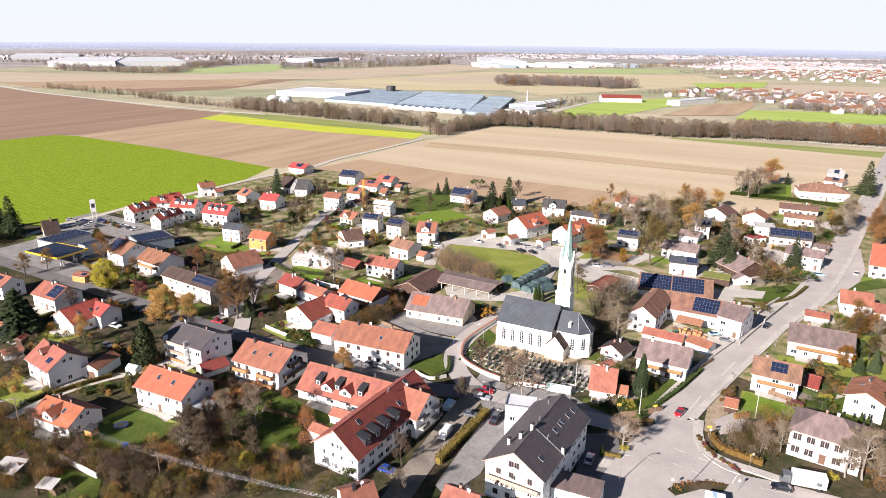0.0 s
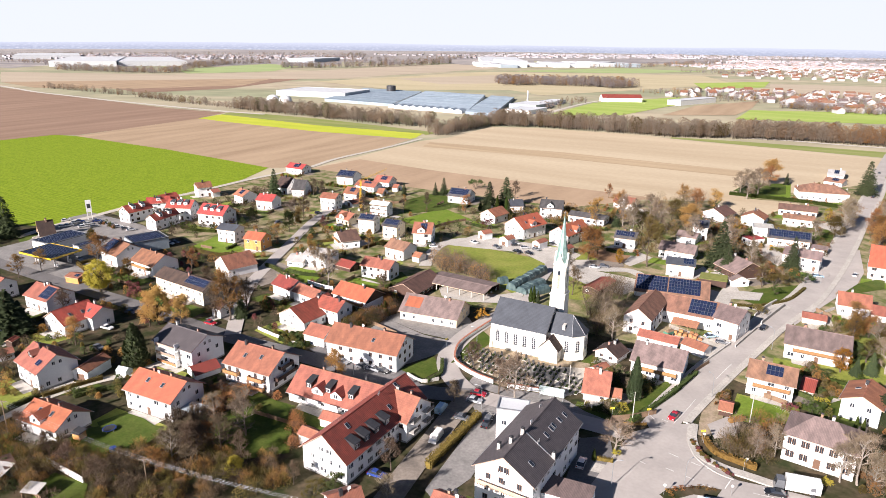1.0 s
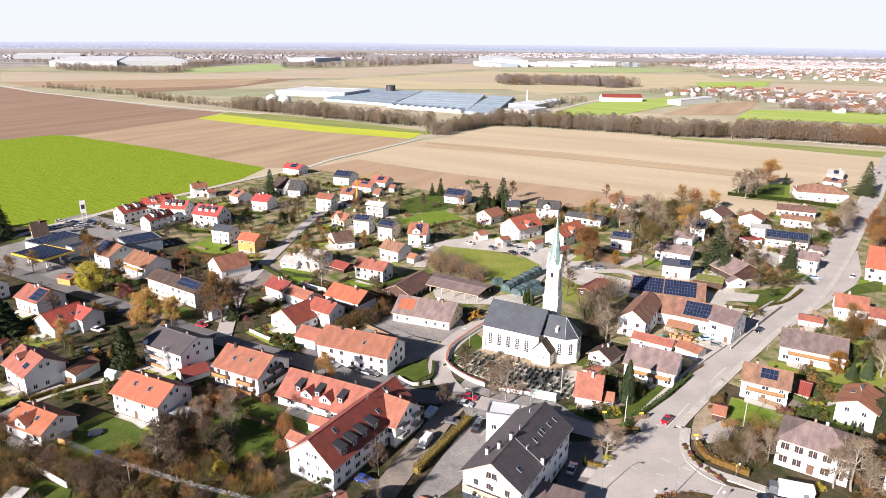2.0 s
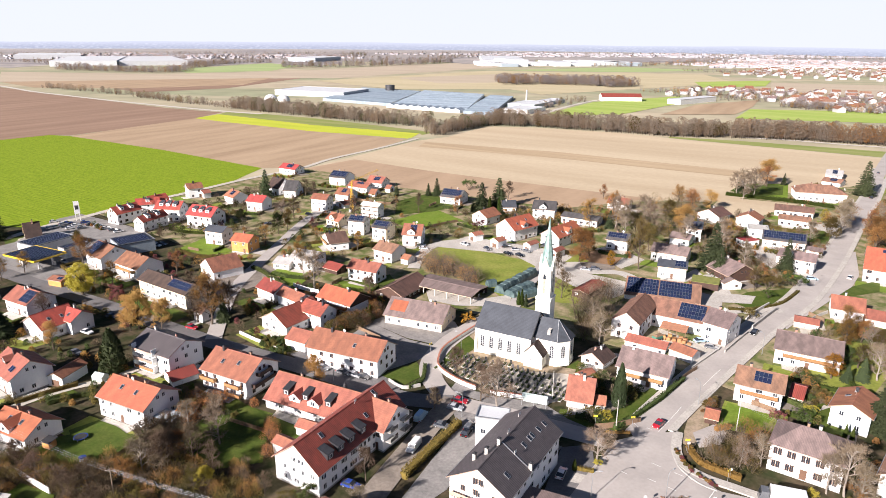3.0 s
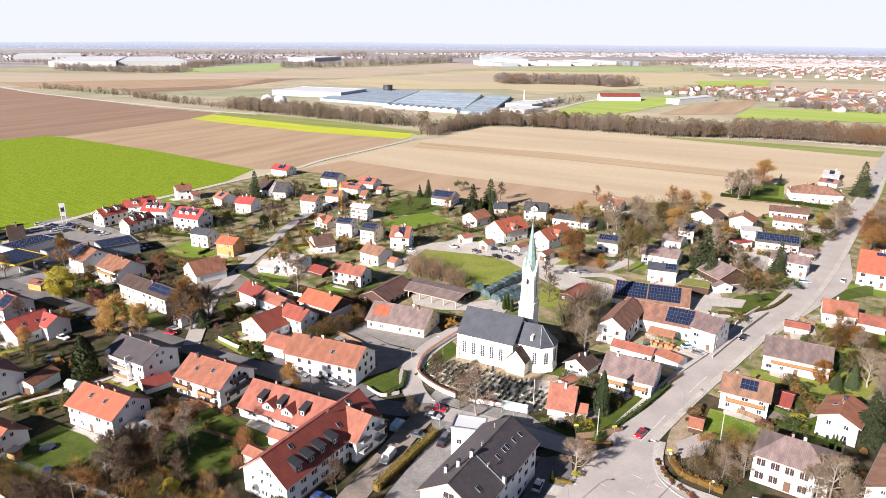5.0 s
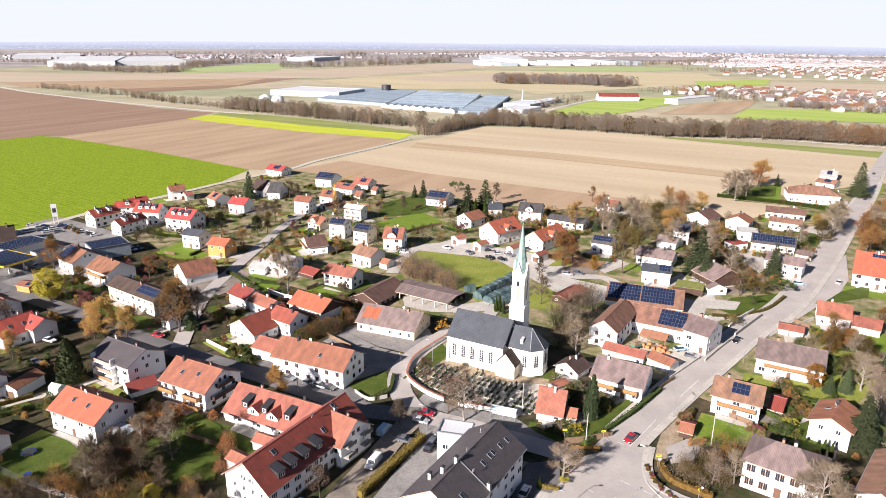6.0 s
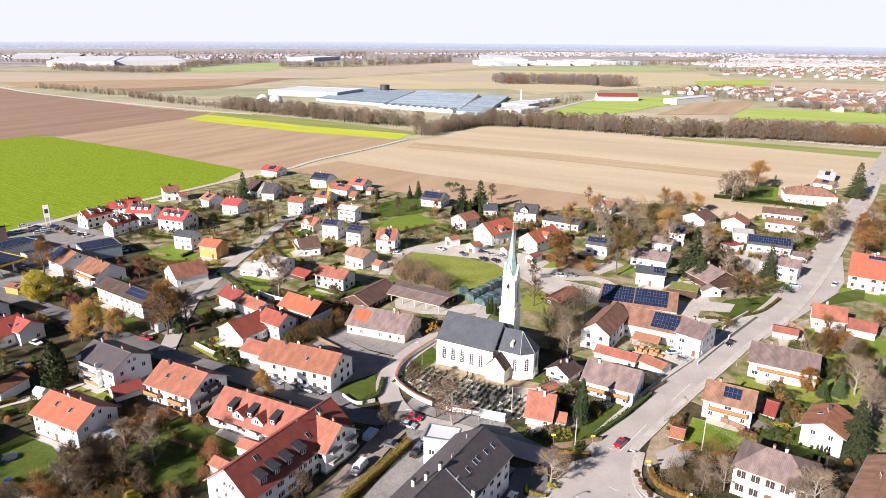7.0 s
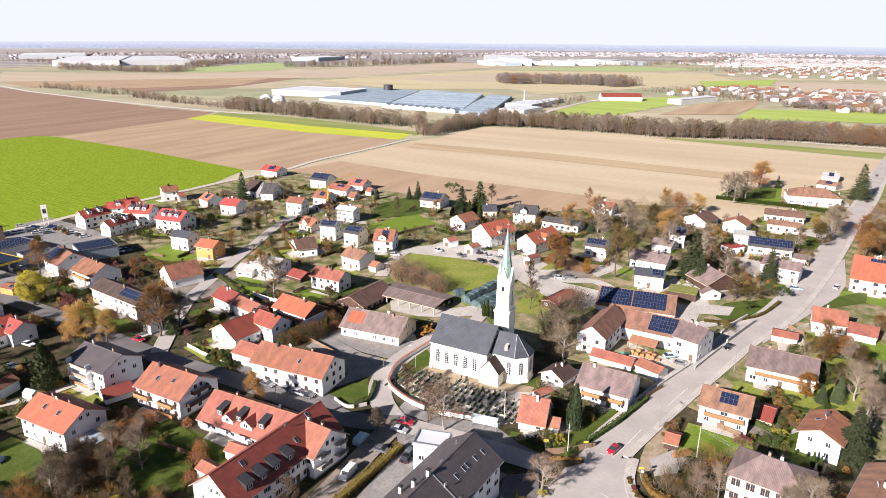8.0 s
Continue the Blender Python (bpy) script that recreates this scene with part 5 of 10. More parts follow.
patch('yard', [(-107.6, 190.6), (-93.7, 190.1), (-88.8, 184.8), (-94.9, 175.9), (-103.6, 175.9)], 0.1175, PAVING, 'pale forecourt')
patch('yard', [(-116.6, 215.4), (-101, 214.1), (-93.6, 208.5), (-104.9, 203)], 0.1200, PAVING, 'pale open yard')
patch('lawn', [(-143.7, 236.2), (-139.5, 265.6), (-90.2, 262.5), (-85.7, 234.1), (-84.1, 215.5), (-105.3, 228.3), (-130.8, 241.3)], 0.1225, MEADOW, 'green meadow in the village')
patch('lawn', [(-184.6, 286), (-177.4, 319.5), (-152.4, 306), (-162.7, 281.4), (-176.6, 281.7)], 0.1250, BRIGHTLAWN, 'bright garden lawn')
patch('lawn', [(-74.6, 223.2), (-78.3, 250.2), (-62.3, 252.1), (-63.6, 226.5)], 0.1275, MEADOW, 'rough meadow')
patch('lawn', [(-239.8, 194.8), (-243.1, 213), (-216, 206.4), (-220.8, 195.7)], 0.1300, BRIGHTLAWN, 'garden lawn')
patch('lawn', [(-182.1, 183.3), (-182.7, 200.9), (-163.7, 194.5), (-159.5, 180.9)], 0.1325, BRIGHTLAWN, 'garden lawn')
patch('lawn', [(-206.1, 322.6), (-198.1, 364), (-171.8, 344.1), (-174.9, 315), (-189.7, 296.9)], 0.1350, LAWN, 'garden lawn')
patch('lawn', [(-6.8, 167.9), (-5.8, 181.8), (5.7, 180.7), (2.4, 168.8)], 0.1375, BRIGHTLAWN, 'garden lawn')
patch('lawn', [(-33.3, 155.5), (-24.9, 180.4), (-21.7, 174.2), (-27.8, 152.5)], 0.1400, LAWN, 'garden lawn')
patch('lawn', [(-38.9, 445.4), (-33.2, 489.3), (-9.7, 504.2), (-7.4, 456.1)], 0.1425, BRIGHTLAWN, 'garden lawn')
patch('lawn', [(-15.4, 258.9), (-10.6, 272.2), (0.8, 282.7), (8.6, 291.1), (1.6, 265.8), (-7.1, 254.1)], 0.1450, LAWN, 'garden lawn')
patch('lawn', [(-143.7, 75.7), (-139.7, 88.1), (-127.8, 92.1), (-124.8, 80.2), (-131.8, 73.6)], 0.1475, LAWN, 'garden lawn')
patch('lawn', [(-131.9, 62), (-133.4, 67.9), (-123.3, 69.2), (-117.6, 64.1), (-125.6, 59.4)], 0.1500, LAWN, 'garden lawn')
patch('lawn', [(-111.4, 93.4), (-114, 103.3), (-104.1, 109.1), (-96.7, 104.7), (-98.9, 95.4)], 0.1525, LAWN, 'garden lawn')
patch('lawn', [(-168.9, 85.4), (-164.9, 97.5), (-158.7, 96.7), (-164.9, 86)], 0.1550, LAWN, 'garden lawn')
patch('lawn', [(-94, 146.6), (-89.4, 158.7), (-83.3, 153), (-85.2, 144.8)], 0.1575, LAWN, 'garden lawn')
patch('lawn', [(-89.6, 173.9), (-89.9, 186.8), (-78.4, 178.2), (-79.9, 159.1)], 0.1600, LAWN, 'garden lawn')
patch('lawn', [(-151.8, 203.2), (-139.1, 217.3), (-128.1, 208.5), (-134, 201.2)], 0.1625, LAWN, 'garden lawn')
patch('lawn', [(14.6, 277), (20.5, 294.6), (34.6, 314.6), (33.7, 299)], 0.1650, LAWN, 'garden lawn')
patch('lawn', [(11, 183.2), (28.6, 207.6), (32, 195.6), (18.6, 175.4)], 0.1675, LAWN, 'garden lawn')
patch('yard', [(-143.5, 259), (-137, 281.7), (-90.8, 283), (-79.1, 275.6), (-70.7, 260.5), (-56.2, 259.6), (-46.7, 257.7), (-53.3, 239.4), (-70.1, 243.5), (-82.5, 251.7), (-106.8, 267.3)], 0.1700, PAVING, 'pale parking yard')
patch('yard', [(-81.4, 284.5), (-80.1, 291.6), (-70.5, 297.5), (-63.3, 288.7), (-63.4, 276.3), (-74.1, 275.3), (-81.2, 274.2)], 0.1725, BARESOIL, 'bare reddish brown garden plot')
patch('lawn', [(-83.1, 269.7), (-82.4, 283.8), (-74.1, 275.3), (-79.1, 272.2)], 0.1750, MEADOW, 'small rough green')
patch('yard', [(-311.6, 147.9), (-311.8, 163.1), (-334.7, 197), (-334.4, 209.6), (-290, 207.7), (-250.2, 195.6), (-249.9, 171.4), (-260.3, 167.9), (-234.7, 140.4), (-253.6, 138.5), (-287.8, 135.2)], 0.1775, GREYYARD, 'asphalt forecourt with parked cars')
patch('yard', [(-119.1, 175), (-114.6, 186.4), (-88.8, 184.8), (-89.4, 171.6), (-100.7, 170.9)], 0.1800, GREYYARD, 'asphalt yard of the farm')
patch('yard', [(-197.6, 174), (-193.9, 192.4), (-191.9, 200.5), (-183.7, 198.5), (-175.7, 179.7), (-178.2, 164.1)], 0.1825, LANE, 'yard between the houses')
patch('yard', [(-32.9, 221), (-17.4, 214.6), (-8.8, 213.9), (-12.1, 199.4), (-28.6, 207.9)], 0.1850, GRAVEL, 'pale farmyard')
patch('yard', [(-70.9, 145.1), (-52, 147.7), (-54.3, 132.5), (-54.3, 124.2), (-53, 112.6), (-55.7, 101.9), (-59.7, 104.2), (-62.5, 135.1)], 0.1875, GREYYARD, 'shared car park')
patch('yard', [(-125.2, 143.2), (-123.2, 149), (-94, 146.6), (-85.2, 144.8), (-84.3, 137.2), (-102.4, 135.7)], 0.1900, SHADEASPHALT, 'shaded parking yard')
patch('yard', [(-37.1, 139.8), (-31.2, 144.6), (-28.2, 136.9), (-25.1, 118.1), (-33.5, 113.2)], 0.1925, SHADEASPHALT, 'house yard')
patch('yard', [(8.5, 294.9), (14.5, 312.3), (11.6, 293), (4.9, 281.5)], 0.1950, PAVING, 'pale paved driveway')
patch('yard', [(7.7, 250.9), (14.7, 258.1), (16.4, 247.7), (9.8, 235.8)], 0.1975, GRAVEL, 'pale gravel yard')
patch('field_stubble', [(-44.7, 405.3), (-41.9, 438.3), (-30.1, 439.2), (-0.4, 442.1), (-12.4, 414.2), (-17.6, 397.5), (-25, 400.8), (-32, 391)], 0.2000, STUBBLE, 'pale field edge behind the houses')
patch('lawn', [(-118.7, 100.7), (-119.7, 108.1), (-119.7, 116.2), (-108.6, 114.8), (-102.5, 110.5), (-93.7, 99.5), (-102, 91.3), (-111.5, 93.1)], 0.2025, LAWN, 'dark green garden lawn under the bare trees')
patch('lawn', [(-145.6, 78.9), (-141.6, 83.9), (-137.4, 90.6), (-131.7, 89.8), (-131.6, 83.3), (-134.6, 77.7), (-140.1, 77)], 0.2050, LAWN, 'garden lawn')
patch('lawn', [(-143.6, 84.9), (-141.5, 91.4), (-134.9, 91.9), (-122.1, 90), (-121.8, 84.4), (-131, 79.5)], 0.2075, LAWN, 'garden lawn before the orange-roofed house')
patch('lawn', [(-40.8, 458.2), (-36.3, 485.7), (-12.1, 495.2), (-10.6, 465), (-22.4, 452.3)], 0.2100, LAWN, 'garden lawn by the long hedge')
patch('lawn', [(-45.5, 301.4), (-42, 315.2), (-35.9, 305.7), (-36.4, 287.5), (-40.7, 286.4)], 0.2125, MEADOW, 'garden grass')
patch('lawn', [(2.1, 384), (13.3, 385.2), (20.9, 368.7), (14.3, 359.7), (5, 358.9)], 0.2150, LAWN, 'garden grass')
patch('lawn', [(10, 226.1), (19.7, 241.7), (30.6, 243.2), (34.3, 227), (28.6, 207.6), (19, 198.2), (11.9, 205.4)], 0.2175, MEADOW, 'garden grass behind the houses')
patch('lawn', [(27.2, 260.2), (34.4, 268.6), (38.5, 259.9), (38, 248.5), (31, 246.4), (27.2, 250.7)], 0.2200, BRIGHTLAWN, 'garden grass')
patch('lawn', [(20.4, 206.4), (23.5, 211.5), (26.2, 210.8), (23.1, 204.8)], 0.2225, LAWN, 'garden grass')
patch('yard', [(-117.2, 209.7), (-114.4, 216.6), (-98.7, 213), (-93.8, 214.8), (-86.9, 223.3), (-84.3, 213.1), (-91.6, 206.9), (-100.4, 202.6), (-111.5, 202.2)], 0.2250, PAVING, 'pale concrete yard before the open shed')
patch('yard', [(6.4, 293.7), (13.5, 306.4), (19.8, 340.1), (17.3, 284.2), (10.9, 270.3), (5.2, 273.8)], 0.2275, PAVING, 'pale forecourt beside the street')
patch('yard', [(-22.2, 260), (-20, 280.8), (-15.7, 267), (-7.3, 269.1), (-7.9, 259.9), (-18.5, 255.7)], 0.2300, PAVING, 'pale paved yard')
patch('yard', [(-43.4, 292.7), (-41, 302.5), (-35.2, 282.2), (-35.6, 261.2)], 0.2325, PAVING, 'pale paved yard')
patch('yard', [(-10.7, 349.1), (-8.4, 360.9), (5.4, 354.1), (4.9, 344.3)], 0.2350, PAVING, 'pale paved yard')
patch('junction', [(26.7, 353.2), (27, 336.2), (27.4, 317.1), (24.6, 300.1), (18.8, 283.3), (12.2, 263.8), (4.7, 241.6), (2.7, 252.8), (10.6, 274.1), (16.5, 303.3), (21.4, 345.5)], 0.2375, ASPHALT, 'widened asphalt carriageway with a parking bay')
patch('lawn', [(37.4, 526.7), (46.9, 568.4), (50.2, 570.5), (48.5, 524.1), (40, 464.6), (35.4, 433.3)], 0.2400, MEADOW, 'grass verge beside the street')
patch('yard', [(46.6, 559.4), (49.2, 561.1), (44.5, 512.2), (41, 471.3), (39.4, 473.4), (42.6, 511.1)], 0.2425, PAVING, 'pale path beside the street')
strip('track', [(-328.3, 542.7), (-326.5, 474.9), (-327.9, 413.3), (-322, 374.2), (-324.1, 347.3), (-327.1, 317.5), (-327, 290.3), (-327.2, 263.8), (-329.3, 234), (-326.6, 206), (-326, 185.5), (-320.8, 162.9)], -2.2, 2.2, 0.2450, GRAVEL, 'pale gravel farm track between the fields', 0)
strip('far_road', [(-1596.9, 716.5), (-1305.2, 673.8), (-1137.8, 638.6), (-1025.7, 626.4), (-897.2, 614), (-767, 606.9), (-658.8, 605.3), (-595.8, 610.2)], -4, 4, 0.2475, CONCRETEROAD, 'pale country road', 0)
strip('far_road', [(-63.3, 724.9), (-20.5, 730.7), (27.3, 728.4), (80.7, 732.1)], -3, 3, 0.2500, CONCRETEROAD, 'pale road along the tree belt', 0)
strip('far_road', [(-306.1, 799.2), (-313.8, 905.8), (-309.3, 1037.4), (-281.3, 1082.5)], -3, 3, 0.2525, CONCRETEROAD, 'pale lane to the glasshouses', 0)
strip('road', [(121.2, 1060.6), (70.4, 769.4), (47.9, 601.8), (37.7, 493.7), (27.9, 422.2), (20.9, 361.9), (14.5, 314.8), (7.1, 272.4), (-1.8, 243.5), (-9.1, 213.7), (-15.1, 188.6), (-19.8, 166.7), (-23.3, 145.1), (-25.2, 126.6), (-26.3, 113.4)], -4.0, 4.0, 0.2550, ASPHALT, 'grey asphalt main street', 0)
strip('road', [(-22.2, 140.4), (-13.2, 136.4), (-3.3, 136.8), (7.7, 138.5), (20.1, 139.5), (31.5, 139.7)], -4.8, 4.8, 0.2575, ASPHALT, 'asphalt side street at the junction', 0)
patch('junction', [(-20.9, 156.5), (-14, 160.6), (-13.7, 152.1), (-9.9, 146.4), (-2.7, 142.1), (5.4, 140.1), (1.7, 120.5), (-25.9, 104.5), (-24.8, 120.4), (-24.5, 139.1)], 0.2600, ASPHALT, 'grey asphalt road junction')
strip('road', [(-29.1, 147.6), (-33.6, 147.3), (-40.9, 146.9), (-54.6, 146.2), (-65.5, 144.8), (-72.3, 146.1), (-80.6, 152.6), (-86.1, 162), (-88, 174.9), (-87, 189.7), (-84.3, 202.8)], -3.2, 3.2, 0.2625, ASPHALT, 'asphalt lane by the churchyard', 0)
strip('road', [(-351.3, 138.8), (-293.8, 138.4), (-245, 137.8), (-208.2, 138.2), (-177.2, 137.3), (-150.2, 136.8), (-123.5, 138.4), (-94.9, 139), (-80.3, 139.5), (-68.9, 144.5)], -3.4, 3.4, 0.2650, SHADEASPHALT, 'village street', 0)
strip('lane', [(-69.5, 145.9), (-68.8, 132.9), (-67.6, 121.8), (-66.3, 109.1), (-64.6, 96), (-63.4, 86.2)], -3.0, 3.0, 0.2675, LANE, 'patchy lane beside the hedge', 0)
strip('lane', [(-153.2, 138.5), (-172.2, 161.1), (-182.3, 175.7), (-194, 199.2), (-208.2, 230), (-221.2, 258), (-229.7, 283.8), (-234.5, 304.8)], -2.6, 2.6, 0.2700, ASPHALT, 'narrow village lane', 0)
strip('lane', [(-134.7, 228.4), (-142, 246.8), (-143, 263.5), (-133.1, 273.9), (-108.8, 272), (-87.2, 265.2), (-71.3, 262.6), (-58.3, 268), (-45.7, 258.3)], -2.6, 2.6, 0.2725, PAVING, 'pale service lane', 0)
strip('lane', [(-90.2, 262.5), (-85.7, 234.1), (-81.4, 206.4), (-84.5, 198.5)], -2.4, 2.4, 0.2750, ASPHALT, 'lane to the meadow', 0)
strip('lane', [(-165.3, 72.4), (-165.7, 86.6), (-162.4, 97.5), (-158.3, 104.5), (-156.5, 113.6)], -1.4, 1.4, 0.2775, GRAVEL, 'pale garden path', 0)
strip('lane', [(1.9, 259.5), (-6.9, 251.1), (-10.8, 251.9), (-20.4, 237)], -2.4, 2.4, 0.2800, PAVING, 'pale driveway', 0)
strip('pavement', [(47.9, 601.8), (37.7, 493.7), (27.9, 422.2), (20.9, 361.9), (14.5, 314.8), (7.1, 272.4), (-1.8, 243.5), (-9.1, 213.7), (-15.1, 188.6), (-19.8, 166.7), (-20.8, 160.6)], 4.0, 6.0, 0.36, PAVING, 'pale concrete pavement along the main street', 0.36)
strip('pavement', [(47.9, 601.8), (37.7, 493.7), (27.9, 422.2), (20.9, 361.9), (14.5, 314.8), (7.1, 272.4), (-1.8, 243.5), (-9.1, 213.7), (-15.1, 188.6), (-19.8, 166.7), (-21.2, 158.6)], -5.6, -4.0, 0.36, PAVING, 'pale concrete pavement along the main street', 0.36)
strip('pavement', [(-14.4, 160.4), (-13.3, 152.4), (-10.4, 147.3), (-5.4, 145.2), (-0, 144.8), (5.2, 144.4)], -1.2, 1.2, 0.36, PAVING, 'pale curved pavement at the junction corner', 0.36)
patch('yard', [(-73, 149), (-73.6, 154.0), (-66.9, 152.7), (-62.6, 152.7), (-54.9, 154.6), (-46.8, 155.6), (-40, 152.4), (-31, 150.6), (-34, 149.0), (-54, 148.6)], 0.05, GREYYARD, 'grey asphalt strip outside the churchyard wall')
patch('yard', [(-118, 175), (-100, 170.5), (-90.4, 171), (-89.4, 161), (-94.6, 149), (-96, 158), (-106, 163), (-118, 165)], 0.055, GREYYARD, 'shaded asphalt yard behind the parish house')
patch('planted_bed', [(-30.4, 148.3), (-30.1, 150.7), (-24.4, 154.1), (-23.6, 152.8), (-26.6, 149.0)], 0.30, SOIL, 'planted bed beside the junction')
patch('yard', [(-31.3, 128.5), (-31.4, 132.2), (-26.9, 132.8), (-26.3, 129.5)], 0.205, PAVING, 'pale paved forecourt of the guesthouse')
patch('verge', [(-14.0, 178), (-9.6, 178), (-8.0, 165), (-10.2, 155.4), (-13.0, 156.5)], 0.06, YARDSOIL, 'leaf-strewn verge beside the street')
strip('planted_verge', [(-14.0, 151.6), (-11.4, 146.9), (-6.9, 143.3), (-2.9, 142.3)], -0.15, 1.1, 0.235, SOIL, 'narrow planted verge at the kerb', 0.1)
strip('kerb', [(-14.4, 153.1), (-11.8, 146.5), (-6.9, 142.5), (-2.6, 141.6)], -0.15, 0.15, 0.38, CONCRETE, 'pale kerb stone edging', 0.38)
strip('road_marking', [(-16, 173), (-17.3, 165.2), (-18.7, 157.9)], -0.08, 0.08, 0.2925, LINEPAINT, 'white road centre line', 0)
strip('road_marking', [(-10.2, 200.1), (-11.5, 194.4), (-12.9, 187.6)], -0.08, 0.08, 0.2950, LINEPAINT, 'white road centre line', 0)
strip('road_marking', [(-17.2, 144.4), (-14.9, 143.9)], -0.1, 0.1, 0.2975, LINEPAINT, 'white road edge dash', 0)
strip('road_marking', [(-11.9, 143.4), (-9.8, 143)], -0.1, 0.1, 0.3000, LINEPAINT, 'white road edge dash', 0)
strip('road_marking', [(-8.5, 142.9), (-6.8, 142.7)], -0.1, 0.1, 0.3025, LINEPAINT, 'white road edge dash', 0)
strip('road_marking', [(-16.6, 138.2), (-14.7, 137.9)], -0.1, 0.1, 0.3050, LINEPAINT, 'white road edge dash', 0)
strip('road_marking', [(-12.2, 137.5), (-10.3, 137.1)], -0.1, 0.1, 0.3075, LINEPAINT, 'white road edge dash', 0)
strip('road_marking', [(-8.4, 136.4), (-6.4, 136.3)], -0.1, 0.1, 0.3100, LINEPAINT, 'white road edge dash', 0)
strip('road_marking', [(-22.3, 137.8), (-20.9, 137.4)], -0.1, 0.1, 0.3125, LINEPAINT, 'white road edge dash', 0)
strip('road_marking', [(-25, 158.8), (-23.2, 157.3)], -0.1, 0.1, 0.3150, LINEPAINT, 'white road edge dash', 0)
strip('road_marking', [(-21.6, 158.3), (-20.1, 157.9)], -0.1, 0.1, 0.3175, LINEPAINT, 'white road edge dash', 0)
strip('road_marking', [(-3.9, 137.3), (-3.2, 141.1)], -0.12, 0.12, 0.3200, LINEPAINT, 'white side street line', 0)
strip('road_marking', [(1.6, 138.8), (7.6, 139.7)], -0.08, 0.08, 0.3225, LINEPAINT, 'white side street line', 0)
patch('traffic_island', [(-15.8, 128.1), (-14.6, 131), (-8.9, 135.5), (-4.4, 136.6), (-5.1, 133.5), (-9.5, 131.8), (-13.8, 126.8)], 0.3250, SOIL, 'planted traffic island with rust-brown shrubs')
belt('tree_belt', [(-1206.7, 698.1), (-1086.1, 693.9), (-971.4, 680.8), (-960.1, 703.1)], 14, 11, 90, 'bare', 'rust', 'distant line of bare autumn trees along the road', 115, 0.4, 0.8)
belt('tree_belt', [(-924.8, 676.8), (-787.2, 651.9), (-672.9, 638.1), (-603.6, 628.3)], 14, 11, 150, 'bare', 'olive', 'line of bare autumn trees along the road', 116, 0.4, 0.8)
belt('tree_belt', [(-675.3, 645.4), (-572.1, 634.8), (-478.7, 627.3), (-411.8, 622), (-362.8, 625.9)], 26, 17, 420, 'rust', 'bare', 'belt of brown autumn trees before the glasshouses', 117, 0.32, 1.0)
belt('tree_belt', [(-330, 569.3), (-328.5, 626.8), (-322.3, 683.7)], 24, 14, 170, 'olive', 'bare', 'dark scrub belt at the field corner', 118, 0.4, 1.0)
belt('tree_belt', [(-320.1, 679), (-266.5, 697.8), (-203.4, 701), (-133, 702), (-71.7, 728.7)], 30, 18, 520, 'bare', 'olive', 'long belt of bare autumn trees behind the fields', 119, 0.32, 1.0)
belt('tree_belt', [(-71.7, 728.7), (-21.1, 743.9), (27.7, 749.6), (91.4, 754.6)], 30, 19, 420, 'bare', 'rust', 'long belt of bare autumn trees behind the fields', 120, 0.32, 1.0)
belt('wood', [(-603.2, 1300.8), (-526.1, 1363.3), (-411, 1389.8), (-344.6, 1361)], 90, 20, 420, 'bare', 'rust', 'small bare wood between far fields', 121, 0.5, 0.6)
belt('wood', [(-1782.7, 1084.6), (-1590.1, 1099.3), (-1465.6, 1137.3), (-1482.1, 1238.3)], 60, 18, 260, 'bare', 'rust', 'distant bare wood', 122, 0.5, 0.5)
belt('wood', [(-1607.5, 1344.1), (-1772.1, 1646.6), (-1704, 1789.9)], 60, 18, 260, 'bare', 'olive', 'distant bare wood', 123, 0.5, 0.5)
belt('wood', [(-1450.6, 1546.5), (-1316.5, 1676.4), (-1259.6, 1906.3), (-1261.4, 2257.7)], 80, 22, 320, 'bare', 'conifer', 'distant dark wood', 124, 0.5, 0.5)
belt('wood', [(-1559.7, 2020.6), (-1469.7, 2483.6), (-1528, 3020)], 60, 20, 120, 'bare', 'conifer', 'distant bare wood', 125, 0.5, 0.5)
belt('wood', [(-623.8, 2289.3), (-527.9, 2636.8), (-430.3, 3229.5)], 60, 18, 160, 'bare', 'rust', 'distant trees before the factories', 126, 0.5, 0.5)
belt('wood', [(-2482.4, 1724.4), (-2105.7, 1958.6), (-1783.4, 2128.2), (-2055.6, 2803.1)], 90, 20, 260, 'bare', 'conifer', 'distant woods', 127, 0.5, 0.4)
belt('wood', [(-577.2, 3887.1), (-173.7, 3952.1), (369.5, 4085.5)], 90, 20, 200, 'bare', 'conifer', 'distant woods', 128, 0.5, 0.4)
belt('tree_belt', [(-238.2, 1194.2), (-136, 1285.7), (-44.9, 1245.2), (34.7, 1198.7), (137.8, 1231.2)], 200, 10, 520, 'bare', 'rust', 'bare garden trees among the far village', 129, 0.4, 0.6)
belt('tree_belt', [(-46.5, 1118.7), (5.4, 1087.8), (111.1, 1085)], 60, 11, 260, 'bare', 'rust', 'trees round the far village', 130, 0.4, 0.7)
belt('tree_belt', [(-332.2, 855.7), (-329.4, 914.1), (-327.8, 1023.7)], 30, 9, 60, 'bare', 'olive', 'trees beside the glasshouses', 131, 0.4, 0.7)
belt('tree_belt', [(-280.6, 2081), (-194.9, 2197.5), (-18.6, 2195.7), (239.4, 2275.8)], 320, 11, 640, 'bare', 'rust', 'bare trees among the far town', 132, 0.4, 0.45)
hedge([(-62.5, 135.7), (-62.8, 126.1), (-63, 117.8), (-63, 111)], 1.8, 2.2, 'autumnhedge', 'long clipped yellow-brown hedge')
hedge([(-41.5, 445.4), (-21.7, 446.1), (-0.7, 446.6), (21.5, 442.6)], 3.2, 2.2, 'thuja', 'long thick clipped green hedge along the field')
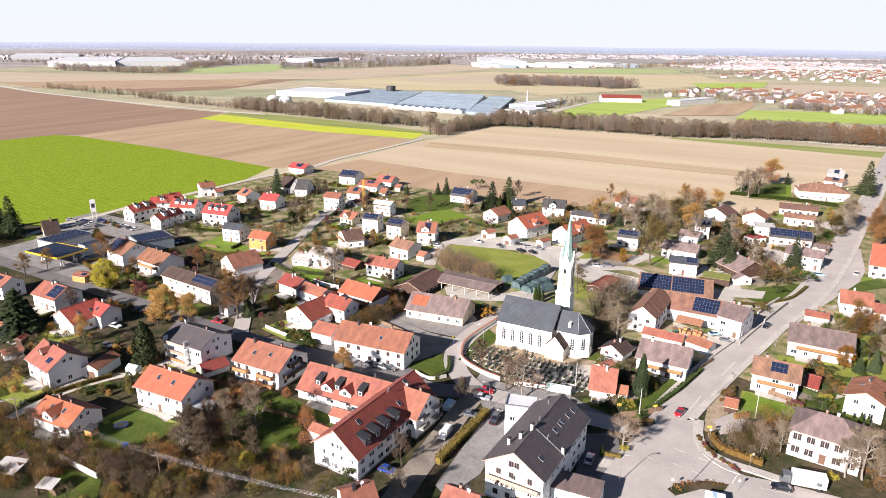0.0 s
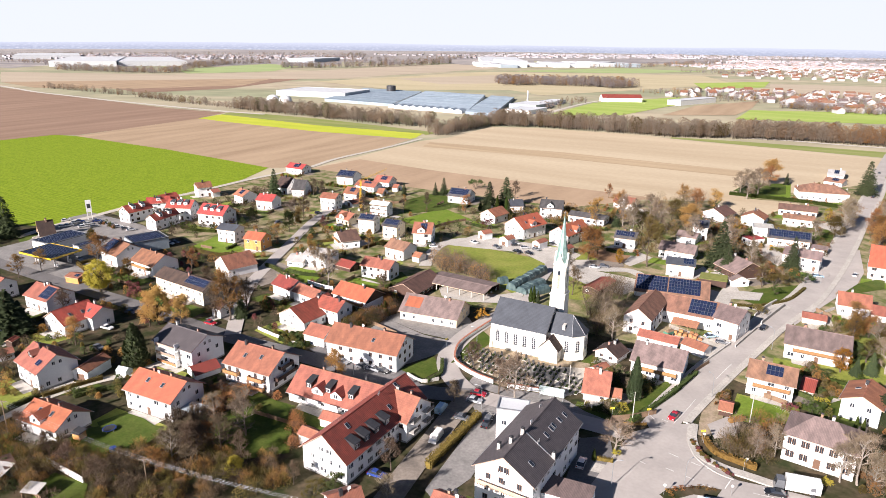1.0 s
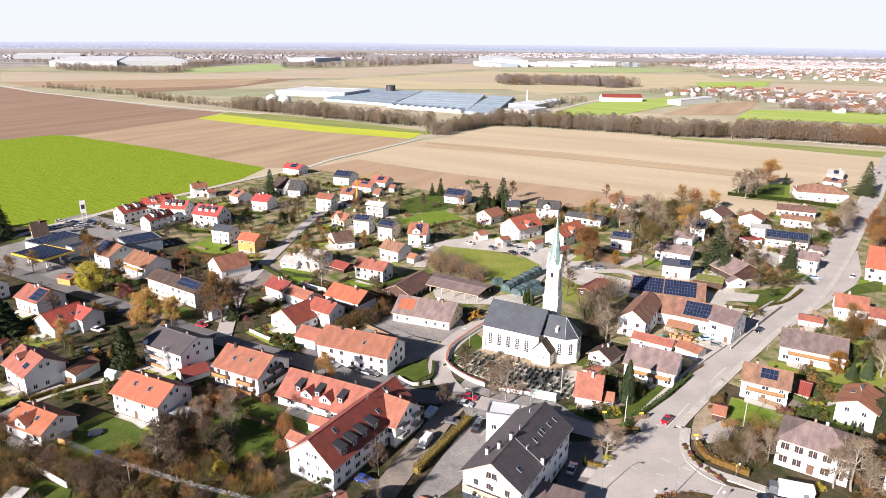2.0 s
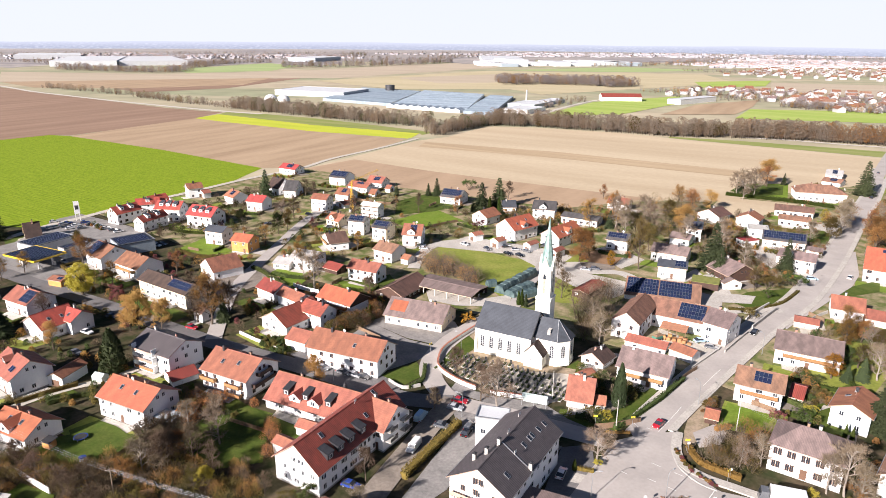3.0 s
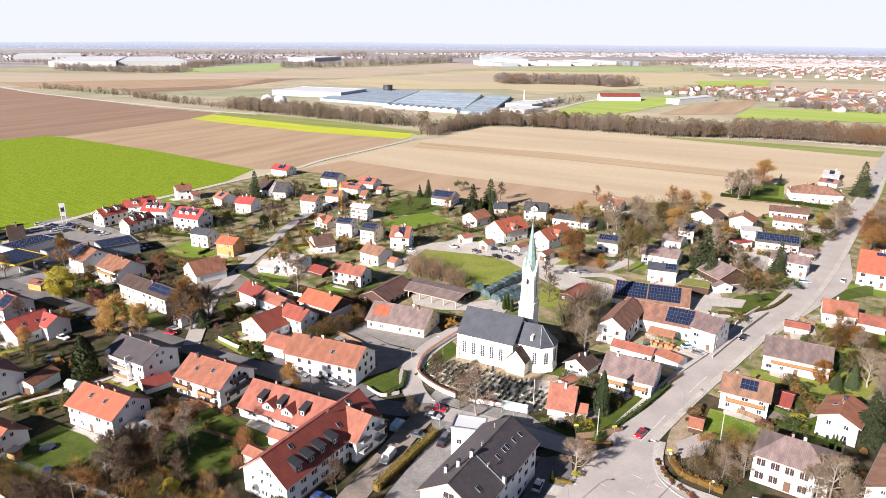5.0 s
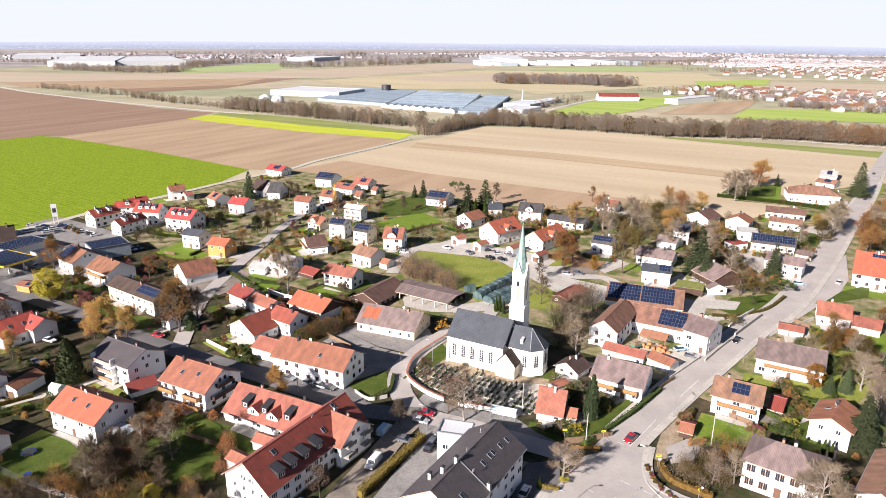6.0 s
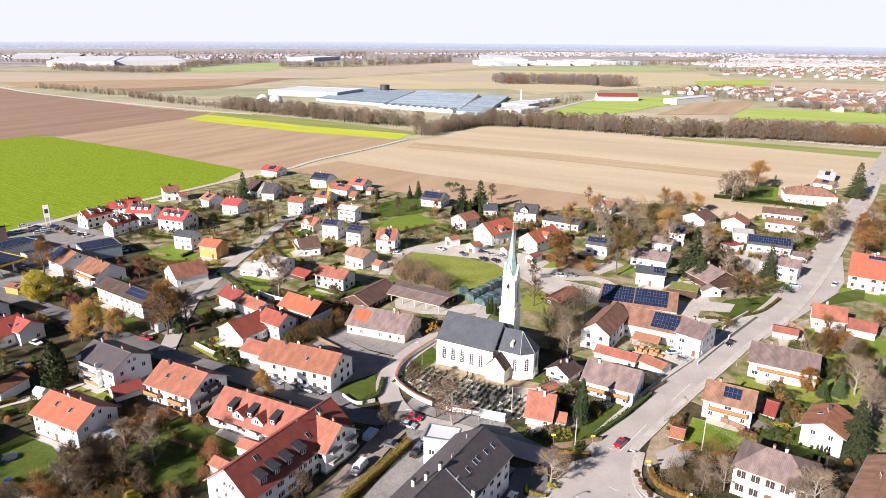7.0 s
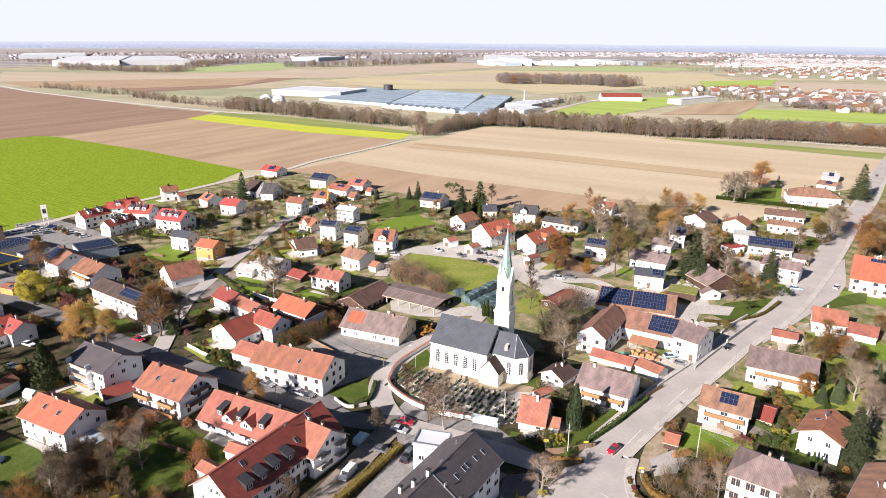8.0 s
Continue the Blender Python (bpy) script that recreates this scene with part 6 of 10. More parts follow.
hedge([(-28.4, 153.7), (-25.5, 161.1), (-21.5, 174.3)], 1.2, 1.6, 'green', 'clipped garden hedge by the street')
hedge([(-21.5, 174.3), (-18.4, 188.2)], 1.2, 1.6, 'green', 'dark clipped garden hedge row')
hedge([(-85.9, 157.7), (-82, 149.7), (-83.1, 144.4)], 1.0, 1.4, 'green', 'clipped hedge around the lawn')
hedge([(-14.4, 249.7), (-7.1, 254.1), (1.6, 265.8), (6.4, 282.5)], 1.0, 1.2, 'olive', 'olive-brown clipped garden hedge')
hedge([(-11.2, 155), (-7.9, 150.1), (-3.4, 148.9), (1.4, 148.1)], 1.2, 1.6, 'rust', 'rust-brown hedge by the pavement')
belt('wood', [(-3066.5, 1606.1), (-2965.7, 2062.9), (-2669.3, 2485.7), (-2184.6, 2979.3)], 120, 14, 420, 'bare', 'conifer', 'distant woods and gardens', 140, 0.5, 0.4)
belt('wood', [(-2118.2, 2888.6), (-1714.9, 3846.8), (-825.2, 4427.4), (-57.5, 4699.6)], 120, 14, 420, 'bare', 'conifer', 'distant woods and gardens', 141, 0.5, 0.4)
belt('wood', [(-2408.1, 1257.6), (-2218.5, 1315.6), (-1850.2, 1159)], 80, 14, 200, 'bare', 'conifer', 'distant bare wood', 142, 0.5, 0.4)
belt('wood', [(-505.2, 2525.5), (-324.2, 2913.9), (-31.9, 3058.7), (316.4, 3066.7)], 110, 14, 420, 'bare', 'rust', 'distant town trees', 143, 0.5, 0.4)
strip('garden_wall', [(-10.7, 212.8), (-8.6, 221.8), (-6.2, 231.5)], -0.15, 0.15, 1.1, CONCRETE, 'pale concrete garden wall beside the street', 1.1, 'wall', 'thing')
strip('garden_wall', [(-7.9, 241.6), (-5.5, 252), (-2.3, 261.5)], -0.2, 0.2, 1.5, CONCRETE, 'pale concrete retaining wall', 1.5, 'wall', 'thing')
strip('garden_wall', [(-5.3, 236.3), (-2.5, 247.1), (0.5, 258.1)], -0.2, 0.2, 1.5, CONCRETE, 'pale concrete retaining wall', 1.5, 'wall', 'thing')
strip('garden_wall', [(-32.7, 151.4), (-28.4, 154.9), (-23.6, 160.3)], -0.075, 0.075, 1.6, TIMBER, 'brown timber board fence', 1.6, 'wall', 'thing')
strip('garden_wall', [(-141.1, 144.7), (-135.4, 144.2), (-127.8, 143)], -0.15, 0.15, 1.0, WALLS["white"], 'low white rendered garden wall', 1.0, 'wall', 'thing')
strip('garden_wall', [(-149.3, 146), (-141.1, 144.7)], -0.15, 0.15, 1.0, WALLS["white"], 'low white rendered garden wall', 1.0, 'wall', 'thing')
strip('garden_wall', [(-138.3, 69.3), (-131.2, 69.1), (-124.5, 69)], -0.15, 0.15, 1.4, WALLS["white"], 'weathered pale garden wall', 1.4, 'wall', 'thing')
strip('garden_wall', [(-135.9, 61.8), (-126.3, 61)], -0.06, 0.06, 1.3, TIMBER, 'weathered brown timber garden fence', 1.3, 'wall', 'thing')
strip('garden_wall', [(-109.4, 73.4), (-108.2, 77.6), (-106.2, 80.4)], -0.06, 0.06, 1.2, TIMBER, 'weathered brown timber garden fence', 1.2, 'wall', 'thing')
strip('garden_wall', [(-179.6, 187.1), (-170, 183.1), (-162.1, 180.7)], -0.06, 0.06, 1.2, TIMBER, 'weathered brown timber garden fence', 1.2, 'wall', 'thing')
strip('garden_wall', [(-163.4, 187.1), (-155.5, 186.1), (-150.3, 186.4)], -0.06, 0.06, 1.6, WALLS["white"], 'white board fence between gardens', 1.6, 'wall', 'thing')
strip('garden_wall', [(-19.5, 184.9), (-17.9, 191.8), (-16.2, 196.9)], -0.06, 0.06, 1.4, TIMBER, 'dark brown timber garden fence', 1.4, 'wall', 'thing')
strip('garden_wall', [(-17.7, 196.1), (-14.6, 206.7), (-12.3, 214.7)], -0.15, 0.15, 0.9, CONCRETE, 'low concrete garden wall', 0.9, 'wall', 'thing')
strip('garden_wall', [(-3, 185.2), (5.6, 182.7)], -0.06, 0.06, 1.4, TIMBER, 'timber fence by the garage', 1.4, 'wall', 'thing')
strip('garden_wall', [(10.7, 259.9), (15.6, 255.7)], -0.1, 0.1, 1.4, TIMBER, 'brown fence along the yard', 1.4, 'wall', 'thing')
strip('garden_wall', [(16.5, 265.2), (12, 255.9), (9.6, 245.3)], -0.125, 0.125, 1.1, CONCRETE, 'low wall along the driveway', 1.1, 'wall', 'thing')
strip('garden_wall', [(-127.5, 169.9), (-116.7, 168.1), (-107.4, 165.9)], -0.06, 0.06, 1.2, TIMBER, 'weathered brown timber garden fence', 1.2, 'wall', 'thing')
strip('garden_wall', [(-90.1, 145), (-84.5, 143.6), (-81, 147.2)], -0.125, 0.125, 1.0, CONCRETE, 'low concrete wall beside the lane', 1.0, 'wall', 'thing')
strip('garden_wall', [(-246.3, 314.8), (-207.9, 313.1), (-208.4, 326.2)], -0.06, 0.06, 1.4, TIMBER, 'timber fence beside the field', 1.4, 'wall', 'thing')
strip('garden_wall', [(-163.2, 265.6), (-159.9, 288.2), (-154, 302.4)], -0.06, 0.06, 1.4, TIMBER, 'timber fence by the lawn', 1.4, 'wall', 'thing')
hedge([(-30.2, 148.6), (-29.9, 150.4), (-24.5, 153.7)], 0.8, 0.9, 'rust', 'low brown clipped hedge round a planted bed')
hedge([(-31.0, 133.4), (-27.5, 134.2)], 0.7, 1.2, 'autumnhedge', 'short autumn hedge before the guesthouse yard')
hedge([(-159.7, 89.1), (-157.3, 94), (-153.9, 98.9)], 1.2, 1.5, 'green', 'clipped green garden hedge row')
hedge([(-166.8, 84.9), (-164.8, 92.4), (-162.2, 99.1)], 1.2, 1.6, 'olive', 'clipped green garden hedge row')
hedge([(-159.3, 213.4), (-137.7, 202.7), (-126.5, 205.8)], 1.2, 1.6, 'green', 'clipped green garden hedge row')
hedge([(-237.7, 193.1), (-223.8, 192), (-212, 197.3)], 1.2, 1.6, 'olive', 'clipped green garden hedge row')
hedge([(-191.9, 193.6), (-183.9, 191.8), (-166.2, 185.4)], 1.2, 1.6, 'green', 'clipped green garden hedge row')
hedge([(-6.6, 165.9), (-3.6, 168.9)], 1.2, 1.6, 'rust', 'clipped green garden hedge row')
hedge([(6.6, 190.9), (10.8, 189.2), (14.9, 186.8)], 1.2, 1.8, 'green', 'clipped green garden hedge row')
hedge([(28.3, 223.4), (23.9, 224.3), (19.3, 215.9)], 1.2, 1.8, 'green', 'clipped green garden hedge row')
hedge([(-38.6, 154), (-34.9, 154.5), (-32.3, 152.9)], 1.0, 1.5, 'green', 'clipped green garden hedge row')
hedge([(-171.1, 233.9), (-167.2, 246.6), (-149, 233)], 1.0, 1.5, 'olive', 'clipped green garden hedge row')
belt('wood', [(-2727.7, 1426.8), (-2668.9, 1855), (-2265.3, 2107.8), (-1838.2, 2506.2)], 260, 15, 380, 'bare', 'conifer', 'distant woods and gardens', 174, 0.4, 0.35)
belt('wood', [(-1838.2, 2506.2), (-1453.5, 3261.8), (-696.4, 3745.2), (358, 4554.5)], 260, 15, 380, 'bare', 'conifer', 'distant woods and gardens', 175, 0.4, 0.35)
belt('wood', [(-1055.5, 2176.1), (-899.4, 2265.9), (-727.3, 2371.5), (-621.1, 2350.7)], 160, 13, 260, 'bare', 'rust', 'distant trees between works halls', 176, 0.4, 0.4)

# distance: a low glowing rim, haze painted in, where the plain meets the sky
rim = bpy.data.materials.new("hazy distance")
rim.use_nodes = True
rn, rl = rim.node_tree.nodes, rim.node_tree.links
rb = rn["Principled BSDF"]
rb.inputs["Roughness"].default_value = 1.0
rt = rn.new("ShaderNodeTexCoord")
rm = rn.new("ShaderNodeMapping")
rm.inputs["Scale"].default_value = (0.05, 0.05, 0.2)
rv = rn.new("ShaderNodeTexNoise")
rv.inputs["Scale"].default_value, rv.inputs["Detail"].default_value = 1.0, 8
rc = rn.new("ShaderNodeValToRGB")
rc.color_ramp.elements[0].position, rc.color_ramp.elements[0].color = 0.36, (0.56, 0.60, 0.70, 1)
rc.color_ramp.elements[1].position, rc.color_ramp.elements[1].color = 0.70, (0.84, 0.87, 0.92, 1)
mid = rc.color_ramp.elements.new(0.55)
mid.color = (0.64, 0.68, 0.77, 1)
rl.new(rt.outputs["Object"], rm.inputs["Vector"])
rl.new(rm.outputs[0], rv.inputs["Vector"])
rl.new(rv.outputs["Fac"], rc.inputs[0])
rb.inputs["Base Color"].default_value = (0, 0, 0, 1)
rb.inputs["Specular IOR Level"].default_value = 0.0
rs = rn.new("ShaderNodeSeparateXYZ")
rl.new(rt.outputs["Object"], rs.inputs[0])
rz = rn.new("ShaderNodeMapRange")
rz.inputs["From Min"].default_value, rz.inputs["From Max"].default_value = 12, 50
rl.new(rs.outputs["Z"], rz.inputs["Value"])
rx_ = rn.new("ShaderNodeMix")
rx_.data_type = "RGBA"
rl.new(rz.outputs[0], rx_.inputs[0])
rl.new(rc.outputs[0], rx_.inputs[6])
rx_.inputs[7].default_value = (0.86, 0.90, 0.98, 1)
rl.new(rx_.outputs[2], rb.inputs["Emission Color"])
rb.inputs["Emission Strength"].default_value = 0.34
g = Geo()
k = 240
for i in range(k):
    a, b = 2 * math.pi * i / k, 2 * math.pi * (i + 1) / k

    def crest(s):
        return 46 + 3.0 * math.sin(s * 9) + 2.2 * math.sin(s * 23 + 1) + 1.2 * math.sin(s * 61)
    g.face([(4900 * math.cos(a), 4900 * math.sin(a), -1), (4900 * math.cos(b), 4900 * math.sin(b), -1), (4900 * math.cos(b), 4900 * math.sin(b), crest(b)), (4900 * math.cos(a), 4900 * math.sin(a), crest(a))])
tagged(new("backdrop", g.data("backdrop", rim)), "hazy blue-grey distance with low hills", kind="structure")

# added glowing ring that stands in for the bright low sky
haze = bpy.data.materials.new("pale horizon sky")
haze.use_nodes = True
hn, hl = haze.node_tree.nodes, haze.node_tree.links
hb_ = hn["Principled BSDF"]
hb_.inputs["Base Color"].default_value = (0, 0, 0, 1)
hb_.inputs["Roughness"].default_value, hb_.inputs["Specular IOR Level"].default_value = 1.0, 0.0
ht = hn.new("ShaderNodeTexCoord")
hs = hn.new("ShaderNodeSeparateXYZ")
hr_ = hn.new("ShaderNodeMapRange")
hr_.inputs["From Max"].default_value = 430
hc = hn.new("ShaderNodeValToRGB")
hc.color_ramp.elements[0].color, hc.color_ramp.elements[1].color = (0.89, 0.925, 0.95, 1), (0.87, 0.92, 0.965, 1)
hl.new(ht.outputs["Object"], hs.inputs[0])
hl.new(hs.outputs["Z"], hr_.inputs["Value"])
hl.new(hr_.outputs[0], hc.inputs[0])
hl.new(hc.outputs[0], hb_.inputs["Emission Color"])
hb_.inputs["Emission Strength"].default_value = 0.365
g = Geo()
for i in range(96):
    a, b = 2 * math.pi * i / 96, 2 * math.pi * (i + 1) / 96
    g.face([(4960 * math.cos(a), 4960 * math.sin(a), -1), (4960 * math.cos(b), 4960 * math.sin(b), -1), (4960 * math.cos(b), 4960 * math.sin(b), 430), (4960 * math.cos(a), 4960 * math.sin(a), 430)])
tagged(new("backdrop", g.data("backdrop", haze)), "pale bright sky above the horizon", kind="structure")

# ---- church ----
PLASTER = mat("church plaster", (0.84, 0.81, 0.71), (0.77, 0.74, 0.64), 4.0, 0.9, bump=0.15)
COPPER = mat("patina copper", (0.10, 0.185, 0.165), (0.25, 0.34, 0.315), 1.2, 0.55, metal=0.2, bump=0.1)
SLATE = ROOFS["slate"]


LOUVRE = mat("weathered louvre boards", (0.40, 0.35, 0.26), (0.30, 0.26, 0.20), 1.0, 0.85)


def lancet(parent, x, y, z, turn, w, h, louvre=False):
    """A pointed window: a stone surround, the glass and its bars."""
    pts = [(-w / 2, 0), (w / 2, 0), (w / 2, h - w)] + [(w / 2 - w * (1 - math.cos(a)), h - w + w * math.sin(a)) for a in (0.35, 0.7, 1.0)] + [(-w / 2 + w * (1 - math.cos(a)), h - w + w * math.sin(a)) for a in (1.0, 0.7, 0.35)] + [(-w / 2, h - w)]

    def ring(s, d):
        return [(px * s, d, (pz - h / 2) * (1 + (s - 1) * w / h) + h / 2) for px, pz in pts]
    g = Geo()
    a, b = ring(1.22, -0.06), ring(1.0, -0.06)
    c = ring(1.22, 0.05)
    for i in range(len(pts)):
        j = (i + 1) % len(pts)
        g.face([a[i], a[j], b[j], b[i]])
        g.face([a[j], a[i], c[i], c[j]])
    ob = part("window", g, (PLASTER,), parent, at=pose(x, y, z, 0, 0, turn))
    p = Geo()
    p.face(ring(1.0, -0.015))
    part("pane", p, (GLASS,), ob)
    if louvre:
        for k in range(int((h - 1.6) / 0.28)):
            part("slat", shared(("slat", w), lambda: Geo().hull([(-w / 2, -0.07, 0), (w / 2, -0.07, 0), (w / 2, -0.02, 0.14), (-w / 2, -0.02, 0.14)], [(-w / 2, -0.07, 0.03), (w / 2, -0.07, 0.03), (w / 2, -0.02, 0.2), (-w / 2, -0.02, 0.2)]).data("slat", LOUVRE)), (), ob, at=pose(0, 0, 0.15 + k * 0.28))
        return
    q = Geo().box(-0.045, -0.05, 0, 0.045, -0.02, h - 0.1)
    zz = 0.6
    while zz < h - 0.5:
        q.box(-w / 2, -0.045, zz - 0.03, w / 2, -0.02, zz + 0.03)
        zz += 0.6
    part("glazing_bar", q, (FRAME,), ob)


church = thing("church", -69.3, 181.7, 2.0, 0, "cream village church with slate roof and slim green copper spire", "church")
NX0, NX1, NH, NE, NR = -9.1, 9.0, 7.4, 8.2, 14.2
g = Geo().along_x([(-NH + 0.35, 0), (NH - 0.35, 0), (NH - 0.35, NE), (0, NR - 0.3), (-NH + 0.35, NE)], NX0 + 0.2, NX1)
part("nave_wall", g, (PLASTER,), church)
part("plinth", Geo().box(NX0, -NH + 0.15, 0, NX1 + 0.05, NH - 0.15, 0.8), (PLASTER,), church)
part("cornice", Geo().box(NX0 + 0.1, -NH + 0.1, NE - 0.35, NX1 + 0.02, -NH + 0.35, NE - 0.05), (PLASTER,), church)
part("cornice", Geo().box(NX0 + 0.1, NH - 0.35, NE - 0.35, NX1 + 0.02, NH - 0.1, NE - 0.05), (PLASTER,), church)
r = Geo()
for s in (-1, 1):
    a = [(NX0, 0, NR), (NX1 + 0.1, 0, NR), (NX1 + 0.1, s * NH, NE), (NX0, s * NH, NE)]
    r.hull([(p, q, z - 0.2) for p, q, z in (a[::-1] if s < 0 else a)], a[::-1] if s < 0 else a)
r.along_x([(-0.2, NR - 0.05), (0.2, NR - 0.05), (0, NR + 0.14)], NX0, NX1 + 0.1)
part("nave_roof", r, (SLATE,), church, "blue-grey slate roof")
for i in range(5):
    lancet(church, NX0 + 2.6 + i * 2.95, -NH + 0.35, 2.3, 0, 1.25, 4.3)
    lancet(church, NX0 + 2.6 + i * 2.95, NH - 0.35, 2.3, 180, 1.25, 4.3)
# thin dark strip added for the shadow line between nave and chancel
part("gable_coping", Geo().along_x([(-NH + 0.1, NE - 0.1), (0, NR - 0.1), (NH - 0.1, NE - 0.1), (NH - 0.1, NE + 0.12), (0, NR + 0.16), (-NH + 0.1, NE + 0.12)], NX1 + 0.1, NX1 + 0.4), (DARKMETAL,), church)
part("buttress", Geo().hull([(NX0 + 0.2, -NH - 0.4, 0), (NX0 + 1.0, -NH - 0.4, 0), (NX0 + 1.0, -NH + 0.4, 0), (NX0 + 0.2, -NH + 0.4, 0)], [(NX0 + 0.2, -NH + 0.1, 6), (NX0 + 1.0, -NH + 0.1, 6), (NX0 + 1.0, -NH + 0.4, 6), (NX0 + 0.2, -NH + 0.4, 6)]), (PLASTER,), church)
# chancel with a three-sided end
CW, CE, CR, CX = 4.9, 8.0, 13.0, 16.4
ring = [(NX1, -CW), (CX, -CW), (CX + 3.0, -CW * 0.42), (CX + 3.0, CW * 0.42), (CX, CW), (NX1, CW)]


def grown(k):
    return [(NX1, -CW - k), (CX + k * 0.4, -CW - k), (CX + 3.0 + k, -CW * 0.42 - k * 0.4), (CX + 3.0 + k, CW * 0.42 + k * 0.4), (CX + k * 0.4, CW + k), (NX1, CW + k)]


part("chancel_wall", Geo().hull([(*p, 0) for p in ring], [(*p, CE) for p in ring]), (PLASTER,), church)
part("plinth", Geo().hull([(*p, 0) for p in grown(0.18)], [(*p, 0.9) for p in grown(0.18)]), (PLASTER,), church)
part("cornice", Geo().hull([(*p, CE - 0.4) for p in grown(0.14)], [(*p, CE - 0.02) for p in grown(0.22)]), (PLASTER,), church)
r = Geo()
e = [(*p, CE) for p in grown(0.4)]
apex0, apex1 = (NX1 + 0.5, 0, CR), (CX - 1.4, 0, CR)
r.face([e[0], e[1], apex1, apex0])
r.face([e[1], e[2], apex1])
r.face([e[2], e[3], apex1])
r.face([e[3], e[4], apex1])
r.face([e[4], e[5], apex0, apex1])
r.face(e[::-1])
r.face([e[5], e[0], apex0])
part("chancel_roof", r, (SLATE,), church, "blue-grey slate roof")
g = Geo()
for q in (e[1], e[2]):
    g.tube(apex1, q, 0.09, 0.09, 4)
part("hip_flashing", g, (METAL,), church)
part("roof_dormer", Geo().hull([(13.0, -4.0, 9.0), (13.9, -4.0, 9.0), (13.9, -2.4, 9.0), (13.0, -2.4, 9.0)], [(13.0, -4.0, 10.7), (13.9, -4.0, 10.7), (13.9, -2.4, 10.9), (13.0, -2.4, 10.9)]), (CONCRETE,), church)
lancet(church, 14.9, -CW, 2.6, 0, 1.2, 4.2)
lancet(church, CX + 1.5, -CW * 0.71, 2.6, math.degrees(math.atan2(CW * 0.58, 3.0)), 1.2, 4.2)
lancet(church, CX + 3.0, 0, 2.6, 90, 1.2, 4.2)
# tower
TX, TY, TS = 8.33, 6.41, 2.07


def square(s):
    return [(TX - s, TY - s), (TX + s, TY - s), (TX + s, TY + s), (TX - s, TY + s)]


tw = Geo().hull([(*p, 0) for p in square(TS + 0.25)], [(*p, 16.6) for p in square(TS + 0.25)])
tw.hull([(*p, 16.6) for p in square(TS + 0.45)], [(*p, 17.1) for p in square(TS + 0.4)])
c = 0.75
oct_ring = [(TX + px, TY + py) for px, py in ((-TS + c, -TS), (TS - c, -TS), (TS, -TS + c), (TS, TS - c), (TS - c, TS), (-TS + c, TS), (-TS, TS - c), (-TS, -TS + c))]
tw.hull([(*p, 17.0) for p in oct_ring], [(*p, 27.0) for p in oct_ring])
for sx in (-1, 1):
    for sy in (-1, 1):
        tw.hull([(TX + sx * (TS - 0.5) + dx, TY + sy * (TS - 0.5) + dy, 16.9) for dx, dy in ((-0.5, -0.5), (0.5, -0.5), (0.5, 0.5), (-0.5, 0.5))],
                [(TX + sx * (TS - 0.6) + dx, TY + sy * (TS - 0.6) + dy, 26.0) for dx, dy in ((-0.4, -0.4), (0.4, -0.4), (0.4, 0.4), (-0.4, 0.4))])
tower = part("tower", tw, (PLASTER,), church, "slim white plastered bell tower")
for turn, dx, dy in ((0, 0, -1), (90, 1, 0), (180, 0, 1), (270, -1, 0)):
    m = Matrix.Translation((TX, TY, 0)) @ pose(0, 0, 0, 0, 0, turn)
    gb = Geo()
    gb.v.extend([(-1.5, -TS - 0.1, 26.0), (1.5, -TS - 0.1, 26.0), (0, -TS - 0.1, 30.2), (-1.5, -TS + 0.9, 26.0), (1.5, -TS + 0.9, 26.0), (0, -TS + 1.6, 30.2)])
    gb.f.extend([(0, 1, 2), (5, 4, 3), (0, 2, 5, 3), (1, 4, 5, 2), (0, 3, 4, 1)])
    gb.m.extend([0] * 5)
    part("gablet", gb, (PLASTER,), tower, at=m)
    q = m @ Vector((0, -TS, 18.6))
    lancet(church, q.x, q.y, q.z, turn, 0.85, 6.3, True)
sp = Geo()
prof = [(2.15, 26.6), (1.72, 29.5), (1.0, 34.2), (0.46, 38.6), (0.1, 41.6)]
rings = [[(TX + r0 * math.cos(math.pi / 8 + math.pi / 4 * i), TY + r0 * math.sin(math.pi / 8 + math.pi / 4 * i), z0) for i in range(8)] for r0, z0 in prof]
for lo, hi in zip(rings, rings[1:]):
    sp.hull(lo, hi)
part("spire", sp, (COPPER,), church, "pale green copper spire")
part("finial", Geo().tube((TX, TY, 41.5), (TX, TY, 43.2), 0.07, 0.04, 6).box(TX - 0.4, TY - 0.04, 42.5, TX + 0.4, TY + 0.04, 42.6), (METAL,), church)
# sacristy
sx, sy, sw, sd = 10.6, -8.8, 5.6, 4.6
g = Geo()
n0 = [(sx - sw / 2, sy), (sx + sw / 2, sy), (sx + sw / 2, sy + sd), (sx - sw / 2, sy + sd)]
g.hull([(*p, 0) for p in n0], [(*p, 4.4) for p in n0])
g.v.extend([(sx - sw / 2, sy, 4.4), (sx + sw / 2, sy, 4.4), (sx, sy, 7.6), (sx - sw / 2, sy + sd, 4.4), (sx + sw / 2, sy + sd, 4.4), (sx, sy + sd, 7.6)])
k = len(g.v) - 6
g.f.extend([(k, k + 1, k + 2), (k + 5, k + 4, k + 3), (k, k + 2, k + 5, k + 3), (k + 1, k + 4, k + 5, k + 2)])
g.m.extend([0] * 4)
part("sacristy_wall", g, (PLASTER,), church)
r = Geo()
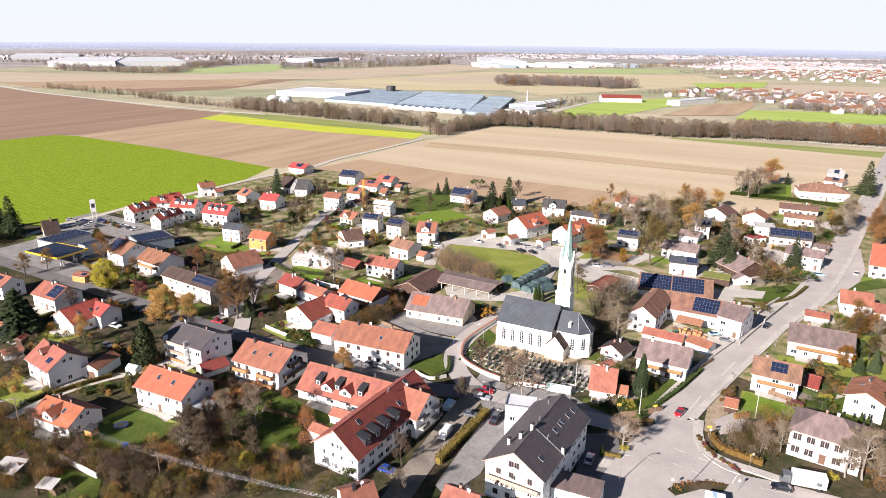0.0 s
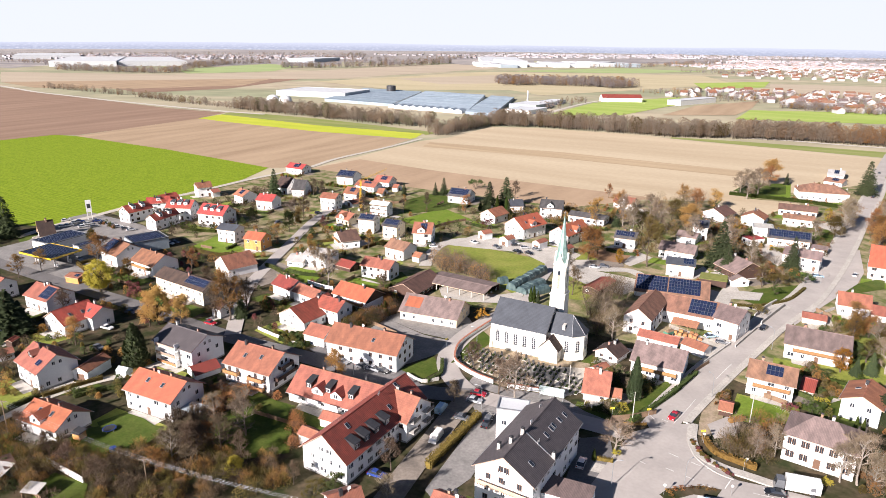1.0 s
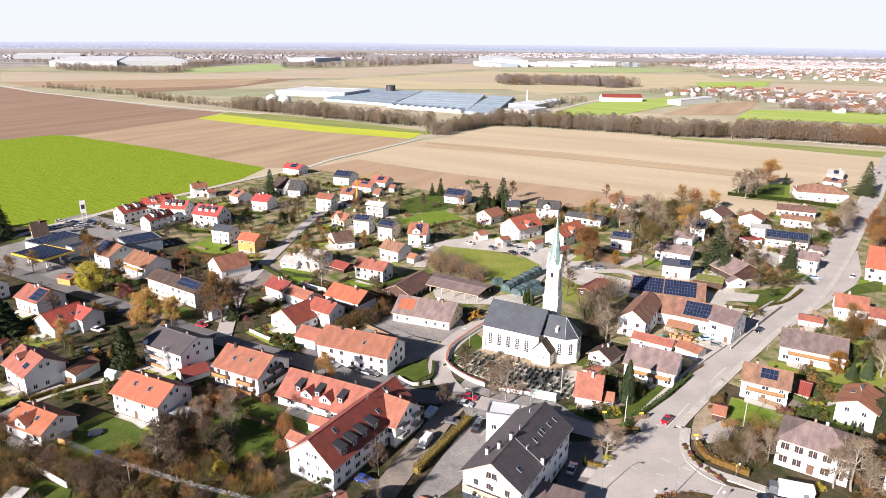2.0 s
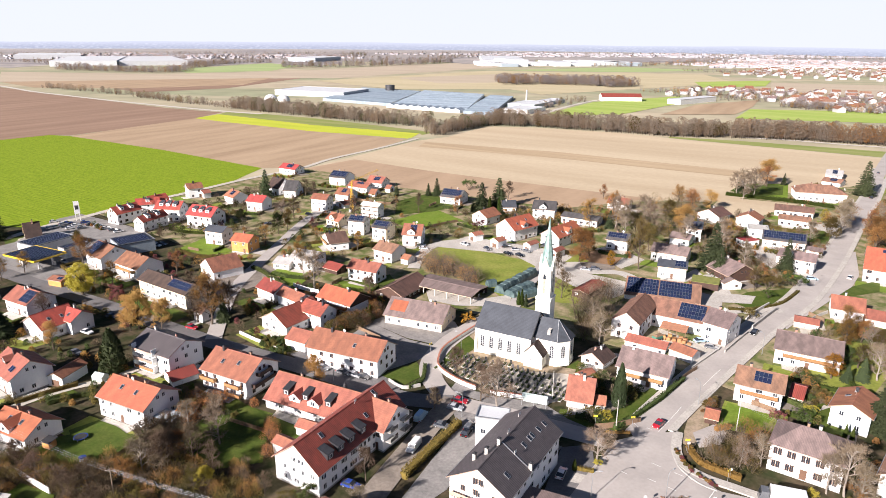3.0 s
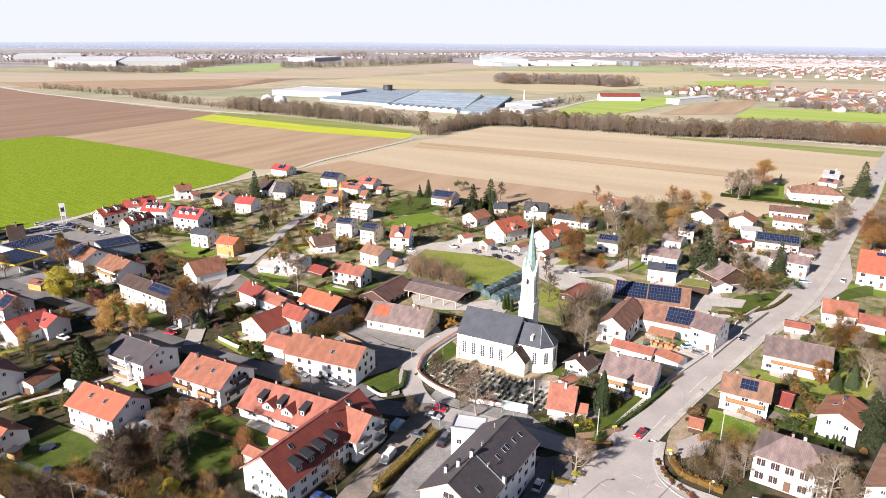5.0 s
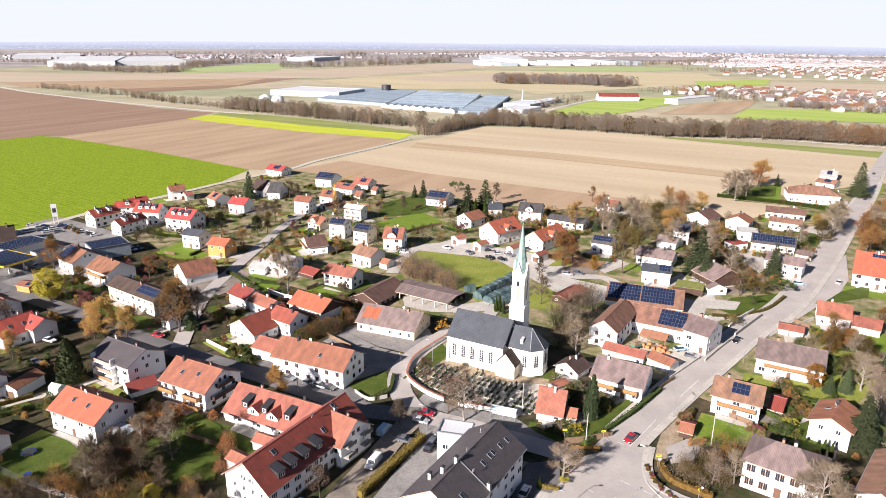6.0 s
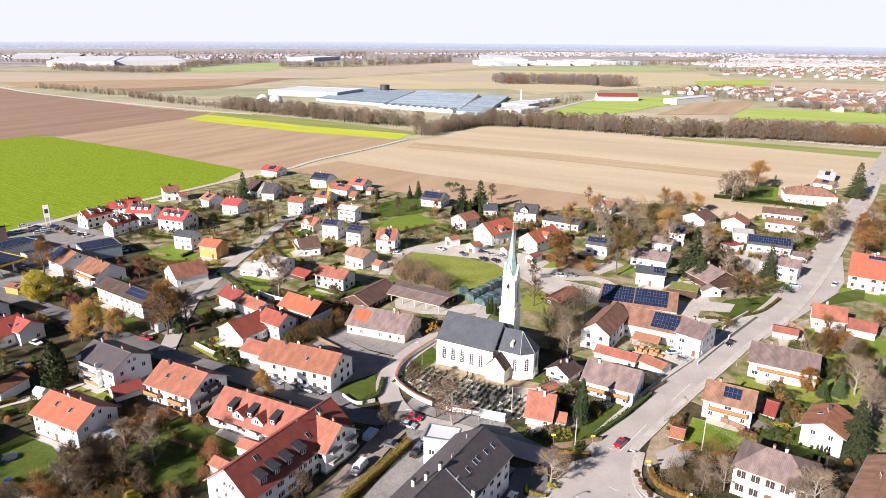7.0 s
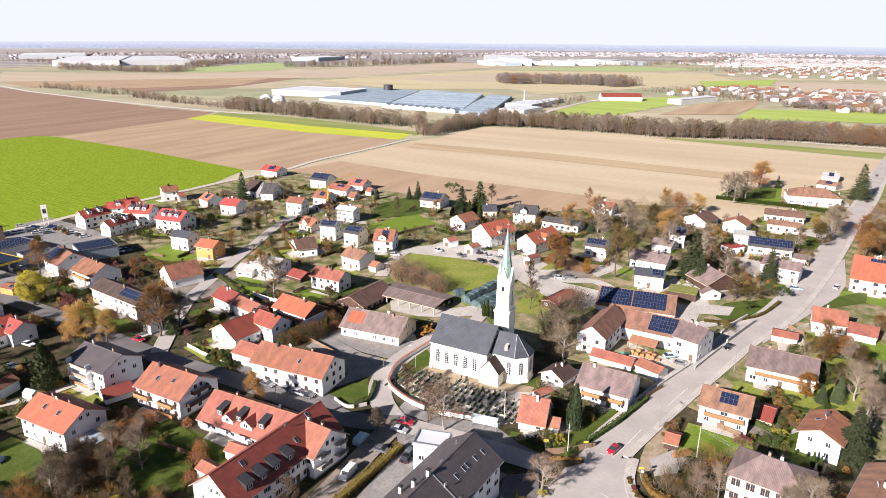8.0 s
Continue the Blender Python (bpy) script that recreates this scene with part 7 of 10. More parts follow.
for s in (-1, 1):
    a = [(sx, sy - 0.35, 7.85), (sx + s * (sw / 2 + 0.4), sy - 0.35, 4.15), (sx + s * (sw / 2 + 0.4), sy + sd, 4.15), (sx, sy + sd, 7.85)]
    r.hull([(p, q, z - 0.18) for p, q, z in (a if s < 0 else a[::-1])], a if s < 0 else a[::-1])
part("sacristy_roof", r, (ROOFS["darkbrown"],), church)
for px in (-0.8, 0.8):
    window(church, sx + px, sy, 2.0, 0, 0.6, 1.2)
window(church, sx, sy, 5.2, 0, 0.4, 0.6)

# churchyard wall and graves
WALLCAP = mat("clay wall capping", (0.36, 0.14, 0.09), (0.28, 0.12, 0.08), 1.0, 0.85)
WALLR = WALLS["white"]
yard_line = [(-85, 192), (-86.2, 179.5), (-86.5, 170.4), (-84.8, 164), (-81.4, 158.3), (-73.8, 154.6), (-66.9, 153.3)]
strip("churchyard_wall", yard_line, -0.2, 0.2, 1.3, WALLR, "white rendered churchyard wall with red tile capping", 1.3, "wall", "structure")
strip("wall_capping", yard_line, -0.3, 0.3, 1.42, WALLCAP, "red tile capping on the churchyard wall", 0.116)
yard_line2 = [(-62.6, 153.3), (-54.9, 155.2), (-46.8, 156.2)]
strip("churchyard_wall", yard_line2, -0.2, 0.2, 1.3, WALLR, "white rendered churchyard wall with red tile capping", 1.3, "wall", "structure")
strip("wall_capping", yard_line2, -0.3, 0.3, 1.42, WALLCAP, "red tile capping on the churchyard wall", 0.116)


def grave_parts(v):
    def make():
        h = (1.1, 1.45, 1.7, 0.9)[v]
        s = Geo().box(-0.45, -0.12, 0, 0.45, 0.12, 0.2)
        if v == 2:
            s.box(-0.1, -0.08, 0.2, 0.1, 0.08, h).box(-0.35, -0.08, h * 0.6, 0.35, 0.08, h * 0.74)
        else:
            s.hull([(-0.35, -0.09, 0.2), (0.35, -0.09, 0.2), (0.35, 0.09, 0.2), (-0.35, 0.09, 0.2)], [(-0.28, -0.08, h), (0.28, -0.08, h), (0.28, 0.08, h), (-0.28, 0.08, h)])
        b = Geo()
        for box in ((-0.55, -2.0, 0.6, -1.88), (-0.55, -1.88, -0.43, -0.15), (0.43, -1.88, 0.55, -0.15)):
            b.box(box[0], box[1], 0, box[2], box[3], 0.22)
        p = Geo().hull([(-0.43, -1.88, 0), (0.43, -1.88, 0), (0.43, -0.15, 0), (-0.43, -0.15, 0)], [(-0.3, -1.7, 0.3), (0.3, -1.7, 0.3), (0.3, -0.3, 0.34), (-0.3, -0.3, 0.34)])
        return s.data("headstone", STONE), b.data("border", CONCRETE), p.data("planting", LEAF["green"])
    return shared(("grave", v), make)


rnd = random.Random(9)
GRAVES = []
for i in range(9):
    for j in range(14):
        gx, gy = -66.5 + j * 1.65 + rnd.uniform(-0.2, 0.2), 154.4 + i * 2.5 + 0.12 * j
        if gy > 170.5 and gx > -63.5:
            continue
        if gy > 173.0 or (gx < -62 and gy < 156.5) or gx > -44.8 or (gx > -48 and gy > 168) or rnd.random() < 0.06:
            continue
        if gy < 156.4 + max(0.0, gx + 62.6) * 0.16:
            continue
        GRAVES.append((gx, gy))
for i in range(6):
    for j in range(7):
        gx, gy = -82.5 + j * 2.1 + rnd.uniform(-0.3, 0.3), 159.5 + i * 2.6
        if gy < 157.5 + max(0, (-gx - 70)) * 0.1 or gy < 153 + (gx + 63) * -0.25 + 1.5 or gy > 172 or gx > -68.5 or rnd.random() < 0.2:
            continue
        GRAVES.append((gx, gy))
for i, (gx, gy) in enumerate(GRAVES):
    v = rnd.choice((0, 0, 1, 1, 2, 3))
    h, b, p = grave_parts(v)
    top = thing("grave", gx, gy, rnd.uniform(-4, 4), 0.1, ("grave with a dark granite headstone", "grave with a tall granite headstone", "grave with a stone cross", "low grave with a small headstone")[v] + " and planted bed", "grave", "churchyard graves")
    part("headstone", h, (), top)
    part("border", b, (), top)
    part("planting", p, (), top)
g = Geo()
shelter = thing("shelter", *(-49.9, 154), 10, 0, "pale green glazed notice shelter at the churchyard wall", "shelter")
part("shelter_roof", Geo().hull([(-3.4, -0.9, 2.5), (3.4, -0.9, 2.5), (3.4, 0.9, 2.8), (-3.4, 0.9, 2.8)], [(-3.4, -0.9, 2.6), (3.4, -0.9, 2.6), (3.4, 0.9, 2.9), (-3.4, 0.9, 2.9)]), (ROOFS["sheet"],), shelter)
for px in (-3.2, 0, 3.2):
    for py in (-0.8, 0.8):
        part("post", shared("shpost", lambda: Geo().box(-0.06, -0.06, 0, 0.06, 0.06, 2.6).data("post", METAL)), (), shelter, at=pose(px, py, 0))
part("back_panel", Geo().box(-3.3, 0.82, 0.3, 3.3, 0.88, 2.4), (ROOFS["sheet"],), shelter)

# ---- houses of the village ----
house('townhouse', -301.3, 213.0, 89.4, 14.7, 9.4, 5.71, 9.00, 'red', 'white', 'dorm2', 1)
house('townhouse', -279.1, 211.9, 96.2, 16.4, 7.6, 5.24, 7.90, 'red', 'white', 'dorm2', 2)
house('townhouse', -306.9, 231.4, 51.4, 12.3, 8.2, 5.22, 8.10, 'red', 'white', 'dorm1', 3)
house('townhouse', -284.0, 228.3, 22.0, 14.5, 10.4, 6.56, 10.20, 'red', 'white', 'dorm3', 4)
house('townhouse', -261.7, 231.3, 9.8, 16.1, 12.3, 5.60, 9.90, 'red', 'white', 'dorm3', 5)
house('townhouse', -306.0, 236.3, 81.1, 11.1, 9.2, 5.78, 9.00, 'red', 'white', '', 6)
house('house', -315.3, 269.2, 64.1, 9.3, 9.2, 5.93, 8.60, 'orange', 'white', '', 7)
house('garage', -309.7, 272.3, 71.6, 5.0, 7.5, 2.95, 4.70, 'orange', 'white', '', 8, 'garage')
house('house', -311.0, 171.3, 67.2, 7.1, 10.7, 1.73, 8.10, 'darkbrown', 'cream', 'steep', 9)
house('house', -248.2, 167.7, -9.9, 14.9, 13.7, 5.04, 9.00, 'rustbrown', 'white', 'solarL', 10)
house('house', -226.3, 166.3, -4.0, 15.6, 12.7, 4.84, 8.50, 'rustbrown', 'white', 'balc', 11)
house('house', -193.4, 155.7, -4.2, 28.9, 9.9, 5.66, 8.30, 'darkbrown', 'cream', 'solarR', 12)
house('house', -252.3, 118.6, 2.6, 12.7, 9.5, 5.36, 8.10, 'orange', 'white', 'solarM', 13)
house('house', -226.9, 123.3, 1.3, 13.6, 11.5, 4.49, 7.80, 'orange', 'white', 'solarR', 14)
house('house', -202.8, 116.2, 88.3, 12.7, 12.6, 4.05, 7.70, 'red', 'white', 'sky2', 15)
house('house', -199.0, 121.5, 0.0, 10.5, 8.8, 4.6, 7.20, 'red', 'white', 'garden,hatch', 155, 'house', '', 'white rendered house wing with red tiled roof')
house('house', -176.0, 92.4, -7.2, 13.8, 11.8, 5.46, 9.30, 'orange', 'white', 'dormbig,solarS', 16)
house('garage', -168.0, 100.1, 104.7, 9.5, 5.4, 3.04, 4.30, 'orange', 'white', '', 17, 'garage')
house('house', -217.0, 97.7, 0.9, 8.8, 4.9, 4.19, 5.60, 'orange', 'white', '', 18)
house('garage', -199.4, 92.2, 71.2, 5.8, 5.1, 2.01, 2.70, 'orange', 'white', '', 19, 'garage')
house('house', -135.9, 99.4, 4.0, 17.0, 12.1, 5.51, 9.00, 'vivid', 'white', 'sky2', 20)
house('house', -152.4, 121.2, 0.5, 16.8, 13.0, 6.26, 9.30, 'darkgrey', 'white', 'loggia', 21)
house('garage', -141.2, 116.4, 72.8, 7.8, 6.7, 1.73, 3.30, 'darkred', 'white', '', 22, 'garage')
house('house', -150.4, 78.9, 4.6, 13.9, 10.4, 3.31, 6.30, 'vivid', 'white', 'sky2,cross', 23)
house('house', -315.7, 354.6, -1.8, 15.6, 10.8, 3.72, 6.60, 'red', 'white', 'solarM', 24)
house('house', -279.5, 303.8, 0.9, 10.0, 13.1, 4.18, 9.70, 'darkbrown', 'white', '', 25)
house('house', -268.9, 304.4, 20.8, 8.3, 14.3, 4.01, 9.00, 'grey', 'white', '', 26)
house('house', -283.9, 272.6, -13.8, 10.5, 10.7, 4.12, 7.20, 'orange', 'white', 'solarM', 27)
house('house', -261.7, 268.5, 9.8, 11.1, 10.5, 4.98, 8.00, 'red', 'white', '', 28)
house('house', -265.1, 346.8, 5.9, 13.0, 12.8, 4.71, 8.10, 'grey', 'white', 'solarA', 29)
house('house', -239.0, 351.0, 4.6, 11.8, 11.7, 3.42, 6.80, 'orange', 'white', 'solarM', 30)
house('house', -240.5, 334.9, -1.4, 15.5, 9.8, 3.28, 6.10, 'orange', 'white', 'solarM', 31)
house('house', -233.5, 310.7, 4.1, 9.9, 11.0, 4.22, 7.40, 'orange', 'white', 'solarM', 32)
house('house', -230.4, 285.0, 8.3, 10.5, 8.4, 6.89, 9.30, 'orange', 'white', '', 33)
house('garage', -224.7, 298.8, 73.4, 8.5, 8.7, 1.92, 3.50, 'orange', 'white', '', 34, 'garage')
house('garage', -224.8, 343.3, 7.2, 4.0, 7.1, 2.30, 4.20, 'orange', 'white', '', 35, 'garage')
house('garage', -226.1, 328.8, 11.5, 4.5, 9.4, 1.70, 4.20, 'orange', 'white', '', 36, 'garage')
house('house', -198.7, 288.6, 4.5, 11.3, 7.4, 6.40, 7.90, 'sheet', 'white', 'scaffold', 37)
house('house', -203.9, 266.1, -10.7, 10.4, 9.6, 3.10, 6.10, 'orange', 'cream', 'cross', 38)
house('house', -185.9, 259.5, 10.8, 9.2, 8.4, 6.76, 9.00, 'grey', 'white', 'solarA', 39)
house('house', -170.6, 258.7, 3.4, 8.8, 9.6, 6.05, 8.60, 'grey', 'cream', 'solarA', 40)
house('house', -153.8, 259.2, 19.6, 9.6, 11.6, 5.42, 9.50, 'orange', 'white', 'cross,solarM', 41)
house('house', -181.3, 235.2, 55.0, 9.6, 14.1, 4.00, 7.30, 'brown', 'white', 'balcL', 42)
house('house', -212.8, 210.5, 9.9, 9.9, 9.5, 5.27, 7.80, 'vivid', 'wood', '', 43)
house('house', -231.7, 212.5, 9.5, 10.5, 8.8, 6.26, 8.30, 'slate', 'white', '', 44)
house('barn', -198.4, 183.6, 71.4, 12.9, 13.4, 3.42, 7.60, 'rustbrown', 'white', '', 45, 'barn')
house('house', -182.1, 203.9, 14.9, 8.2, 11.1, 2.71, 4.20, 'lightgrey', 'white', '', 46)
house('house', -173.9, 208.2, 7.4, 11.7, 11.5, 5.20, 7.30, 'lightgrey', 'white', '', 47)
house('garage', -160.8, 210.1, -5.7, 8.6, 8.1, 1.72, 3.60, 'darkred', 'darkwood', '', 48, 'garage')
house('house', -143.8, 208.4, 3.8, 14.0, 9.1, 5.16, 7.80, 'orange', 'white', '', 49)
house('house', -150.8, 234.6, -6.2, 11.2, 10.5, 4.60, 7.40, 'brownorange', 'white', '', 50)
house('garage', -141.0, 234.1, -3.5, 4.2, 6.1, 2.19, 3.80, 'orange', 'white', '', 51, 'garage')
house('house', -162.2, 175.6, -9.5, 11.0, 9.0, 3.9, 6.60, 'darkred', 'white', '', 52)
house('house', -150.2, 173.4, -9.5, 12.4, 7.6, 3.79, 5.90, 'orange', 'white', '', 152)
house('house', -139.7, 160.9, 83.3, 17.5, 13.3, 3.46, 7.30, 'darkred', 'white', '', 53)
house('house', -132.6, 165.2, -4.0, 10.5, 8.6, 5.2, 8.10, 'darkred', 'white', 'garden', 153, 'house', '', 'white rendered house wing with dark red tiled roof')
house('house', -133.0, 179.2, -3.7, 16.0, 11.2, 4.88, 8.10, 'vivid', 'white', 'balc,gablewood', 54)
house('parish_house', -105.8, 148.6, 7.1, 24.3, 12.6, 5.68, 9.60, 'orange', 'white', 'hatch,garden', 55)
house('annex', -125.9, 150.2, 2.2, 8.2, 8.6, 3.22, 5.50, 'orange', 'white', '', 56, 'shed')
house('house', -124.9, 123.3, 2.9, 16.9, 13.9, 5.58, 9.60, 'orange', 'white', 'balc2,sky2,balcR', 57)
house('row_house', -97.7, 124.7, 4.1, 26.4, 14.0, 2.71, 7.60, 'orange', 'white', 'dormrow', 58)
house('apartment_house', -80.8, 112.8, 88.9, 32.4, 13.5, 5.62, 10.90, 'darkred', 'white', 'gwin', 59, 'apartment house')
house('barn', -123.8, 204.3, 88.9, 19.5, 12.6, 2.37, 5.30, 'brown', 'darkwood', '', 60, 'barn')
house('shed', -108.9, 213.2, -0.8, 26.1, 13.7, 2.86, 3.70, 'mauve', 'darkwood', 'open', 61, 'shed')
house('house', -104.4, 185.1, 8.2, 21.7, 14.4, 3.24, 7.40, 'mauve', 'cream', 'retiled,garden', 62)
house('house', -176.6, 339.5, 5.0, 13.4, 13.2, 4.09, 7.90, 'grey', 'white', 'solarA', 63)
house('house', -141.2, 338.3, 32.1, 8.1, 10.3, 3.11, 6.10, 'slate', 'white', '', 64)
house('house', -119.5, 338.3, 13.7, 12.7, 13.5, 5.11, 8.70, 'grey', 'white', 'cross', 65)
house('house', -97.6, 335.3, -0.4, 20.1, 11.4, 3.47, 5.00, 'grey', 'white', '', 66)
house('house', -89.0, 376.1, -3.3, 12.3, 9.4, 3.67, 6.60, 'orange', 'white', 'cross', 67)
house('house', -141.4, 310.7, 77.0, 12.2, 10.9, 4.04, 7.20, 'orange', 'white', '', 68)
house('house', -117.0, 294.7, 70.7, 17.4, 13.4, 5.62, 10.30, 'vivid', 'white', 'cross,sky3', 69)
house('house', -95.0, 296.8, 76.9, 20.2, 11.1, 5.13, 9.00, 'vivid', 'white', 'cross,sky3', 70)
house('garage', -131.0, 278.7, 63.9, 5.6, 5.3, 3.17, 4.40, 'orange', 'white', '', 71, 'garage')
house('garage', -117.6, 275.0, 71.3, 5.9, 5.5, 3.42, 4.70, 'orange', 'white', '', 72, 'garage')
house('garage', -102.5, 278.1, 73.4, 6.8, 4.5, 3.45, 4.50, 'orange', 'white', '', 73, 'garage')
house('garage', -89.1, 275.6, 75.8, 7.3, 4.4, 3.18, 4.20, 'orange', 'white', '', 74, 'garage')
house('house', -69.2, 303.2, 4.4, 10.4, 10.7, 4.69, 7.20, 'grey', 'white', 'solarA', 75)
house('farmhouse', 8.6, 465.6, 12.0, 28.5, 17.3, 5.06, 9.10, 'brownorange', 'white', 'hip', 76)
house('house', 17.0, 546.1, -2.9, 10.9, 22.0, 3.26, 5.60, 'lightgrey', 'white', 'solarM', 77)
house('house', 16.6, 516.6, -18.0, 12.3, 11.8, 2.75, 4.90, 'brownorange', 'white', 'solarM', 78)
house('house', -38.8, 379.4, 68.2, 12.9, 13.3, 3.59, 6.70, 'brown', 'white', '', 79)
house('house', -20.9, 375.9, 82.1, 10.9, 12.2, 4.65, 7.50, 'orange', 'white', '', 80)
house('house', -2.1, 412.5, 4.2, 19.8, 10.5, 3.25, 5.70, 'brown', 'white', '', 81)
house('house', -0.6, 388.8, -0.3, 15.5, 8.1, 3.71, 5.60, 'brownorange', 'white', '', 82)
house('house', -3.1, 347.2, 4.0, 18.9, 13.2, 3.63, 6.70, 'grey', 'white', 'solarA', 83)
house('house', -41.8, 336.7, 7.8, 7.8, 11.2, 6.28, 8.90, 'slate', 'white', 'solarM', 84)
house('house', -45.2, 325.2, -5.0, 9.8, 9.5, 3.37, 5.30, 'mauve', 'white', '', 85)
house('house', -44.7, 298.5, -1.2, 15.9, 11.9, 3.92, 6.70, 'mauve', 'white', '', 86)
house('house', -39.7, 276.4, 9.1, 11.8, 9.6, 4.97, 6.90, 'slate', 'white', 'solarR', 87)
house('house', -18.2, 288.2, -44.2, 13.8, 15.6, 3.16, 7.30, 'mauve', 'darkwood', '', 88)
house('annex', -16.8, 273.7, -54.0, 3.3, 7.8, 2.57, 4.40, 'mauve', 'white', '', 89, 'shed')
house('house', 7.0, 312.6, -6.3, 9.1, 10.5, 5.46, 7.90, 'mauve', 'white', '', 90)
house('annex', -0.7, 320.7, -11.9, 4.9, 10.6, 3.62, 6.10, 'mauve', 'white', '', 91, 'shed')
house('garage', 10.4, 339.3, -7.5, 6.9, 7.2, 2.29, 3.60, 'mauve', 'white', '', 92, 'garage')
house('house', 35.3, 320.6, -2.6, 14.5, 21.7, 5.23, 12.00, 'vivid', 'white', 'solarT', 93)
house('barn', -38.3, 252.9, 9.3, 27.1, 19.3, 1.91, 5.80, 'brownorange', 'white', 'solar2', 94, 'barn')
house('barn', -29.3, 229.5, 0.7, 22.1, 15.3, 4.24, 7.80, 'brownorange', 'white', 'solarR', 95, 'barn')
house('house', -13.6, 223.4, -14.4, 8.8, 12.1, 6.47, 9.70, 'mauve', 'white', '', 96)
house('barn', -40.0, 217.1, 87.4, 21.0, 9.6, 5.85, 9.20, 'brownorange', 'white', '', 97, 'barn')
house('barn', -32.6, 204.9, -3.0, 13.1, 6.2, 1.75, 3.20, 'orange', 'white', '', 98, 'barn')
house('garage', -21.1, 203.6, -18.5, 8.0, 5.8, 2.35, 3.70, 'orange', 'white', '', 99, 'garage')
house('house', -28.3, 185.3, 0.6, 14.9, 13.6, 4.48, 8.10, 'mauve', 'white', 'balc', 100)
house('house', -42.9, 186.3, 77.6, 7.6, 8.4, 2.17, 4.60, 'darkbrown', 'white', '', 101)
house('house', -40.1, 162.9, 10.2, 7.4, 10.0, 2.19, 7.20, 'orange', 'white', '', 102)
house('annex', -34.8, 162.9, 12.7, 3.0, 5.4, 1.63, 3.20, 'orange', 'white', '', 103, 'shed')
house('house', 0.9, 189.5, -0.1, 12.5, 11.5, 5.13, 8.20, 'brownorange', 'white', 'balc,solarM', 104)
house('house', 11.3, 220.5, 0.8, 18.2, 14.8, 4.85, 8.30, 'mauve', 'white', 'balc', 105)
house('house', 21.9, 266.5, 3.3, 10.7, 11.8, 3.79, 7.20, 'orange', 'white', '', 106)
house('garage', 31.9, 264.1, -5.2, 8.7, 9.4, 2.60, 4.80, 'orange', 'white', '', 107, 'garage')
house('house', 22.9, 188.3, -101.6, 12.4, 9.9, 5.40, 7.70, 'orange', 'white', 'sky1', 108)
house('guesthouse', -42.4, 119.9, 88.5, 27.4, 14.1, 8.70, 13.10, 'darkgrey', 'white', 'balcG,seam', 109)
house('house', -67.2, 86.4, 54.7, 7.0, 8.8, 6.45, 9.00, 'orange', 'white', '', 110)
house('house', -48.7, 95.7, 2.4, 7.5, 5.1, 7.53, 9.00, 'orange', 'white', '', 111)
house('house', 32.5, 164.3, -102.9, 20.7, 8.8, 6.66, 9.00, 'brownorange', 'white', 'garden', 112)
house('house', -168.2, 147.8, -6.5, 5.9, 5.3, 3.67, 5.20, 'brown', 'white', '', 113)
house('garage', 10.3, 195.3, -6.0, 3.8, 10.0, 1.68, 3.50, 'darkred', 'white', '', 114, 'garage')
house('shed', -8.2, 171.4, 2.0, 3.6, 6.4, 1.64, 2.80, 'orange', 'darkwood', '', 115, 'shed')
house('garage', 10.3, 249.6, 0.3, 7.8, 6.9, 1.87, 2.80, 'orange', 'white', '', 116, 'garage')
house('shed', -205.7, 98.5, 113.5, 3.7, 2.6, 2.00, 2.60, 'darkred', 'darkwood', '', 117, 'shed')
house('garage', -43.1, 175.0, 65.1, 5.6, 3.3, 1.84, 2.60, 'orange', 'white', '', 118, 'garage')
house('shed', -62.8, 240.1, 78.8, 15.3, 7.0, 2.56, 3.50, 'darkred', 'darkwood', '', 119, 'shed')
house('annex', -91.7, 105.5, -2.3, 6.2, 4.1, 2.73, 3.90, 'orange', 'white', '', 120, 'shed')
house('annex', -92.0, 114.1, 4.8, 6.7, 4.2, 2.27, 3.50, 'orange', 'white', '', 121, 'shed')

# ---- flat-roofed and special buildings ----


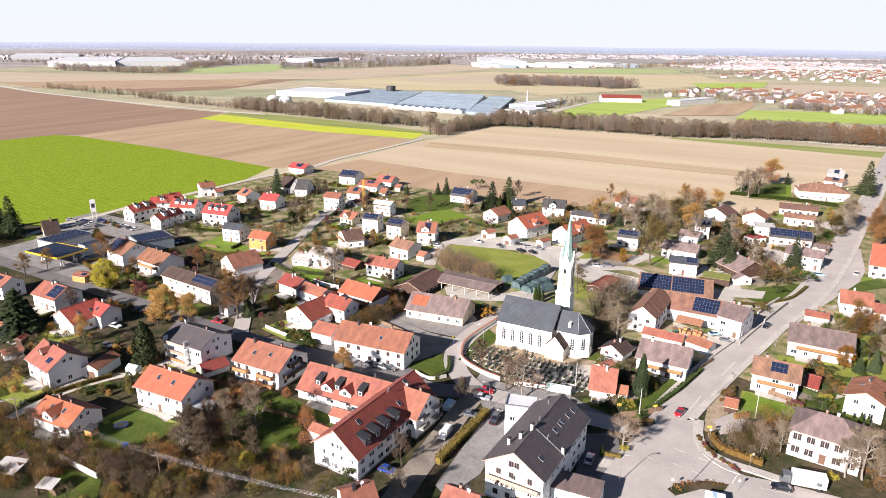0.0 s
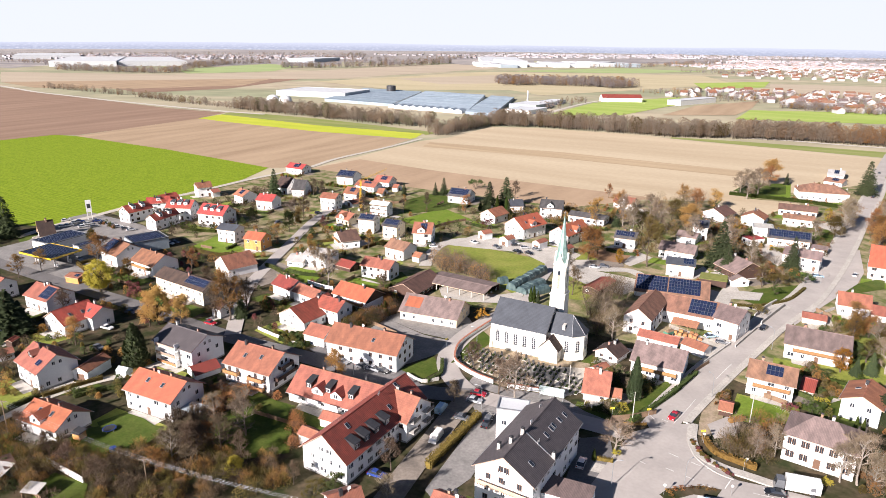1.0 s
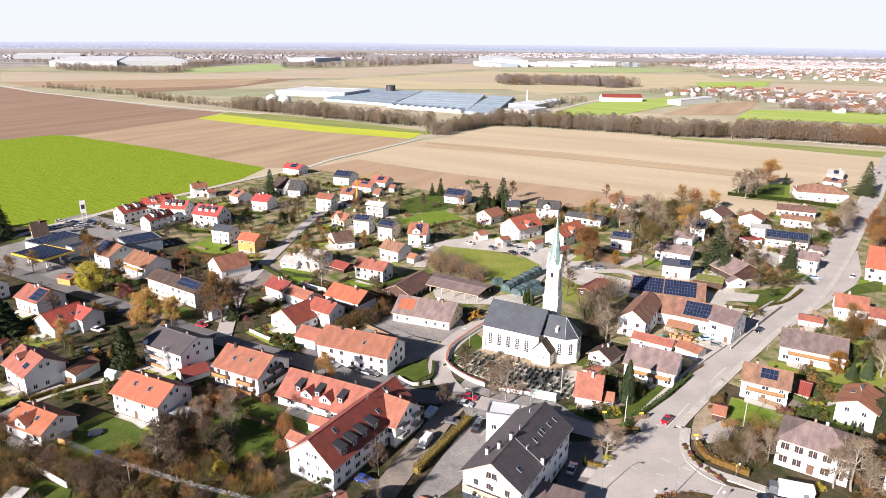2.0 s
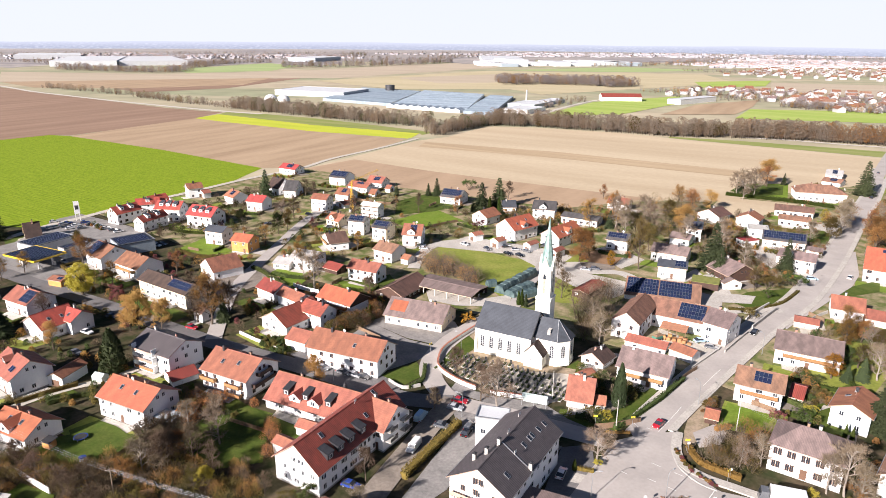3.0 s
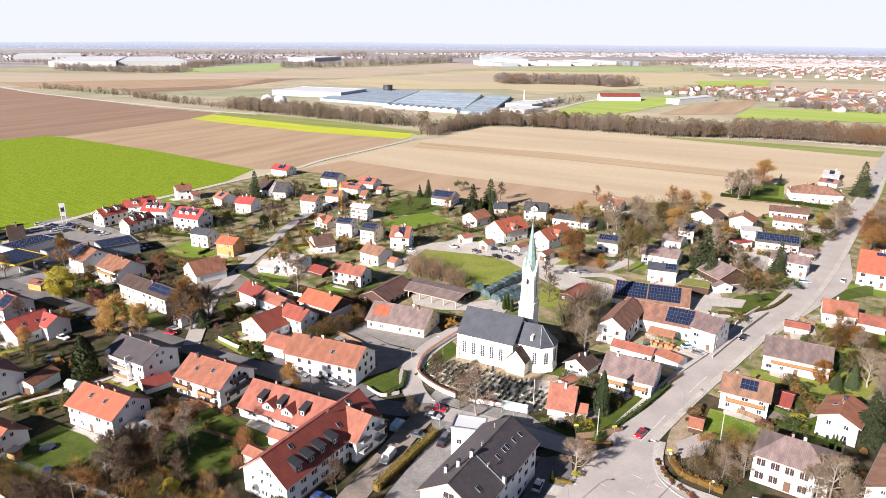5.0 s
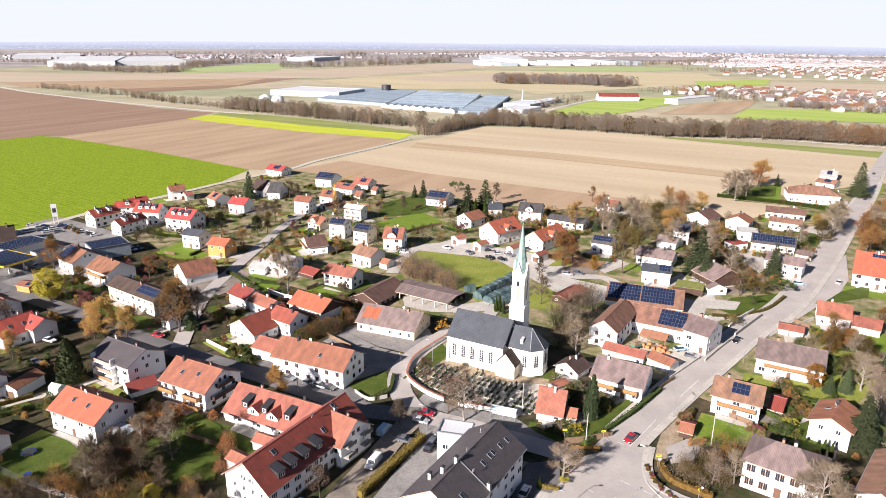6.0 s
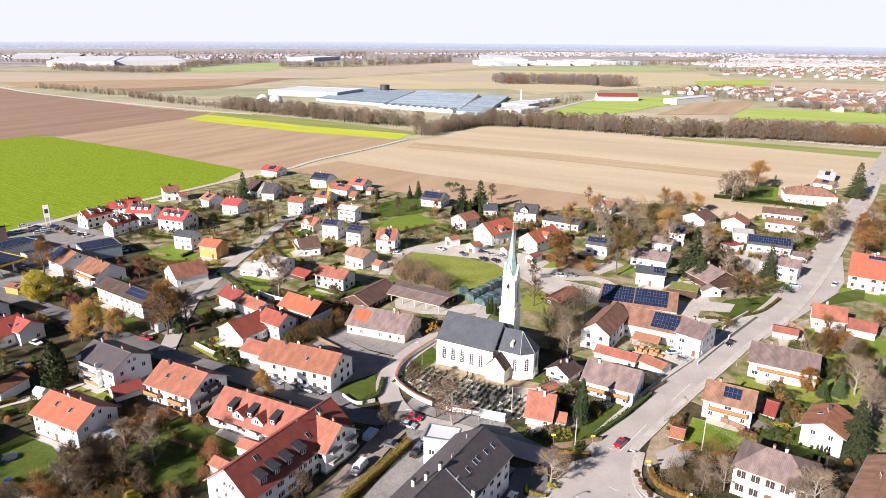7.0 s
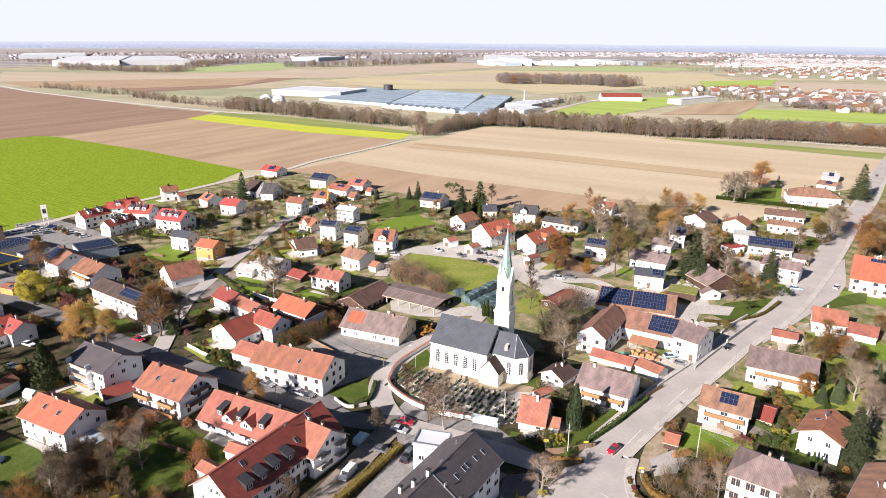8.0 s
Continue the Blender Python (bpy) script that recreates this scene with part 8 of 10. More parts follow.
def box_house(name, corners, z, wall, label, category="building", roof=None, parapet=0.25, floors=(), solar=False):
    """A flat-roofed block on three ground corners a, b, c (the fourth follows); windows on its sides."""
    a, b, c = (Vector(p) for p in corners)
    ux, uy = (b - a), (c - b)
    L, W = ux.length, abs(uy.dot(Vector((-ux.y, ux.x)).normalized()))
    yaw = math.degrees(math.atan2(ux.y, ux.x))
    nrm = Vector((-ux.y, ux.x)).normalized()
    if uy.dot(nrm) < 0:
        nrm = -nrm
    m = a + ux / 2 + nrm * W / 2
    top = thing(name, m.x, m.y, yaw, 0, label, category)
    part("wall", Geo().box(-L / 2, -W / 2, 0, L / 2, W / 2, z), (wall,), top)
    r = Geo().box(-L / 2 - 0.15, -W / 2 - 0.15, z, L / 2 + 0.15, W / 2 + 0.15, z + 0.18)
    if parapet:
        for q in ((-L / 2 - 0.15, -W / 2 - 0.15, L / 2 + 0.15, -W / 2 + 0.15), (-L / 2 - 0.15, W / 2 - 0.15, L / 2 + 0.15, W / 2 + 0.15), (-L / 2 - 0.15, -W / 2 + 0.15, -L / 2 + 0.15, W / 2 - 0.15), (L / 2 - 0.15, -W / 2 + 0.15, L / 2 + 0.15, W / 2 - 0.15)):
            r.box(q[0], q[1], z + 0.18, q[2], q[3], z + 0.18 + parapet, 1)
    part("roof", r, (roof or CONCRETE, METAL), top)
    for fl in floors:
        k = max(1, int(L / 3.2))
        for i in range(k):
            window(top, -L / 2 + (i + 0.5) * L / k, -W / 2, fl, 0, 1.3, 1.3)
            window(top, -L / 2 + (i + 0.5) * L / k, W / 2, fl, 180, 1.3, 1.3)
        k = max(1, int(W / 3.2))
        for i in range(k):
            window(top, -L / 2, -W / 2 + (i + 0.5) * W / k, fl, -90, 1.3, 1.3)
            window(top, L / 2, -W / 2 + (i + 0.5) * W / k, fl, 90, 1.3, 1.3)
    if solar:
        for i in range(int((L - 1) / 1.1)):
            for j in range(int((W - 1) / 2.1)):
                part("solar_panel", panel_data(), (), top, at=pose(-L / 2 + 1.0 + i * 1.1, -W / 2 + 1.4 + j * 2.1, z + 0.5, 10))
    return top


GREENROOF = mat("planted flat roof", (0.20, 0.20, 0.06), (0.13, 0.145, 0.045), 2.0, 0.95)
WHITEROOF = mat("white roof membrane", (0.52, 0.53, 0.54), (0.44, 0.45, 0.46), 5.0, 0.6, bump=0.05, grain=0.05)
GREYSHEET = mat("blue-grey sheet cladding", (0.33, 0.38, 0.42), (0.28, 0.33, 0.37), 4.0, 0.5, bands=("X", 0.5, 0.12))
# white flat-roofed wing of the guesthouse, and the low brown annexe before it
box_house("flat_wing", [(-54.8, 129.3), (-47.8, 131.3), (-48.4, 136.5)], 8.2, WALLS["white"], "white flat-roofed wing beside the anthracite-roofed guesthouse", "building", WHITEROOF, 0.3, (1.0, 4.2))
box_house("annexe", [(-36, 110.9), (-26.3, 111.9), (-26.2, 118.1)], 4.5, WALLS["white"], "low white annexe with weathered grey-brown flat roof", "building", ROOFS["mauve"], 0.0, (1.2,))

# gabled wing of the apartment house, with steel balconies on its gable
wing = house("apartment_wing", -76.4, 122.2, -2, 9.6, 11.8, 5.6, 9.9, "orange", "white", "garden", 801, "house", "", "white gabled wing with orange tiled roof and steel balconies")
for py, pz in ((-3.2, 2.7), (-3.2, 5.4), (2.6, 2.7), (2.6, 5.4)):
    b_ = part("balcony", Geo().box(4.3, py - 1.5, pz - 0.15, 6.0, py + 1.5, pz), (CONCRETE,), wing, "small steel balcony")
    part("railing", Geo().box(5.92, py - 1.5, pz + 0.1, 5.98, py + 1.5, pz + 1.0), (DARKMETAL,), b_)

# school with hipped roof
school = house("school_house", 13.5, 160.7, -6.0, 15.6, 12.2, 6.9, 10.4, "mauve", "white", "hip", 501, "house", "", "white two-storey schoolhouse with grey-brown hipped roof", False)
for fl in (1.2, 4.5):
    for i in range(5):
        if fl == 1.2 and i == 2:
            part("door", Geo().box(-0.7, -0.08, 0, 0.7, 0.02, 2.4), (DOOR,), school, at=pose(0, -5.5, 0.3))
            continue
        for d in (-0.45, 0.45):
            window(school, -5.6 + i * 2.8 + d, -5.5, fl, 0, 0.85, 1.7, "wood")
    for i in range(3):
        window(school, -7.25, -3 + i * 3, fl, -90, 1.0, 1.6, "wood")
        window(school, 7.25, -3 + i * 3, fl, 90, 1.0, 1.6, "wood")

# petrol station
fore = thing("fuel_station", *(-272.1, 150.7), 4, 0, "fuel station canopy with yellow edge band over pumps", "fuel station")
YELLOW = mat("yellow fascia", (0.62, 0.42, 0.02), (0.55, 0.37, 0.02), 2.0, 0.45, bump=0.0)
part("canopy", Geo().box(-10, -7, 4.6, 10, 7, 5.1), (DARKMETAL,), fore)
part("fascia", Geo().box(-10.08, -7.08, 4.5, 10.08, -6.95, 5.25).box(-10.08, 6.95, 4.5, 10.08, 7.08, 5.25).box(-10.08, -6.95, 4.5, -9.95, 6.95, 5.25).box(9.95, -6.95, 4.5, 10.08, 6.95, 5.25), (YELLOW,), fore)
for px in (-6, 6):
    for py in (-3, 3):
        part("column", shared("fcol", lambda: Geo().box(-0.25, -0.25, 0, 0.25, 0.25, 4.6).data("column", FRAME)), (), fore, at=pose(px, py, 0.1))
        part("pump", shared("pump", lambda: Geo().box(-0.35, -0.25, 0, 0.35, 0.25, 1.7).data("pump", FRAME)), (), fore, at=pose(px + 1.5, py, 0.1))
for i in range(12):
    for j in range(6):
        part("solar_panel", panel_data(), (), fore, at=pose(-8.6 + i * 1.55, -5.3 + j * 2.1, 5.3, 8))
box_house("station_shop", [(-284.1, 157), (-285, 176), (-297.4, 179.7)], 4.2, FRAME, "low workshop with solar panels on its flat roof", "building", DARKMETAL, 0.2, (), True)
box_house("car_hall", [(-269.1, 161.2), (-268.7, 172.3), (-273, 184.5)], 4.5, FRAME, "low white hall with solar panels on its roof", "building", DARKMETAL, 0.2, (), True)
box_house("car_hall", [(-252.1, 175.5), (-247.2, 189.8), (-260.1, 192.6)], 5.0, GREYSHEET, "blue-grey sheet-clad hall with solar panels", "building", DARKMETAL, 0.2, (), True)
sign = thing("sign_pylon", *(-322.1, 200.7), 60, 0, "tall white advertising pylon with two legs", "sign")
part("leg", Geo().box(-1.1, -0.15, 0, -0.8, 0.15, 4), (FRAME,), sign)
part("leg", Geo().box(0.8, -0.15, 0, 1.1, 0.15, 4), (FRAME,), sign)
part("panel", Geo().box(-1.3, -0.25, 4, 1.3, 0.25, 10.5), (FRAME,), sign)
part("emblem", Geo().box(-0.8, -0.29, 6.2, 0.8, 0.29, 8.4), (DARKMETAL,), sign)
kiosk = house("shed", *(-241.3, 142.4), 10, 7, 6, 2.7, 3.6, "orange", "wood", "solarR", 77, "shed", "", "small orange timber shed with solar panels")

# tower crane
CRANEY = mat("crane yellow", (0.62, 0.36, 0.02), (0.52, 0.30, 0.02), 1.0, 0.5)
crane = thing("tower_crane", *(-213.9, 290.6), 0, 0, "small yellow building crane beside a house under construction", "crane")
g = Geo()
for dx, dy in ((-0.5, -0.5), (0.5, -0.5), (0.5, 0.5), (-0.5, 0.5)):
    g.tube((dx, dy, 0), (dx, dy, 17), 0.1, 0.1, 4)
for k in range(14):
    z = k * 1.2
    g.tube((-0.5, -0.5, z), (0.5, -0.5, z + 1.2), 0.05, 0.05, 3)
    g.tube((0.5, 0.5, z), (-0.5, 0.5, z + 1.2), 0.05, 0.05, 3)
    g.tube((0.5, -0.5, z), (0.5, 0.5, z + 1.2), 0.05, 0.05, 3)
    g.tube((-0.5, 0.5, z), (-0.5, -0.5, z + 1.2), 0.05, 0.05, 3)
part("mast", g, (CRANEY,), crane)
g = Geo()
for dx, dz in ((-0.4, 0), (0.4, 0), (0, 0.7)):
    g.tube((dx, 0, 17 + dz), (dx + 6, 17, 21 + dz), 0.09, 0.06, 4)
part("jib", g, (CRANEY,), crane)
part("counterweight", Geo().box(-0.7, -2.2, 0.1, 0.7, -0.8, 1.6), (CONCRETE,), crane)

# wrapped stacks on the meadow
TARP = mat("blue-green tarpaulin", (0.03, 0.055, 0.06), (0.1, 0.14, 0.135), 1.6, 0.45, bump=0.6)
for i, (p, q, wid, hgt) in enumerate((((-92, 221.6), (-88.7, 247.1), 4.4, 3.2), ((-87.2, 220.3), (-84.1, 233.6), 5.0, 2.8), ((-99.2, 225.9), (-96.9, 228.8), 3.4, 2.6), ((-84, 220.9), (-80.1, 228.8), 4.0, 2.4))):
    a, b = Vector(p), Vector(q)
    m = (a + b) / 2
    ln = (b - a).length
    top = thing("covered_stack", m.x, m.y, math.degrees(math.atan2(b.y - a.y, b.x - a.x)), 0, "long stack covered with blue-green tarpaulin on the meadow", "stack")
    kk = max(2, int(ln / 2.6))
    for j in range(kk):
        x0 = -ln / 2 + j * ln / kk
        hj = hgt * (0.93 + 0.14 * ((j * 7) % 3) / 2)
        part("bale", Geo().along_x([(-wid / 2, 0), (wid / 2, 0), (wid / 2 - 0.2, hj * 0.6), (wid * 0.28, hj), (-wid * 0.28, hj), (-wid / 2 + 0.2, hj * 0.6)], x0 + 0.06, x0 + ln / kk - 0.06), (TARP,), top)

# lorry at the junction
lorry = thing("lorry", *(9.3, 144.1), 191.0, 0.14, "white box lorry with dark cab standing on the side street", "lorry")
part("box_body", Geo().box(-4.6, -1.25, 0.95, 2.2, 1.25, 3.6), (PAINT["white"],), lorry)
part("chassis", Geo().box(-4.5, -0.5, 0.6, 4.0, 0.5, 0.92), (DARKMETAL,), lorry)
part("cab", Geo().hull([(2.4, -1.15, 0.5), (4.3, -1.15, 0.5), (4.3, 1.15, 0.5), (2.4, 1.15, 0.5)], [(2.4, -1.1, 2.9), (3.9, -1.1, 2.9), (3.9, 1.1, 2.9), (2.4, 1.1, 2.9)]), (PAINT["grey"],), lorry)
part("windscreen", Geo().hull([(4.13, -1.0, 1.6), (4.2, -1.0, 1.6), (4.2, 1.0, 1.6), (4.13, 1.0, 1.6)], [(3.93, -1.0, 2.6), (4.0, -1.0, 2.6), (4.0, 1.0, 2.6), (3.93, 1.0, 2.6)]), (GLASS,), lorry)
part("logo_panel", Geo().box(-3.6, -1.27, 1.6, -2.6, -1.25, 2.5), (PAINT["grey"],), lorry)
part("logo_panel", Geo().box(-3.6, 1.25, 1.6, -2.6, 1.27, 2.5), (PAINT["grey"],), lorry)
for px in (-3.2, 3.3):
    for py in (-1.05, 1.05):
        part("wheel", shared("bigtyre", lambda: Geo().tube((0, -0.15, 0), (0, 0.15, 0), 0.48, 0.48, 14).data("wheel", RUBBER)), (), lorry, at=pose(px, py, 0.48))

# lamp posts, signs, poles and wires
def street_lamp(x, y, yaw, h=7.0):
    top = copy_thing(SHARED["lamp"], pose(x, y, 0.1, 0, 0, yaw)) if "lamp" in SHARED else thing("street_lamp", x, y, yaw, 0.1, "slim grey street lamp with curved arm", "street lamp", "street lamps")
    if "lamp" not in SHARED:
        SHARED["lamp"] = top
        part("pole", Geo().tube((0, 0, 0), (0, 0, 6.2), 0.09, 0.06, 6).tube((0, 0, 6.2), (0.5, 0, 7.0), 0.055, 0.05, 5).tube((0.5, 0, 7.0), (1.4, 0, 7.2), 0.05, 0.04, 5), (METAL,), top)
        part("lamp_head", Geo().hull([(1.2, -0.14, 7.1), (2.0, -0.12, 7.1), (2.0, 0.12, 7.1), (1.2, 0.14, 7.1)], [(1.3, -0.08, 7.28), (1.9, -0.08, 7.24), (1.9, 0.08, 7.24), (1.3, 0.08, 7.28)]), (METAL,), top)
    return top


for p, w in (((-12.4, 176.2), 150), ((-0.6, 217.4), 150), ((-11.7, 133.2), 60), ((11.6, 293), 150), ((-63.6, 139.2), 200), ((-103.4, 137.1), 100), ((-81, 170.9), 200), ((-25.4, 125.4), 20)):
    street_lamp(*p, w)

SIGNY = mat("yellow sign", (0.65, 0.50, 0.03), (0.58, 0.44, 0.03), 1.0, 0.5, bump=0.0)
for p, w in (((-11.2, 153.6), 30), ((-1.2, 146.2), 70), ((-24.8, 156.7), 40), ((-33, 152.5), 30), ((-89.1, 166.1), 80)):
    top = thing("road_sign", *p, w, 0.1, "yellow direction sign on a steel post", "road sign", "yellow signs")
    part("post", shared("spost", lambda: Geo().tube((0, 0, 0), (0, 0, 3.4), 0.05, 0.05, 6).data("post", METAL)), (), top)
    part("board", shared("sboard", lambda: Geo().box(-0.55, -0.04, 2.75, 0.55, 0.04, 3.25).data("board", SIGNY)), (), top)
    part("lettering", shared("slet", lambda: Geo().box(-0.42, -0.05, 2.98, 0.3, 0.05, 3.08).data("lettering", DARKMETAL)), (), top)
for p in ((-10.8, 153), (-0.9, 147.4), (-2.5, 135.5), (-15, 128.6)):
    top = thing("traffic_sign", *p, 20, 0.1, "round white traffic sign on a grey post", "road sign", "traffic signs")
    part("post", shared("tpost", lambda: Geo().tube((0, 0, 0), (0, 0, 2.9), 0.04, 0.04, 6).data("post", METAL)), (), top)
    part("disc", shared("tdisc", lambda: Geo().tube((0, -0.05, 2.6), (0, -0.02, 2.6), 0.33, 0.33, 14).data("disc", FRAME)), (), top)

POLEWOOD = mat("utility pole wood", (0.20, 0.15, 0.11), (0.14, 0.11, 0.08), 0.8, 0.9)
poles = [(-167.1, 66.1), (-158.1, 71.4), (-109.5, 73.8), (-61.6, 83.7)]
pole_tops = []
for p in poles:
    top = thing("utility_pole", *p, 35, 0, "wooden utility pole carrying cables over the gardens", "pole", "utility poles")
    part("shaft", shared("ushaft", lambda: Geo().tube((0, 0, 0), (0, 0, 9.0), 0.15, 0.1, 7).data("shaft", POLEWOOD)), (), top)
    part("crossarm", shared("uarm", lambda: Geo().box(-1.1, -0.06, 8.4, 1.1, 0.06, 8.55).data("crossarm", POLEWOOD)), (), top)
    pole_tops.append(Vector((*p, 8.6)))
for p in ((-28.1, 153.8), (-2.1, 168.6), (-46.9, 159.3)):
    top = thing("utility_pole", *p, 0, 0, "grey utility pole beside the street", "pole", "utility poles")
    part("shaft", shared("ushaft2", lambda: Geo().tube((0, 0, 0), (0, 0, 8.5), 0.12, 0.08, 7).data("shaft", CONCRETE)), (), top)


def cable(a, b, sag, r=0.011):
    g = Geo()
    a, b = Vector(a), Vector(b)
    k = 14
    pts = [a.lerp(b, i / k) - Vector((0, 0, sag * 4 * (i / k) * (1 - i / k))) for i in range(k + 1)]
    side = Vector((-(b - a).y, (b - a).x, 0)).normalized() * r
    up = Vector((0, 0, r))
    for p in pts:
        g.v.extend([tuple(p + side), tuple(p + up), tuple(p - side), tuple(p - up)])
    for i in range(k):
        for j in range(4):
            q = (j + 1) % 4
            g.f.append((4 * i + j, 4 * i + q, 4 * i + 4 + q, 4 * i + 4 + j))
            g.m.append(0)
    return tagged(new("cable", g.data("cable", METAL)), "thin grey overhead power cable between poles", "cable", "overhead cables")


for a, b in zip(pole_tops, pole_tops[1:]):
    for off in (-1.0, 0.0, 1.0):
        d = Vector((off * math.cos(radians(35)), off * math.sin(radians(35)), 0))
        cable(a + d, b + d, 0.9)
g1 = Vector((*(-28.1, 153.8), 8.4))
for o in (0, 0.4, 0.8):
    cable(g1 + Vector((0, 0, -o)), (-44.0 + o, 128.0, 12.6 - o), 0.8)
    cable(Vector((*(-2.1, 168.6), 8.4 - o)), (38.0, 150.0 + o, 9.0 - o), 0.9)

# pergola, container, garden bits
perg = thing("pergola", *(-124.8, 99.3), 4, 0, "timber pergola with glass roof beside the orange-roofed house", "pergola")
for i in range(7):
    part("rafter", shared("rafter", lambda: Geo().box(-0.06, -2.2, 2.5, 0.06, 2.2, 2.65).data("rafter", TIMBER)), (), perg, at=pose(-3 + i, 0, 0))
for px in (-3, 3):
    for py in (-2.1, 2.1):
        part("post", shared("ppost", lambda: Geo().box(-0.07, -0.07, 0, 0.07, 0.07, 2.5).data("post", TIMBER)), (), perg, at=pose(px, py, 0))
part("glass_roof", Geo().box(-3.1, -2.2, 2.66, 3.1, 2.2, 2.69), (GREYSHEET,), perg)
CONTGREEN = mat("green container steel", (0.05, 0.16, 0.11), (0.07, 0.2, 0.14), 1.0, 0.55, bands=("X", 0.3, 0.3))
cont = thing("skip_container", *(-142.6, 63.4), 345, 0, "green corrugated steel container with rusty lid", "container")
part("body", Geo().box(-3.0, -1.2, 0, 3.0, 1.2, 2.4), (CONTGREEN,), cont)
part("lid", Geo().box(-3.05, -1.25, 2.4, 3.05, 1.25, 2.5), (ROOFS["brown"],), cont)
for p, w_, l_ in (((-142.1, 60.5), 5, 6), ((-129, 61.2), 3, 4)):
    lean = thing("lean_to", *p, 20, 0, "lean-to with pale corrugated sheet roof in a cluttered yard", "shed")
    part("sheet_roof", Geo().hull([(-l_ / 2, -w_ / 2, 2.0), (l_ / 2, -w_ / 2, 2.0), (l_ / 2, w_ / 2, 2.6), (-l_ / 2, w_ / 2, 2.6)], [(-l_ / 2, -w_ / 2, 2.06), (l_ / 2, -w_ / 2, 2.06), (l_ / 2, w_ / 2, 2.66), (-l_ / 2, w_ / 2, 2.66)]), (ROOFS["lightgrey"],), lean)
    for px in (-l_ / 2 + 0.2, l_ / 2 - 0.2):
        for py, pz in ((-w_ / 2 + 0.2, 2.02), (w_ / 2 - 0.2, 2.55)):
            part("post", Geo().box(-0.07, -0.07, 0, 0.07, 0.07, pz), (TIMBER,), lean, at=pose(px, py, 0))
hut = thing("garden_greenhouse", *(-159.9, 104.3), 10, 0, "small pale green garden glasshouse beside the path", "greenhouse")
part("glazing", Geo().along_x([(-1.3, 0), (1.3, 0), (1.3, 1.6), (0, 2.4), (-1.3, 1.6)], -1.8, 1.8), (ROOFS["sheet"],), hut)
tramp = thing("trampoline", *(-137.7, 84.3), 0, 0, "round garden trampoline with blue edge on the lawn", "trampoline")
part("mat", Geo().tube((0, 0, 0.75), (0, 0, 0.78), 1.35, 1.35, 20), (RUBBER,), tramp)
part("rim", Geo().turned([(1.4, 0.74), (1.58, 0.74), (1.58, 0.8), (1.4, 0.8), (1.4, 0.74)], 20), (PAINT["blue"],), tramp)
for i in range(6):
    part("leg", shared("tleg", lambda: Geo().tube((0, 0, 0), (0, 0, 0.74), 0.04, 0.04, 6).data("leg", METAL)), (), tramp, at=pose(1.55 * math.cos(i * 1.047), 1.55 * math.sin(i * 1.047), 0))
play = thing("play_hut", *(-140.9, 78.7), 10, 0, "small orange timber hut beside a white house", "hut")
part("wall", Geo().box(-1.1, -1.0, 0, 1.1, 1.0, 1.9), (WALLS["wood"],), play)
part("roof", Geo().hull([(-1.4, -1.3, 1.9), (1.4, -1.3, 1.9), (1.4, 1.3, 2.2), (-1.4, 1.3, 2.2)], [(-1.4, -1.3, 2.0), (1.4, -1.3, 2.0), (1.4, 1.3, 2.3), (-1.4, 1.3, 2.3)]), (DARKMETAL,), play)
pool = thing("water_tub", *(-129.5, 79.5), 0, 0, "small blue covered tub on the grass", "tub")
part("tub", Geo().tube((0, 0, 0), (0, 0, 0.9), 0.8, 0.8, 16), (PAINT["lightblue"],), pool)
part("cover", Geo().tube((0, 0, 0.9), (0, 0, 0.96), 0.85, 0.85, 16), (PAINT["blue"],), pool)
stand = thing("covered_trailer", *(-6.3, 128.5), 10, 0.15, "white covered trailer standing at the traffic island", "trailer")
part("body", Geo().box(-2.0, -1.0, 0.5, 2.0, 1.0, 2.2), (PAINT["white"],), stand)
part("stripe", Geo().box(-0.5, -1.02, 2.2, 0.3, 1.02, 2.23), (PAINT["lightblue"],), stand)
for py in (-0.9, 0.9):
    part("wheel", SHARED["tyre"] if "tyre" in SHARED else shared("tyre", lambda: Geo().tube((0, -0.1, 0), (0, 0.1, 0), 0.32, 0.32, 12).data("wheel", RUBBER)), (), stand, at=pose(0, py, 0.32))

# farmyard: rusty lean-to, crates, timber
RUST = mat("rusty sheet", (0.34, 0.16, 0.09), (0.24, 0.12, 0.075), 1.5, 0.8, bands=("X", 0.3, 0.2))
lean = thing("lean_to", *(-27.1, 217.4), -2, 0, "lean-to with rusty sheet roof against the barn", "shed")
part("sheet_roof", Geo().hull([(-4.2, -2, 2.7), (4.2, -2, 2.7), (4.2, 2, 3.7), (-4.2, 2, 3.7)], [(-4.2, -2, 2.78), (4.2, -2, 2.78), (4.2, 2, 3.78), (-4.2, 2, 3.78)]), (RUST,), lean)
for px in (-4, -1.3, 1.3, 4):
    part("post", shared("lpost", lambda: Geo().box(-0.08, -0.08, 0, 0.08, 0.08, 2.72).data("post", TIMBER)), (), lean, at=pose(px, -1.85, 0))
rnd = random.Random(12)
for i in range(11):
    cr = thing("wooden_crate", *(-25.2, 213.9), 0, 0, "pale wooden crate stacked in the farmyard", "crate", "farmyard crates")
    cr.matrix_world = pose(cr.location.x - 4 + (i % 6) * 1.6 + rnd.uniform(-0.2, 0.2), cr.location.y - 1.2 + (i // 6) * 1.7, 0.1, 0, 0, rnd.uniform(-12, 12))
    hh = rnd.choice((0.8, 1.2, 1.6))
    part("box", Geo().box(-0.6, -0.5, 0.1, 0.6, 0.5, hh), (BALCONY,), cr)
    part("skid", Geo().box(-0.6, -0.5, 0, 0.6, 0.5, 0.1), (TIMBER,), cr)
